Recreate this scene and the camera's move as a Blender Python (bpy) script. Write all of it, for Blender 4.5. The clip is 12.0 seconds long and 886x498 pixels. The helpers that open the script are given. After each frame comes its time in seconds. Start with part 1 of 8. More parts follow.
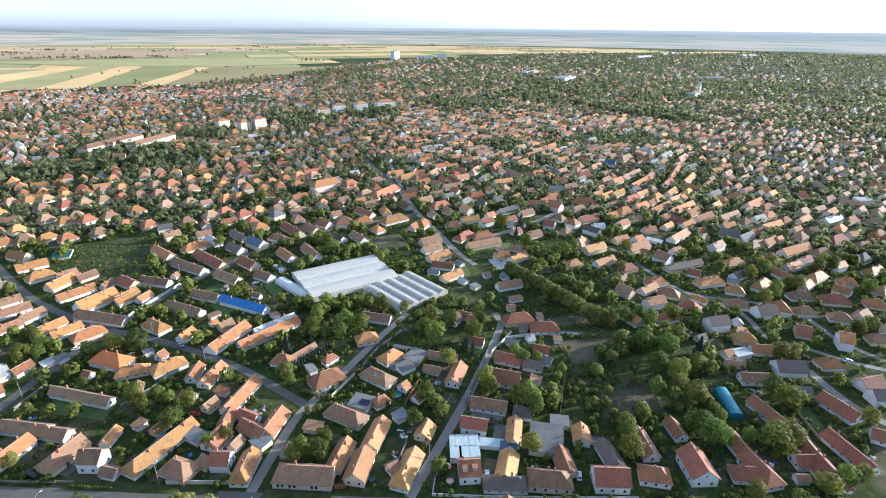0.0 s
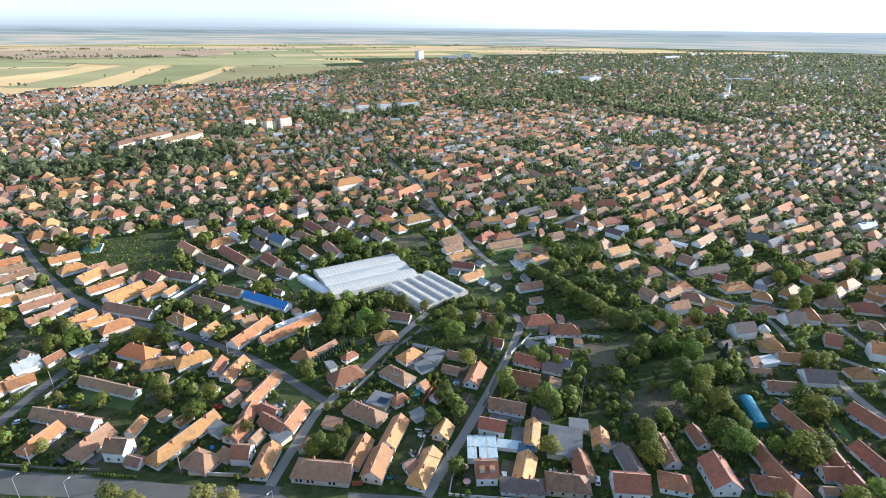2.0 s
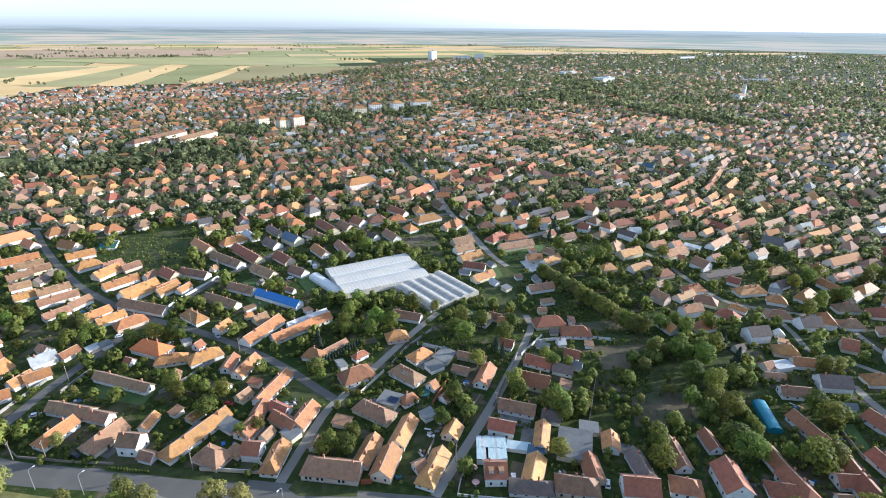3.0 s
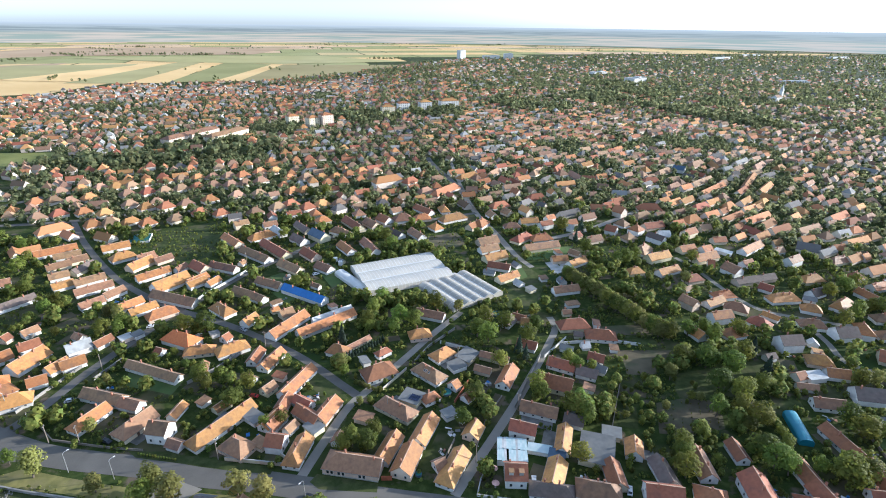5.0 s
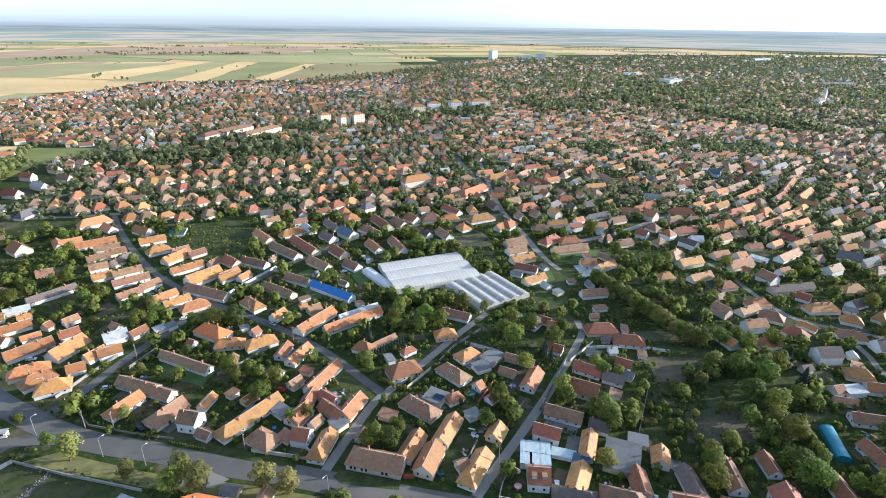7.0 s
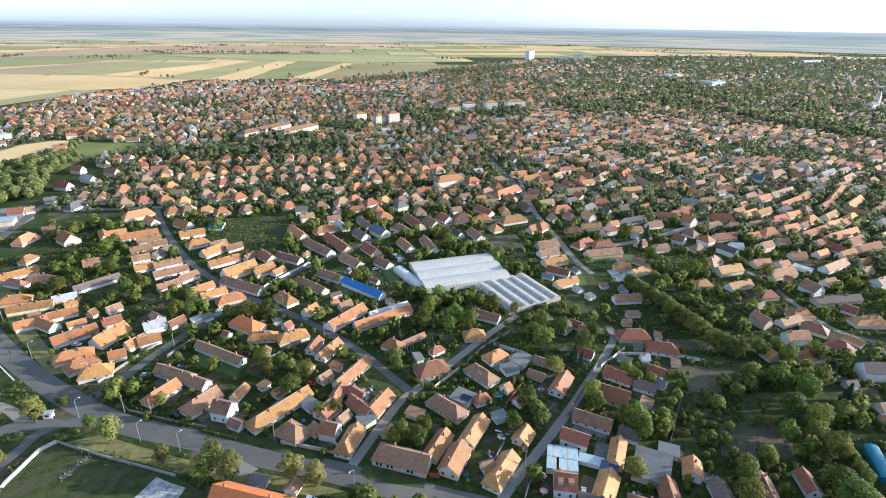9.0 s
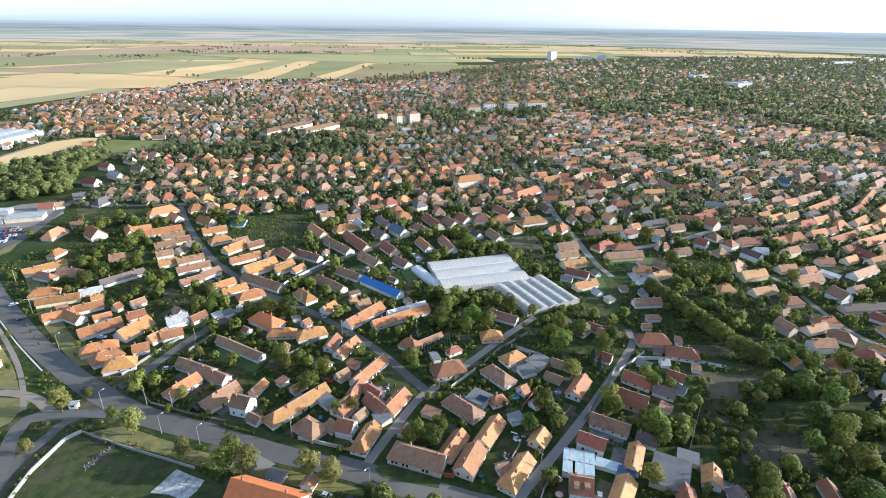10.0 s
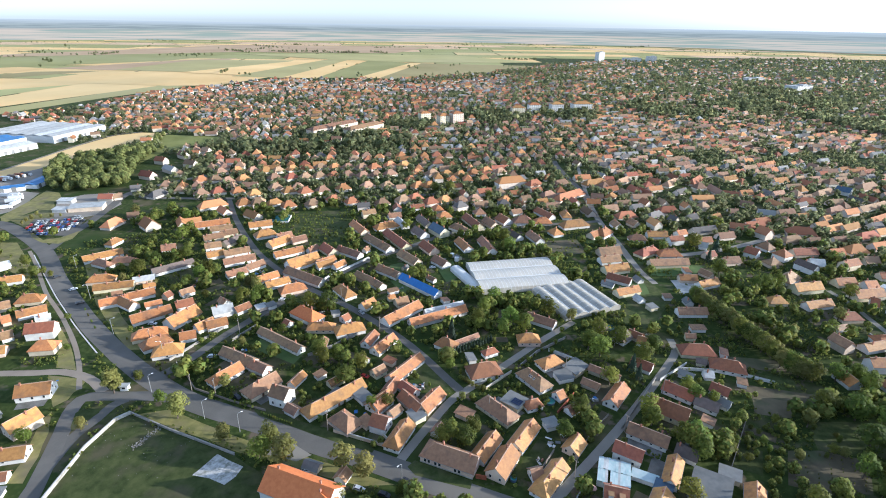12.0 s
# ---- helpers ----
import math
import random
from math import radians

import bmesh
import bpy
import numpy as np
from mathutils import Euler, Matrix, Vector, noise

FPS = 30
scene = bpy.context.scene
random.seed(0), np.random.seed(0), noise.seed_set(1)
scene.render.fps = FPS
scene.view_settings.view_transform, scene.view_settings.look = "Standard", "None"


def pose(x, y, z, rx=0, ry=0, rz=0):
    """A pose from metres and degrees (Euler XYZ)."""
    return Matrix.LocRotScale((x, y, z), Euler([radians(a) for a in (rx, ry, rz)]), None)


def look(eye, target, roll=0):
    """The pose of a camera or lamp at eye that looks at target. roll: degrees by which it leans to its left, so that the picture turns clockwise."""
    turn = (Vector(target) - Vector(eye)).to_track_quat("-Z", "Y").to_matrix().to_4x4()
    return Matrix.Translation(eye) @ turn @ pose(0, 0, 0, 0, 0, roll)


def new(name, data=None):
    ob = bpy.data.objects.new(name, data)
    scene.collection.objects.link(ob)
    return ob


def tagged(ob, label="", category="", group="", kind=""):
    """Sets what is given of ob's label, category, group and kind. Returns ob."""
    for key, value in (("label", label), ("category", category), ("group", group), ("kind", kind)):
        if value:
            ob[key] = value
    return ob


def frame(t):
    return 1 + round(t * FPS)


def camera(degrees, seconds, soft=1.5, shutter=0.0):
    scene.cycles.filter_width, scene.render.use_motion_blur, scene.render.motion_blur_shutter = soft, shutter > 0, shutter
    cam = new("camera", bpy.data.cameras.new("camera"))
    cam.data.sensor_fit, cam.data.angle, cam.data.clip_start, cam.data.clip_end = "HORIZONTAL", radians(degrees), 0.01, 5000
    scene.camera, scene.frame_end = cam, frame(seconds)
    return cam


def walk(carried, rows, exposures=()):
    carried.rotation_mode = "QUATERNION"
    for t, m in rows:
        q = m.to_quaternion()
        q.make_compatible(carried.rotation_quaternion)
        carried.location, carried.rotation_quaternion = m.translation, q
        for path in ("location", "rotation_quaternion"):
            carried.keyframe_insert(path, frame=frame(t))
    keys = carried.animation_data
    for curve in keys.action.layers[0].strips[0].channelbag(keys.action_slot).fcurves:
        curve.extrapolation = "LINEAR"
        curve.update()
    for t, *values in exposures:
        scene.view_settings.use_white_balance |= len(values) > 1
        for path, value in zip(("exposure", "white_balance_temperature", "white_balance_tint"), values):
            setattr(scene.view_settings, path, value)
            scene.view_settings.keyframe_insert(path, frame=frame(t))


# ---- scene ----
# ---- camera: it hangs in one place over the town and turns to the left ----
EYE = 147.0
cam = camera(79.88, 12.0, soft=1.0)
TURN = [(0, 0.0, -22.78, 0.57), (1, 1.19, -22.78, 0.57), (2, 2.45, -22.80, 0.59), (3, 3.75, -22.81, 0.63), (5, 6.66, -22.91, 0.73),
        (6, 8.24, -22.93, 0.74), (7, 9.86, -22.94, 0.77), (9, 13.53, -22.98, 0.85), (10, 15.70, -22.99, 0.88), (11, 17.98, -23.01, 0.90),
        (12, 20.31, -23.04, 0.92)]
walk(cam, [(t, pose(0, 0, EYE, 90 + pitch, 0, yaw) @ pose(0, 0, 0, 0, 0, roll)) for t, yaw, pitch, roll in TURN],
     [(0, 1.06, 4810, 8), (12, 0.97, 4840, 8)])

# ---- sky, sun, exposure ----
SUN_AZIMUTH, SUN_HEIGHT = 71.0, 13.5          # degrees clockwise from +y, degrees over the horizon
world = bpy.data.worlds.new("evening_sky")
scene.world = world
world.use_nodes = True
wn, wl = world.node_tree.nodes, world.node_tree.links
sky = wn.new("ShaderNodeTexSky")
sky.sky_type, sky.sun_disc = "NISHITA", False
sky.sun_elevation, sky.sun_rotation = radians(SUN_HEIGHT), radians(SUN_AZIMUTH)
sky.altitude, sky.air_density, sky.dust_density, sky.ozone_density = 100, 1.0, 0.8, 1.0
pale = wn.new("ShaderNodeHueSaturation")      # summer haze takes the colour out of the sky
pale.inputs["Saturation"].default_value, pale.inputs["Value"].default_value = 0.40, 1.1
wl.new(sky.outputs["Color"], pale.inputs["Color"])
wl.new(pale.outputs["Color"], wn["Background"].inputs["Color"])
wn["Background"].inputs["Strength"].default_value = 0.130
sun = new("sun", bpy.data.lights.new("sun", "SUN"))
sun.data.energy, sun.data.angle, sun.data.color = 5.0, radians(0.6), (1.0, 0.80, 0.56)
a, e = radians(SUN_AZIMUTH), radians(SUN_HEIGHT)
SUNWARD = Vector((math.sin(a) * math.cos(e), math.cos(a) * math.cos(e), math.sin(e)))
sun.matrix_world = look(SUNWARD * 300, (0, 0, 0))


# ---- materials ----
def surface(name, low, high, scale=1.0, rough=0.85, fine=10.0, bump=0.0, spread=0.0, island=False, metal=0.0, tint=0.0, gloss=0.5, stain=None):
    """Two-scale mottled surface; spread: how far the tone differs from thing to thing; stain: colour of larger worn patches."""
    m = bpy.data.materials.new(name)
    m.use_nodes = True
    n, l = m.node_tree.nodes, m.node_tree.links
    out = n["Principled BSDF"]
    out.inputs["Roughness"].default_value, out.inputs["Metallic"].default_value, out.inputs["Specular IOR Level"].default_value = rough, metal, gloss
    coords = n.new("ShaderNodeTexCoord")
    if island:
        which = n.new("ShaderNodeNewGeometry").outputs["Random Per Island"]
    else:
        which = n.new("ShaderNodeObjectInfo").outputs["Random"]
    seed = n.new("ShaderNodeMath")
    seed.operation, seed.inputs[1].default_value = "MULTIPLY", 37.0
    l.new(which, seed.inputs[0])

    def grain(size, detail):
        t = n.new("ShaderNodeTexNoise")
        t.noise_dimensions = "4D"
        t.inputs["Scale"].default_value, t.inputs["Detail"].default_value = size, detail
        l.new(coords.outputs["Object"], t.inputs["Vector"])
        l.new(seed.outputs[0], t.inputs["W"])
        return t

    coarse, small = grain(scale, 3.0), grain(fine, 2.0)
    mix = n.new("ShaderNodeMix")
    mix.data_type = "RGBA"
    mix.inputs["A"].default_value, mix.inputs["B"].default_value = (*low, 1), (*high, 1)
    add = n.new("ShaderNodeMath")
    add.operation = "MULTIPLY_ADD"
    add.inputs[1].default_value = 0.45
    l.new(small.outputs["Fac"], add.inputs[0])
    step = n.new("ShaderNodeMapRange")
    step.inputs["From Min"].default_value, step.inputs["From Max"].default_value = 0.32, 0.68
    step.inputs["To Max"].default_value = 0.7
    l.new(coarse.outputs["Fac"], step.inputs["Value"])
    l.new(step.outputs["Result"], add.inputs[2])
    l.new(add.outputs[0], mix.inputs["Factor"])
    colour = mix.outputs["Result"]
    if stain:
        worn, patch, over = grain(scale * 0.37, 5.0), n.new("ShaderNodeMapRange"), n.new("ShaderNodeMix")
        over.data_type = "RGBA"
        patch.inputs["From Min"].default_value, patch.inputs["From Max"].default_value, patch.inputs["To Max"].default_value = 0.5, 0.7, 0.75
        l.new(worn.outputs["Fac"], patch.inputs["Value"])
        l.new(patch.outputs["Result"], over.inputs["Factor"])
        l.new(colour, over.inputs["A"])
        over.inputs["B"].default_value = (*stain, 1)
        colour = over.outputs["Result"]
    if spread or tint:
        hsv = n.new("ShaderNodeHueSaturation")
        for socket, reach, middle in (("Value", spread, 1.0), ("Hue", tint, 0.5)):
            r = n.new("ShaderNodeMapRange")
            r.inputs["To Min"].default_value, r.inputs["To Max"].default_value = middle - reach, middle + reach
            if socket == "Hue":
                again = n.new("ShaderNodeMath")
                again.operation = "FRACT"
                l.new(seed.outputs[0], again.inputs[0])
                l.new(again.outputs[0], r.inputs["Value"])
            else:
                l.new(which, r.inputs["Value"])
            l.new(r.outputs["Result"], hsv.inputs[socket])
        l.new(colour, hsv.inputs["Color"])
        colour = hsv.outputs["Color"]
    l.new(colour, out.inputs["Base Color"])
    if bump:
        b = n.new("ShaderNodeBump")
        b.inputs["Strength"].default_value, b.inputs["Distance"].default_value = bump, 0.08
        l.new(small.outputs["Fac"], b.inputs["Height"])
        l.new(b.outputs["Normal"], out.inputs["Normal"])
    return m


ROOFS = {
    "o": surface("orange_clay_tile", (0.285, 0.121, 0.037), (0.46, 0.221, 0.068), 0.9, 0.68, 5, 0.7, 0.28, tint=0.012, stain=(0.20, 0.11, 0.06)),
    "b": surface("weathered_clay_tile", (0.195, 0.103, 0.054), (0.32, 0.182, 0.092), 0.8, 0.68, 7, 0.6, 0.25, tint=0.012, stain=(0.135, 0.085, 0.055)),
    "r": surface("red_clay_tile", (0.205, 0.076, 0.036), (0.32, 0.124, 0.058), 0.8, 0.75, 7, 0.6, 0.2, tint=0.01, stain=(0.17, 0.075, 0.045)),
    "d": surface("dark_grey_roofing", (0.095, 0.072, 0.060), (0.175, 0.130, 0.107), 0.7, 0.8, 8, 0.4, 0.25, stain=(0.13, 0.11, 0.09)),
    "w": surface("pale_fibre_cement_roofing", (0.36, 0.37, 0.37), (0.55, 0.55, 0.53), 0.6, 0.8, 6, 0.4, 0.2, stain=(0.30, 0.29, 0.27)),
    "v": surface("bright_orange_clay_tile", (0.52, 0.14, 0.035), (0.66, 0.22, 0.06), 0.8, 0.7, 7, 0.5, 0.08),
    "t": surface("turquoise_and_white_sheeting", (0.30, 0.46, 0.48), (0.60, 0.64, 0.63), 0.35, 0.5, 3, 0.2, 0.05),
    "k": surface("grey_felt_roofing", (0.125, 0.128, 0.128), (0.215, 0.215, 0.208), 0.4, 0.85, 5, 0.4, 0.2, stain=(0.20, 0.19, 0.17)),
    "bl": surface("blue_sheet_metal", (0.03, 0.125, 0.36), (0.05, 0.175, 0.46), 0.5, 0.5, 4, 0.1),
    "n": surface("navy_sheet_metal", (0.05, 0.085, 0.13), (0.08, 0.12, 0.18), 0.5, 0.45, 4, 0.1),
}
ROOF_WORDS = {"o": "an orange clay tile roof", "b": "a weathered brown clay tile roof", "r": "a red clay tile roof", "d": "a dark grey roof",
              "w": "a pale grey fibre cement roof", "v": "a bright orange new tile roof", "t": "pale turquoise sheet roofing", "k": "a grey felt roof", "bl": "a bright blue metal roof", "n": "a navy blue metal roof"}
PLASTER = surface("whitewashed_plaster", (0.60, 0.58, 0.54), (0.77, 0.75, 0.71), 0.5, 0.9, 5, 0.2, 0.10, tint=0.02, stain=(0.58, 0.54, 0.49))
CREAM = surface("cream_plaster", (0.56, 0.46, 0.32), (0.70, 0.60, 0.45), 0.5, 0.9, 5, 0.2, 0.14, tint=0.03, stain=(0.44, 0.37, 0.29))
BRICKWORK = surface("brick_chimney", (0.25, 0.10, 0.06), (0.42, 0.21, 0.13), 3, 0.9, 14, 0.4, 0.2)
WINDOW_FRAME = surface("painted_window_frame", (0.55, 0.50, 0.44), (0.70, 0.66, 0.60), 2, 0.6, 9, 0, 0.25)
PANE = surface("dark_window_glass", (0.02, 0.025, 0.03), (0.05, 0.055, 0.06), 1.5, 0.12, 5)
FAR_PANE = surface("pale_curtained_window", (0.20, 0.19, 0.18), (0.36, 0.34, 0.31), 0.3, 0.3, 2)
DOOR_WOOD = surface("brown_painted_door", (0.12, 0.06, 0.03), (0.22, 0.12, 0.06), 2, 0.6, 9, 0, 0.3)
GUTTER = surface("zinc_gutter", (0.22, 0.21, 0.20), (0.36, 0.34, 0.32), 1, 0.5, 6, 0, 0.2, metal=0.4)
RIDGE = surface("mortared_ridge_tile", (0.40, 0.23, 0.14), (0.60, 0.42, 0.30), 1.5, 0.85, 9, 0.3, 0.15)
ASPHALT = surface("worn_asphalt", (0.104, 0.098, 0.088), (0.162, 0.151, 0.135), 0.09, 0.9, 1.6, 0.2, gloss=0.2, stain=(0.20, 0.182, 0.155))
TRACK = surface("dusty_gravel_street", (0.215, 0.19, 0.162), (0.31, 0.28, 0.24), 0.06, 0.95, 1.0, 0.1, stain=(0.15, 0.15, 0.11))
PATHWAY = surface("dusty_pale_path", (0.215, 0.175, 0.132), (0.32, 0.265, 0.205), 0.1, 0.95, 2, 0.1, stain=(0.20, 0.19, 0.17))
FENCE = surface("grey_fence_concrete", (0.20, 0.185, 0.165), (0.32, 0.30, 0.27), 0.6, 0.9, 4, 0.2, 0.2)
OLDWALL = surface("stained_old_wall_plaster", (0.30, 0.28, 0.25), (0.52, 0.49, 0.44), 0.8, 0.9, 4, 0.3, 0.25, stain=(0.22, 0.20, 0.16))
SLAB = surface("grey_yard_slabs", (0.13, 0.125, 0.115), (0.23, 0.22, 0.20), 0.5, 0.95, 3, 0.2, 0.2, stain=(0.10, 0.09, 0.065))
SOLAR = surface("dark_blue_solar_cells", (0.012, 0.018, 0.045), (0.022, 0.032, 0.075), 3, 0.15, 12)
PINK = surface("faded_pink_canvas", (0.55, 0.30, 0.26), (0.68, 0.42, 0.36), 1, 0.9, 5)
KERB = surface("pale_kerb_concrete", (0.48, 0.46, 0.43), (0.66, 0.64, 0.60), 0.4, 0.9, 3, 0.2)
CONCRETE = surface("broken_concrete", (0.32, 0.31, 0.29), (0.60, 0.58, 0.55), 0.35, 0.9, 3, 0.3, stain=(0.16, 0.17, 0.10))
PAD = surface("crumbling_concrete_pad", (0.30, 0.29, 0.27), (0.60, 0.585, 0.56), 1.1, 0.95, 4, 0.4, gloss=0.1, stain=(0.10, 0.105, 0.055))
FILM = surface("white_greenhouse_film", (0.48, 0.44, 0.38), (0.60, 0.56, 0.485), 0.3, 0.8, 3, 0.15, 0.05, gloss=0.15, stain=(0.45, 0.435, 0.40))
CLEAR_FILM = surface("hazy_clear_film", (0.52, 0.485, 0.42), (0.66, 0.62, 0.545), 0.3, 0.7, 3, 0.1, 0.05, gloss=0.2, stain=(0.47, 0.46, 0.43))
NEW_FILM = surface("bright_white_film", (0.58, 0.57, 0.54), (0.70, 0.69, 0.66), 0.2, 0.5, 2, 0.1)
HALL_BLUE = surface("blue_hall_roofing", (0.04, 0.14, 0.34), (0.07, 0.20, 0.45), 0.1, 0.5, 1.0, 0.1, stain=(0.06, 0.14, 0.28))
STEEL = surface("galvanised_steel", (0.35, 0.36, 0.36), (0.5, 0.5, 0.5), 1, 0.45, 6, metal=0.6)
TURQUOISE = surface("turquoise_tunnel_film", (0.03, 0.17, 0.24), (0.06, 0.24, 0.315), 0.3, 0.4, 3, 0.1)
TEAL = surface("dull_teal_sheeting", (0.03, 0.15, 0.15), (0.055, 0.21, 0.20), 0.4, 0.7, 3, 0.1)
RED_WOOD = surface("red_brown_stained_boards", (0.24, 0.065, 0.03), (0.38, 0.12, 0.055), 1.2, 0.8, 6, 0.2, 0.1)
# Brighter grass colour that carries the sunlight on the meadow in itself.
MEADOW = surface("sunlit_meadow_grass", (0.15, 0.165, 0.045), (0.27, 0.27, 0.09), 0.03, 0.95, 0.4, 0.1, gloss=0.1, stain=(0.10, 0.13, 0.035))
BARK = surface("tree_bark", (0.07, 0.055, 0.04), (0.15, 0.12, 0.09), 2, 0.95, 12, 0.4)
LEAF = surface("garden_leaves", (0.080, 0.108, 0.017), (0.225, 0.25, 0.042), 0.35, 0.7, 1.6, 0, 0.42, tint=0.03, gloss=0.3)
LEAF_PALE = surface("yellow_green_leaves", (0.145, 0.150, 0.038), (0.30, 0.285, 0.080), 0.35, 0.75, 1.6, 0, 0.25, tint=0.015, gloss=0.3)
NEEDLE = surface("conifer_needles", (0.018, 0.035, 0.018), (0.045, 0.07, 0.04), 0.6, 0.8, 2.5, 0, 0.3)
GARDEN_LEAF = surface("back_garden_leaves", (0.090, 0.118, 0.024), (0.25, 0.272, 0.060), 0.05, 0.75, 0.5, 0, 0.42, island=True, tint=0.03, gloss=0.2)
# Greyer and paler than the garden leaves: distance haze is put into the colour.
FAR_LEAF = surface("hazy_far_tree_leaves", (0.132, 0.150, 0.066), (0.268, 0.278, 0.132), 0.02, 0.8, 0.12, 0, 0.4, island=True, tint=0.025, gloss=0.3)
# Lit copy of the tree leaves: the wood's sunlight sits in the base colour.
WOOD_LEAF = surface("lit_wood_leaves", (0.145, 0.175, 0.05), (0.33, 0.345, 0.115), 0.02, 0.8, 0.2, 0, 0.35, island=True, tint=0.02, gloss=0.3)
FAR_ROOF = surface("far_roof_tile", (0.285, 0.135, 0.056), (0.50, 0.252, 0.108), 0.02, 0.8, 0.4, 0, 0.4, island=True, tint=0.014, gloss=0.2)
FAR_BROWN = surface("far_weathered_tile", (0.195, 0.122, 0.076), (0.345, 0.22, 0.14), 0.02, 0.8, 0.4, 0, 0.38, island=True, tint=0.012, gloss=0.2)
FAR_RED = surface("far_red_tile", (0.24, 0.095, 0.054), (0.39, 0.165, 0.092), 0.02, 0.8, 0.4, 0, 0.3, island=True, tint=0.01, gloss=0.2)
FAR_DARK = surface("far_dark_roofing", (0.09, 0.085, 0.08), (0.18, 0.165, 0.155), 0.02, 0.85, 0.4, 0, 0.3, island=True, gloss=0.2)
FAR_GREY = surface("far_grey_roofing", (0.18, 0.178, 0.17), (0.34, 0.33, 0.31), 0.02, 0.85, 0.4, 0, 0.35, island=True, gloss=0.2)
FAR_WALL = surface("far_house_plaster", (0.58, 0.50, 0.41), (0.78, 0.69, 0.57), 0.02, 0.9, 0.4, 0, 0.15, island=True, tint=0.02, gloss=0.1)
STRAW = surface("stubble_field", (0.62, 0.41, 0.165), (0.78, 0.56, 0.26), 0.004, 0.95, 0.05, 0, 0.12, gloss=0.1, stain=(0.52, 0.42, 0.22))
PLOT = surface("dug_garden_soil", (0.075, 0.062, 0.032), (0.13, 0.105, 0.058), 0.25, 0.95, 2.5, 0.3, 0.2, stain=(0.052, 0.075, 0.02))
OLIVE = surface("green_crop_field", (0.31, 0.28, 0.12), (0.44, 0.39, 0.18), 0.004, 0.95, 0.05, 0, 0.2, tint=0.02, gloss=0.05, stain=(0.42, 0.37, 0.20))
SOIL = surface("ploughed_field", (0.46, 0.32, 0.19), (0.60, 0.44, 0.28), 0.004, 0.95, 0.05, 0, 0.2, gloss=0.05)
LAWN = surface("mown_grass", (0.024, 0.040, 0.011), (0.092, 0.104, 0.036), 0.30, 0.95, 2.6, 0.5, 0.15, gloss=0.1, stain=(0.105, 0.092, 0.056))
GRASS = surface("bright_green_grass", (0.052, 0.092, 0.018), (0.105, 0.155, 0.034), 0.2, 0.95, 1.8, 0.3, 0.12, stain=(0.10, 0.11, 0.04))
# Lighter, yellower than the lawn: sunlight on the verges is painted into the colour.
VERGE = surface("sunlit_verge_grass", (0.105, 0.108, 0.026), (0.25, 0.22, 0.066), 0.25, 0.95, 1.8, 0.3, 0.1, stain=(0.16, 0.13, 0.075))
RUBBER = surface("tyre_rubber", (0.015, 0.015, 0.015), (0.03, 0.03, 0.03), 3, 0.9)
WHITE_STEEL = surface("white_hall_cladding", (0.62, 0.62, 0.62), (0.80, 0.80, 0.79), 0.05, 0.5, 0.6)
WOOD_POST = surface("grey_wooden_pole", (0.16, 0.13, 0.10), (0.27, 0.23, 0.19), 2, 0.9, 9)


def leafy(m, share=0.35):
    """Lets some of the sunlight through the leaves."""
    n, l = m.node_tree.nodes, m.node_tree.links
    base, thin, mix = n["Principled BSDF"], n.new("ShaderNodeBsdfTranslucent"), n.new("ShaderNodeMixShader")
    l.new(base.inputs["Base Color"].links[0].from_socket, thin.inputs["Color"])
    mix.inputs[0].default_value = share
    l.new(base.outputs[0], mix.inputs[1])
    l.new(thin.outputs[0], mix.inputs[2])
    l.new(mix.outputs[0], n["Material Output"].inputs["Surface"])


def see_through(m, share):
    """Thin film: part of the light passes straight through."""
    n, l = m.node_tree.nodes, m.node_tree.links
    clear, mix = n.new("ShaderNodeBsdfTransparent"), n.new("ShaderNodeMixShader")
    mix.inputs[0].default_value = share
    l.new(n["Principled BSDF"].outputs[0], mix.inputs[1])
    l.new(clear.outputs[0], mix.inputs[2])
    l.new(mix.outputs[0], n["Material Output"].inputs["Surface"])


see_through(CLEAR_FILM, 0.34)
for m in (LEAF, LEAF_PALE, GARDEN_LEAF, FAR_LEAF, WOOD_LEAF):
    leafy(m, 0.62 if m is FAR_LEAF else 0.5)


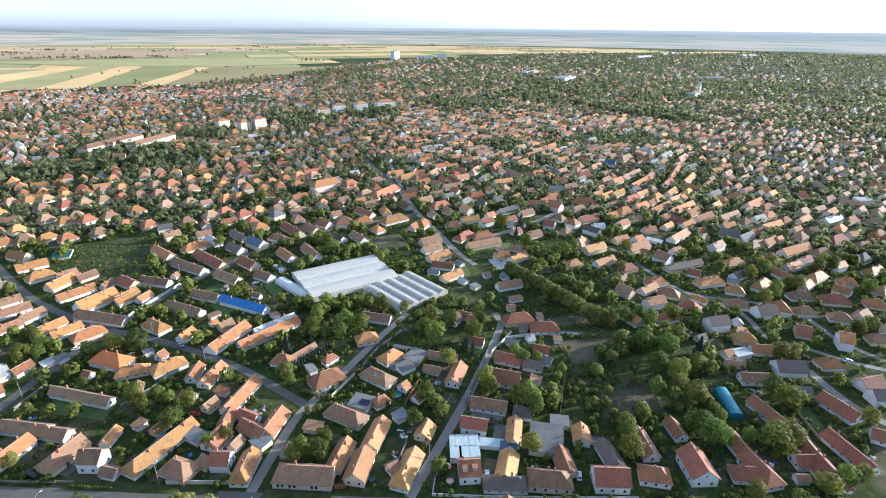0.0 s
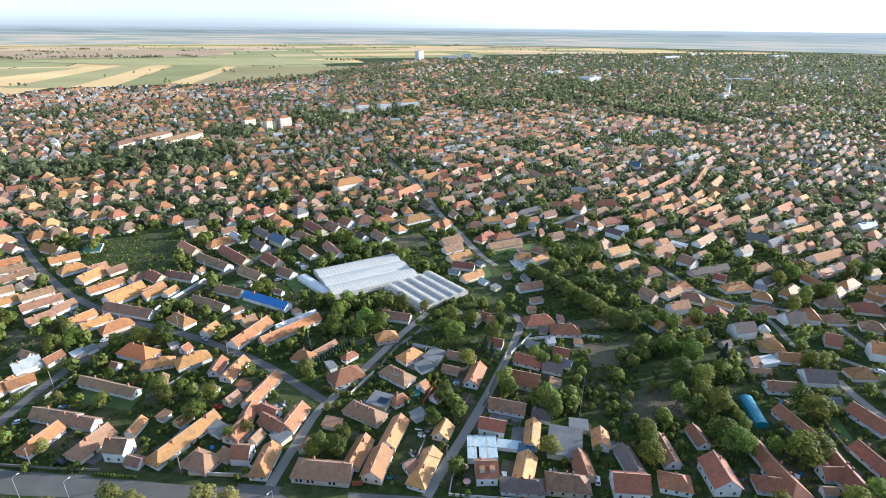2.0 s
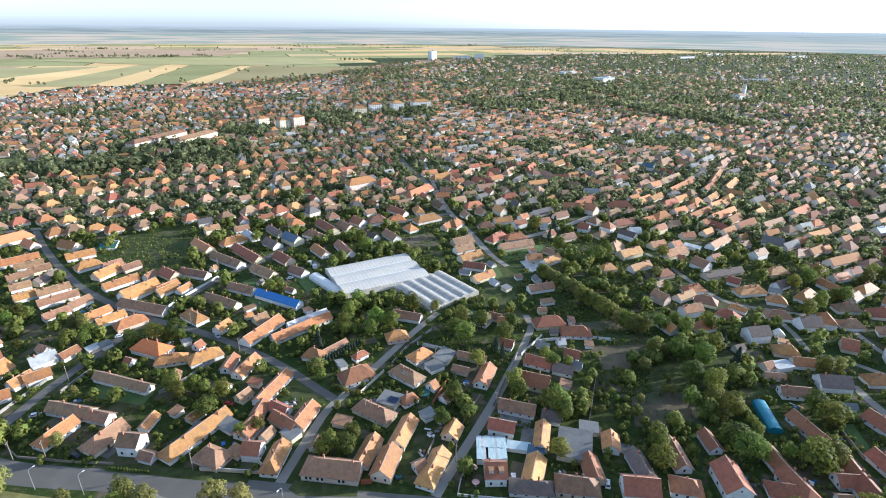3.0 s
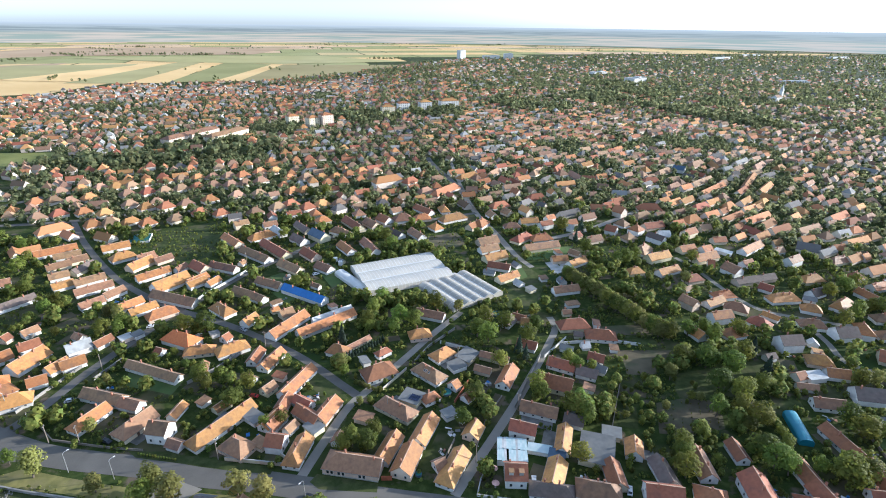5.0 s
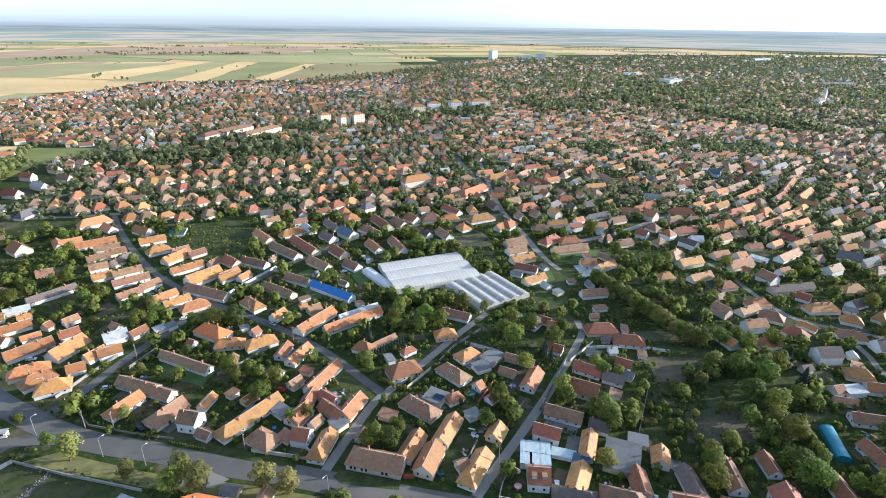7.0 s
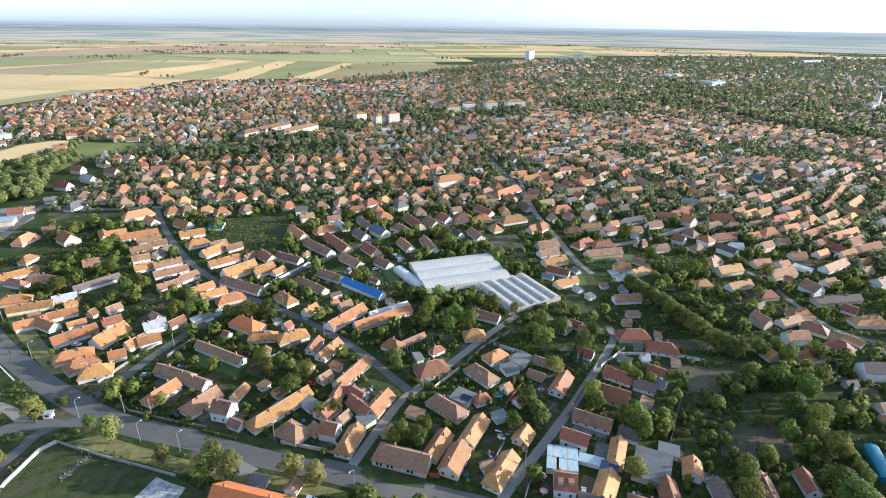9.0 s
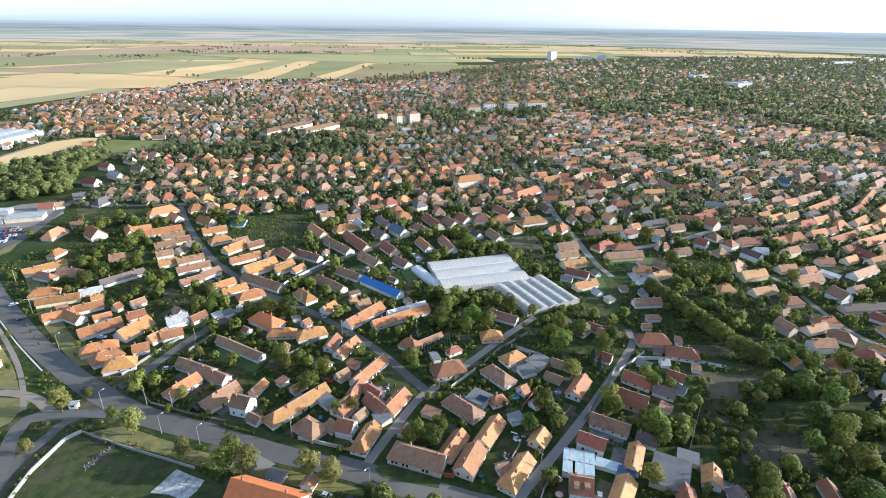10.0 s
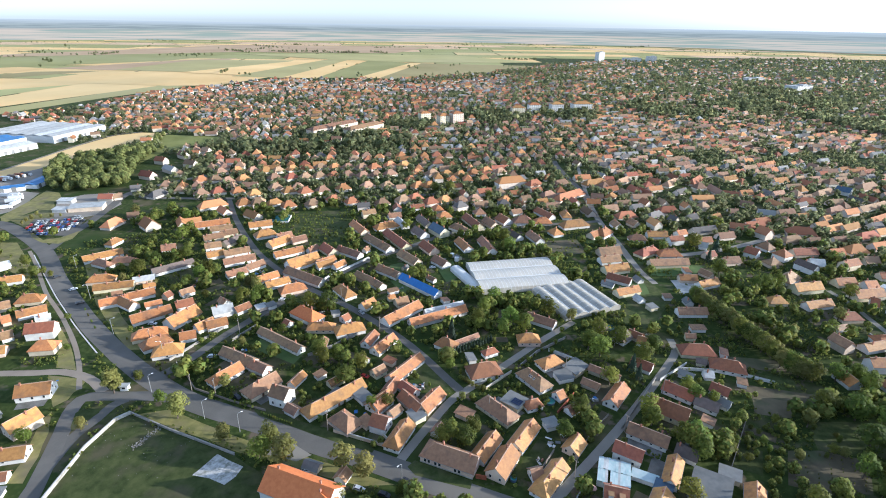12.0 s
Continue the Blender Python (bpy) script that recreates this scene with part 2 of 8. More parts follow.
def ground_material():
    """Grass, dry patches and bare soil of gardens and yards."""
    m = bpy.data.materials.new("garden_ground")
    m.use_nodes = True
    n, l = m.node_tree.nodes, m.node_tree.links
    out = n["Principled BSDF"]
    out.inputs["Roughness"].default_value, out.inputs["Specular IOR Level"].default_value = 0.95, 0.1
    where = n.new("ShaderNodeTexCoord").outputs["Object"]
    colour = None
    for size, detail, rgb, low, high in ((0.0, 0, (0.036, 0.053, 0.012), 0, 0), (0.35, 4, (0.070, 0.086, 0.023), 0.45, 0.65), (0.045, 3, (0.115, 0.10, 0.056), 0.54, 0.68),
                                         (0.11, 4, (0.135, 0.107, 0.075), 0.58, 0.66), (0.018, 3, (0.038, 0.060, 0.015), 0.52, 0.68)):
        if colour is None:
            base = n.new("ShaderNodeRGB")
            base.outputs[0].default_value = (*rgb, 1)
            colour = base.outputs[0]
            continue
        t, r, mix = n.new("ShaderNodeTexNoise"), n.new("ShaderNodeMapRange"), n.new("ShaderNodeMix")
        t.inputs["Scale"].default_value, t.inputs["Detail"].default_value = size, detail
        l.new(where, t.inputs["Vector"])
        r.inputs["From Min"].default_value, r.inputs["From Max"].default_value = low, high
        l.new(t.outputs["Fac"], r.inputs["Value"])
        mix.data_type = "RGBA"
        l.new(r.outputs["Result"], mix.inputs["Factor"])
        l.new(colour, mix.inputs["A"])
        mix.inputs["B"].default_value = (*rgb, 1)
        colour = mix.outputs["Result"]
    l.new(colour, out.inputs["Base Color"])
    return m


GROUND = ground_material()


# ---- helpers of this scene ----
def mesh_of(name, verts, faces, mats, which=None, smooth=False, normals=None):
    me = bpy.data.meshes.new(name)
    me.from_pydata([tuple(v) for v in verts], [], faces)
    for m in mats if isinstance(mats, (list, tuple)) else [mats]:
        me.materials.append(m)
    if which is not None:
        me.polygons.foreach_set("material_index", which)
    if smooth:
        me.polygons.foreach_set("use_smooth", [True] * len(me.polygons))
    me.update()
    if normals is not None:
        me.polygons.foreach_set("use_smooth", [True] * len(me.polygons))
        me.normals_split_custom_set_from_vertices(normals)
    return me


def piece(name, me, parent, m=None, label=""):
    ob = new(name, me)
    ob.parent = parent
    if m is not None:
        ob.matrix_basis = m
    if label:
        tagged(ob, label)
    return ob


def block(lx, ly, lz, z=0.0, taper=1.0):
    """Verts and faces of a box centred on x and y that stands on z."""
    v = [(sx * lx / 2, sy * ly / 2, z) for sx, sy in ((-1, -1), (1, -1), (1, 1), (-1, 1))]
    v += [(x * taper, y * taper, z + lz) for x, y, _ in v]
    return v, [(3, 2, 1, 0), (4, 5, 6, 7), (0, 1, 5, 4), (1, 2, 6, 5), (2, 3, 7, 6), (3, 0, 4, 7)]


def joined(*shapes):
    """Several (verts, faces) as one."""
    verts, faces = [], []
    for v, f in shapes:
        k = len(verts)
        verts += list(v)
        faces += [tuple(i + k for i in q) for q in f]
    return verts, faces


def moved(shape, dx=0.0, dy=0.0, dz=0.0, turn=0.0):
    c, s = math.cos(turn), math.sin(turn)
    return [(x * c - y * s + dx, x * s + y * c + dy, z + dz) for x, y, z in shape[0]], shape[1]


TAKEN = {}                                    # 3 m squares of the plan that are built over


def take(x, y, what="house"):
    TAKEN[(int(x // 3), int(y // 3))] = what


def taken(x, y):
    return TAKEN.get((int(x // 3), int(y // 3)))


def take_box(x, y, turn, lx, ly, what="house"):
    c, s = math.cos(turn), math.sin(turn)
    for i in range(int(lx // 1.5) + 2):
        for j in range(int(ly // 1.5) + 2):
            u, v = -lx / 2 + min(i * 1.5, lx), -ly / 2 + min(j * 1.5, ly)
            take(x + u * c - v * s, y + u * s + v * c, what)


# ---- ground ----
def disc(radius, rings=(0, 80, 160, 280, 420, 630, 980, 1500, 2400, 3600), n=72):
    verts, faces = [(0, 0, 0)], []
    rr = list(rings[1:]) + [radius]
    for r in rr:
        verts += [(r * math.cos(2 * math.pi * i / n), r * math.sin(2 * math.pi * i / n), 0) for i in range(n)]
    faces += [(0, 1 + i, 1 + (i + 1) % n) for i in range(n)]
    for k in range(len(rr) - 1):
        p = 1 + k * n
        faces += [(p + i, p + n + i, p + n + (i + 1) % n, p + (i + 1) % n) for i in range(n)]
    return verts, faces


tagged(new("ground", mesh_of("ground", *disc(4960), GROUND)), "green and brown garden ground of the flat plain", "ground", kind="structure")


def ribbon(points, width, z, step=4.0):
    """A flat strip along a smooth line through the points."""
    P = [Vector((x, y)) for x, y in points]
    P = [P[0] * 2 - P[1]] + P + [P[-1] * 2 - P[-2]]
    line = []
    for i in range(1, len(P) - 2):
        n = max(2, int((P[i + 1] - P[i]).length / step))
        for k in range(n):
            t = k / n
            line.append(0.5 * (2 * P[i] + (P[i + 1] - P[i - 1]) * t + (2 * P[i - 1] - 5 * P[i] + 4 * P[i + 1] - P[i + 2]) * t * t
                               + (3 * P[i] - P[i - 1] - 3 * P[i + 1] + P[i + 2]) * t ** 3))
    line.append(P[-2])
    verts, faces = [], []
    for i, p in enumerate(line):
        d = (line[min(i + 1, len(line) - 1)] - line[max(i - 1, 0)]).normalized()
        s = Vector((-d.y, d.x))
        wobble = width / 2 * (1 + 0.05 * noise.noise((p.x * 0.07, p.y * 0.07, z)))
        for q in (p + s * wobble, p - s * wobble):
            verts.append((q.x, q.y, z))
        if i:
            faces.append((2 * i - 2, 2 * i - 1, 2 * i + 1, 2 * i))
    return line, verts, faces


def road(points, width, material, z, name="road", label="worn grey asphalt road", verge=1.0):
    line, verts, faces = ribbon(points, width, z)
    faces = [f[::-1] for f in faces]
    ob = tagged(new(name, mesh_of(name, verts, faces, material)), label, name.split("_")[-1], kind="structure")
    for p in line:
        k = int((width / 2 + verge) // 1.5) + 1
        for i in range(-k, k + 1):
            for j in range(-k, k + 1):
                if math.hypot(i, j) * 1.5 <= width / 2 + verge:
                    take(p.x + i * 1.5, p.y + j * 1.5, "road")
    return ob


def patch(name, corners, material, z, label, category, kind="structure", block_plan=True):
    """A flat piece of ground with an uneven rim, between corner points in order."""
    rim = []
    C = [Vector(c) for c in corners]
    for p, q in zip(C, C[1:] + C[:1]):
        n = max(1, int((q - p).length / 6)) if (q - p).length < 200 else 8
        for k in range(n):
            r = p.lerp(q, k / n)
            rim.append((r.x + 0.5 * noise.noise((r.x * 0.2, r.y * 0.2, 1)), r.y + 0.5 * noise.noise((r.x * 0.2, r.y * 0.2, 7)), z))
    me = mesh_of(name, rim, [tuple(range(len(rim)))], material)
    if me.polygons[0].normal.z < 0:
        me.flip_normals()
    ob = tagged(new(name, me), label, category, kind=kind)
    if block_plan:
        lo = [min(c[i] for c in corners) for i in (0, 1)]
        hi = [max(c[i] for c in corners) for i in (0, 1)]
        x = lo[0]
        while x < hi[0]:
            y = lo[1]
            while y < hi[1]:
                inside = False
                for p, q in zip(C, C[1:] + C[:1]):
                    if (p.y > y) != (q.y > y) and x < (q.x - p.x) * (y - p.y) / (q.y - p.y) + p.x:
                        inside = not inside
                if inside and not taken(x, y):
                    take(x, y, "open")
                y += 3
            x += 3
    return ob


# ---- streets ----
road([(-483.0, 232.8), (-452.9, 238.6), (-421.0, 232.5), (-370.6, 215.6), (-324.2, 191.0), (-296.3, 177.7), (-273.3, 167.3), (-254.5, 159.0), (-234.2, 151.0), (-210.7, 142.8), (-187.2, 136.0), (-164.1, 131.2), (-141.0, 130.2), (-119.1, 130.4), (-97.7, 129.3), (-78.5, 129.6), (-60.0, 128.9), (-42.7, 128.2), (-22.7, 127.6), (4.7, 127.1)], 9.8, ASPHALT, 0.06, "road", "wide worn grey asphalt main road")
road([(-367.8, 213.6), (-379.0, 234.4), (-393.1, 265.3), (-412.6, 300.5), (-431.3, 334.8), (-428.2, 364.2), (-420.1, 391.9), (-404.8, 422.3)], 7, ASPHALT, 0.052, "road", "narrow grey asphalt street between house fronts")
road([(-429.4, 335.6), (-405.8, 332.8), (-387.2, 339.0), (-340.4, 357.3), (-307.9, 378.7), (-240.4, 404.0), (-177.4, 440.7), (-114.1, 490.3), (-85.6, 515.6)], 6, ASPHALT, 0.05, "road", "narrow grey asphalt street between house fronts")
road([(-186.8, 136.2), (-183.4, 152.3), (-182.5, 177.5), (-178.5, 208.5), (-174.5, 235.2), (-167.9, 256.2), (-159.7, 285.7), (-146.9, 312.0), (-135.3, 336.5), (-124.9, 357.0), (-87.8, 386.0), (-47.4, 411.5), (-22.3, 427.9)], 4.8, ASPHALT, 0.045, "road", "narrow grey asphalt street between house fronts")
road([(-338.1, 358.3), (-293.8, 315.8), (-242.8, 274.2), (-211.4, 254.6), (-179.0, 239.0), (-152.2, 230.6), (-129.1, 221.9), (-102.7, 209.6), (-83.8, 198.3), (-67.9, 186.9), (-57.2, 179.4)], 4.2, ASPHALT, 0.04, "road", "narrow grey asphalt street between house fronts")
road([(-65.6, 126.7), (-64.2, 138.2), (-61.8, 154.8), (-58.6, 172.4), (-52.6, 185.4), (-42.8, 207.7), (-31.6, 233.2), (-19.4, 257.3)], 3.7, TRACK, 0.035, "road", "pale dusty asphalt street between house fronts")
road([(-10.4, 132.4), (-5.0, 145.9), (2.8, 164.7), (11.8, 187.5), (20.2, 211.1), (26.9, 230.8), (31.5, 247.7), (29.1, 258.8)], 3.7, TRACK, 0.035, "road", "pale dusty asphalt street between house fronts")
road([(-41.0, 490.0), (-22.3, 427.9), (-3.9, 383.1), (11.3, 341.9), (21.9, 323.1)], 4.0, TRACK, 0.03, "road", "dusty gravel lane between gardens")
road([(-93.0, 624.2), (-80.2, 586.5), (-53.5, 525.2), (-38.6, 491.0)], 6, ASPHALT, 0.03, "road", "narrow grey asphalt street between house fronts")
road([(-160.0, 131.4), (-177.6, 127.5), (-189.0, 122.9), (-198.6, 119.1), (-203.1, 115.0), (-199.7, 107.6), (-192.4, 99.1), (-184.5, 89.3), (-178.1, 81.0), (-172.1, 73.3), (-166.0, 64.0)], 6.0, ASPHALT, 0.05, "road", "grey asphalt side road")
road([(-185.5, 122.5), (-187.7, 117.0), (-186.3, 108.0), (-185.6, 98.9), (-181.5, 88.7), (-176.8, 78.6), (-172.5, 71.0)], 4.6, ASPHALT, 0.045, "road", "grey asphalt side road")
road([(-265.6, 108.2), (-252.8, 114.3), (-239.3, 120.1), (-228.6, 125.3), (-213.5, 126.5), (-198.9, 122.0)], 4.2, PATHWAY, 0.042, "road", "grey asphalt side road")
road([(-379.7, 211.8), (-357.7, 200.8), (-312.2, 175.8), (-292.0, 166.5), (-274.8, 158.8), (-245.6, 143.7), (-225.1, 130.8), (-210.0, 119.3)], 2.2, PATHWAY, 0.038, "road", "pale footpath beside the main road")
road([(121.2, 354.2), (128.7, 339.1), (139.0, 303.5), (148.8, 284.3), (166.0, 277.5), (183.6, 273.0), (200.3, 268.0), (204.0, 235.2), (216.8, 210.8)], 3.2, TRACK, 0.03, "road", "pale dusty street among houses")
road([(167.5, 267.3), (168.8, 251.6), (168.5, 234.6), (183.2, 225.5), (195.6, 215.0), (215.2, 205.4)], 3.2, TRACK, 0.028, "road", "pale dusty street among houses")
road([(172.0, 207.8), (172.8, 193.1), (175.8, 180.0), (184.2, 166.6)], 4, TRACK, 0.026, "road", "dusty gravel lane between gardens")
road([(-62.6, 604.2), (-34.2, 472.9), (-11.0, 397.7), (6.5, 351.3)], 3.6, TRACK, 0.024, "road", "pale dusty street among houses")
road([(32.5, 374.2), (66.2, 399.9), (107.2, 444.1), (148.9, 488.1)], 5, TRACK, 0.022, "road", "pale dusty street among houses")
road([(-370.2, 208.5), (-351.1, 198.8), (-303.1, 174.9), (-280.3, 164.4), (-262.0, 155.9), (-242.4, 147.7), (-227.4, 141.6)], 0.6, KERB, 0.13, "kerb", "pale concrete kerb of the main road")
# ---- lawns, yards and pads ----
patch("lawn", [(-175.8, 115.6), (-153.9, 113.9), (-122.0, 113.0), (-102.7, 108.8), (-74.7, 94.0), (-157.7, 61.6), (-167.9, 75.6), (-175.8, 95.7), (-178.7, 109.9)], LAWN, 0.02, "rough mown grass lot with bare patches", "lawn")
patch("concrete_pad", [(-128.7, 111.5), (-122.0, 110.4), (-115.7, 110.2), (-115.2, 105.5), (-116.0, 101.2), (-123.0, 101.4), (-129.7, 100.5), (-128.9, 106.0)], PAD, 0.05, "broken whitish concrete pad in the grass", "concrete pad")
patch("lawn", [(-275.8, 156.5), (-243.9, 140.6), (-224.3, 128.8), (-234.2, 126.3), (-251.2, 140.3)], VERGE, 0.02, "mown green verge beside the road", "lawn")
patch("lawn", [(-191.6, 101.6), (-197.2, 108.2), (-197.0, 111.0), (-190.0, 114.0), (-188.9, 112.0), (-188.6, 104.2), (-188.6, 100.0)], LAWN, 0.07, "green traffic island with a shrub", "lawn")
patch("lawn", [(-222.0, 115.8), (-212.0, 119.9), (-208.2, 112.8), (-209.2, 107.3), (-215.0, 110.8)], VERGE, 0.03, "yellowish grass verge beside the side road", "lawn")
patch("lawn", [(-205.4, 99.6), (-207.5, 105.5), (-196.7, 96.8), (-187.7, 86.4), (-180.4, 76.5), (-185.9, 74.3), (-190.3, 82.6)], VERGE, 0.03, "yellowish grass verge beside the side road", "lawn")
patch("lawn", [(-164.2, 123.9), (-127.6, 121.0), (-93.1, 122.3), (-61.6, 122.9), (-72.0, 117.7), (-122.6, 115.2), (-174.1, 116.3)], VERGE, 0.024, "grass strip along the main road", "lawn")
patch("lawn", [(-231.9, 121.3), (-213.1, 125.7), (-210.0, 119.3), (-211.0, 109.0), (-222.2, 114.5)], VERGE, 0.02, "mown green verge beside the road", "lawn")
patch("lawn", [(-324.4, 209.8), (-325.8, 218.9), (-247.0, 171.4), (-208.0, 152.5), (-216.7, 148.9), (-270.6, 175.2)], VERGE, 0.02, "grass verge along the main road", "lawn")
patch("lawn", [(-460.9, 247.8), (-454.4, 265.3), (-480.9, 300.4), (-430.9, 266.3), (-429.2, 241.9)], VERGE, 0.022, "green verge beside the car park", "lawn")
patch("lawn", [(-413.5, 214.2), (-402.8, 218.7), (-345.6, 191.9), (-332.9, 179.9), (-373.7, 189.4)], VERGE, 0.02, "mown green verge beside the road", "lawn")
patch("lawn", [(16.4, 350.7), (53.8, 366.2), (43.9, 343.4), (18.4, 334.7)], GRASS, 0.02, "bright green lawn behind a long house", "lawn")
patch("plot", [(-58.9, 364.8), (-34.2, 380.0), (-23.3, 356.9), (-42.7, 342.5)], PLOT, 0.02, "dry brown garden behind the greenhouses", "plot")
patch("lawn", [(-132.7, 264.7), (-124.6, 272.3), (-110.5, 261.5), (-118.4, 252.0)], GRASS, 0.02, "green back garden grass", "lawn")
patch("lawn", [(-3.6, 323.9), (13.4, 329.1), (18.8, 308.0), (4.9, 294.7)], GRASS, 0.026, "green back garden grass", "lawn")
patch("yard", [(31.2, 332.0), (44.8, 340.2), (47.9, 326.3), (36.2, 313.6)], CONCRETE, 0.03, "pale concrete yard beside a house", "yard")
patch("lawn", [(4.4, 336.2), (18.5, 324.3), (31.3, 305.5), (19.4, 263.7), (6.4, 267.7), (6.5, 295.4)], LAWN, 0.018, "rough grass plot with earth tracks", "lawn")
patch("car_park", [(-430, 244), (-440, 256), (-420, 273), (-401, 267), (-389, 255), (-386, 240), (-402, 234)], ASPHALT, 0.07, "asphalt lot crowded with parked cars", "car park")
patch("lawn", [(-416, 237), (-391, 229), (-384, 237), (-384, 252), (-374, 238), (-374, 228), (-386, 225), (-404, 229)], VERGE, 0.066, "curved green verge round the car park", "lawn")
patch("yard", [(-430.8, 264.9), (-470.9, 295.8), (-464.0, 316.9), (-443.4, 331.5), (-410.5, 309.7), (-402.8, 287.3), (-409.3, 272.6)], TRACK, 0.028, "pale gravel yard", "yard")
patch("yard", [(-592, 325), (-600, 385), (-583, 372), (-556, 338), (-550, 322), (-540, 300), (-505, 304), (-476, 268), (-476, 253), (-500, 262), (-526, 280), (-556, 296)], TRACK, 0.026, "pale gravel yard with parked lorries", "yard")
patch("lawn", [(-470, 249), (-493, 291), (-507, 312), (-490, 312), (-470, 300), (-462, 276), (-452, 240)], VERGE, 0.034, "green slope between the yards", "lawn")
patch("field", [(-617, 340), (-632, 385), (-658, 458), (-674, 519), (-660, 552), (-624, 564), (-610, 540), (-602, 491), (-604, 425), (-600, 388), (-590, 362), (-592, 325)], STRAW, 0.05, "dry straw-coloured field beside the wood", "field")
road([(-617, 340), (-634, 387), (-661, 460), (-677, 522), (-663, 557)], 3.5, PATHWAY, 0.06, "road", "pale dirt track along the field")
patch("lawn", [(-89.1, 200.3), (-69.1, 186.4), (-60.2, 177.0), (-70.1, 175.1), (-84.8, 187.0)], LAWN, 0.018, "grass yard", "lawn")
patch("lawn", [(-164.3, 180.8), (-136.2, 178.7), (-135.8, 169.0), (-159.1, 172.1)], GRASS, 0.018, "green back garden grass", "lawn")
patch("lawn", [(-115.0, 296.4), (-107.7, 309.3), (-93.9, 286.7), (-99.4, 275.8)], GRASS, 0.018, "green back garden grass", "lawn")
patch("lawn", [(-142.6, 285.0), (-137.6, 291.9), (-123.7, 283.4), (-131.9, 271.1)], GRASS, 0.018, "green back garden grass", "lawn")
patch("lawn", [(-14.1, 170.9), (-9.1, 160.0), (-17.5, 143.7), (-25.6, 139.1), (-20.1, 161.9)], LAWN, 0.018, "green back garden grass", "lawn")
patch("plot", [(50.8, 251.3), (83.6, 259.4), (79.2, 247.9), (54.9, 243.0)], PLOT, 0.018, "dug brown vegetable plot", "plot")
patch("plot", [(62.0, 227.4), (80.5, 232.9), (75.2, 213.0), (61.1, 210.4)], PLOT, 0.018, "dug brown vegetable plot", "plot")
patch("plot", [(66.6, 172.9), (69.7, 191.9), (81.2, 196.2), (97.1, 197.2), (93.5, 179.0), (77.5, 173.2)], PLOT, 0.018, "dug brown vegetable plot", "plot")
patch("plot", [(56.1, 230.3), (88.3, 234.4), (86.9, 225.9), (72.5, 224.4), (55.2, 223.7)], PLOT, 0.022, "dug brown vegetable plot", "plot")
patch("lawn", [(80.6, 213.0), (133.2, 233.9), (122.9, 204.8), (80.7, 195.7)], LAWN, 0.016, "rough green orchard grass", "lawn")
patch("lawn", [(148.1, 181.4), (147.1, 161.4), (153.5, 167.8), (155.4, 181.5)], GRASS, 0.016, "green back garden grass", "lawn")
patch("lawn", [(-259.9, 345.0), (-224.4, 376.0), (-191.7, 318.9), (-202.8, 290.9), (-236.9, 312.5)], LAWN, 0.016, "allotment gardens with low shrubs", "lawn")
patch("lawn", [(-133, 136.6), (-128, 134.2), (-103, 133.2), (-88, 132.6), (-76, 133.2), (-76, 136.4), (-100, 137.0), (-118, 138.2)], LAWN, 0.075, "dark grass strip between house fronts and road", "lawn")
patch("lawn", [(-60.9, 131.8), (-59.8, 135.4), (-37.2, 134.0), (-36.8, 130.2), (-57.1, 129.1)], LAWN, 0.075, "dark grass strip in front of a street house", "lawn")
patch("yard", [(-117, 124.2), (-106, 126.0), (-96, 123.8), (-99.5, 119.2), (-111, 117.8)], TRACK, 0.07, "bare dusty ground beside the main road", "yard")
# ---- fields of the plain ----
patch("field", [(-1011.8, 435.7), (-989.2, 571.9), (-1016.3, 752.7), (-1035.8, 1015.3), (-1110.7, 1002.7), (-1058.2, 614.8), (-1084.7, 470.4)], OLIVE, 0.41, "green crop field", "field", block_plan=False)
patch("field", [(-1090.7, 473.3), (-1071.8, 623.2), (-1101.1, 993.7), (-1287.6, 949.1), (-1211.1, 709.8), (-1234.6, 541.8)], STRAW, 0.47, "dry straw-yellow stubble field", "field", block_plan=False)
patch("field", [(-1250.2, 549.2), (-1219.9, 715.3), (-1287.2, 920.1), (-1325.6, 780.9), (-1391.1, 616.4)], OLIVE, 0.53, "green crop field", "field", block_plan=False)
patch("field", [(-1346.7, 794.1), (-1299.0, 957.9), (-1078.7, 1005.9), (-990.8, 1068.4), (-1016.2, 1309.6), (-1557.9, 1230.4), (-1475.6, 954.8)], STRAW, 0.59, "dry straw-yellow stubble field", "field", block_plan=False)
patch("field", [(-1644.9, 737.2), (-1572.0, 934.1), (-1564.6, 1226.3), (-1693.0, 1101.5), (-1681.0, 1001.8), (-1792.9, 807.8)], OLIVE, 0.65, "green crop field", "field", block_plan=False)
patch("field", [(-1825.8, 823.4), (-1697.8, 1012.2), (-1766.5, 1203.3), (-1973.2, 1183.4), (-2093.6, 950.9)], STRAW, 0.71, "dry straw-yellow stubble field", "field", block_plan=False)
patch("field", [(-2233.7, 1017.7), (-2386.3, 1440.0), (-2243.5, 2238.0), (-1909.7, 2222.2), (-1760.7, 1663.7), (-1907.0, 1142.2)], OLIVE, 0.77, "green crop field", "field", block_plan=False)
patch("field", [(-1766.5, 1203.3), (-1734.6, 1722.7), (-1649.4, 1915.3), (-1377.2, 1315.7), (-1575.2, 1244.4)], SOIL, 0.83, "brown ploughed field", "field", block_plan=False)
patch("field", [(-1561.5, 1252.8), (-1708.8, 1740.4), (-1374.8, 1926.6), (-1232.7, 1563.7), (-1348.3, 1309.2)], OLIVE, 0.89, "green crop field", "field", block_plan=False)
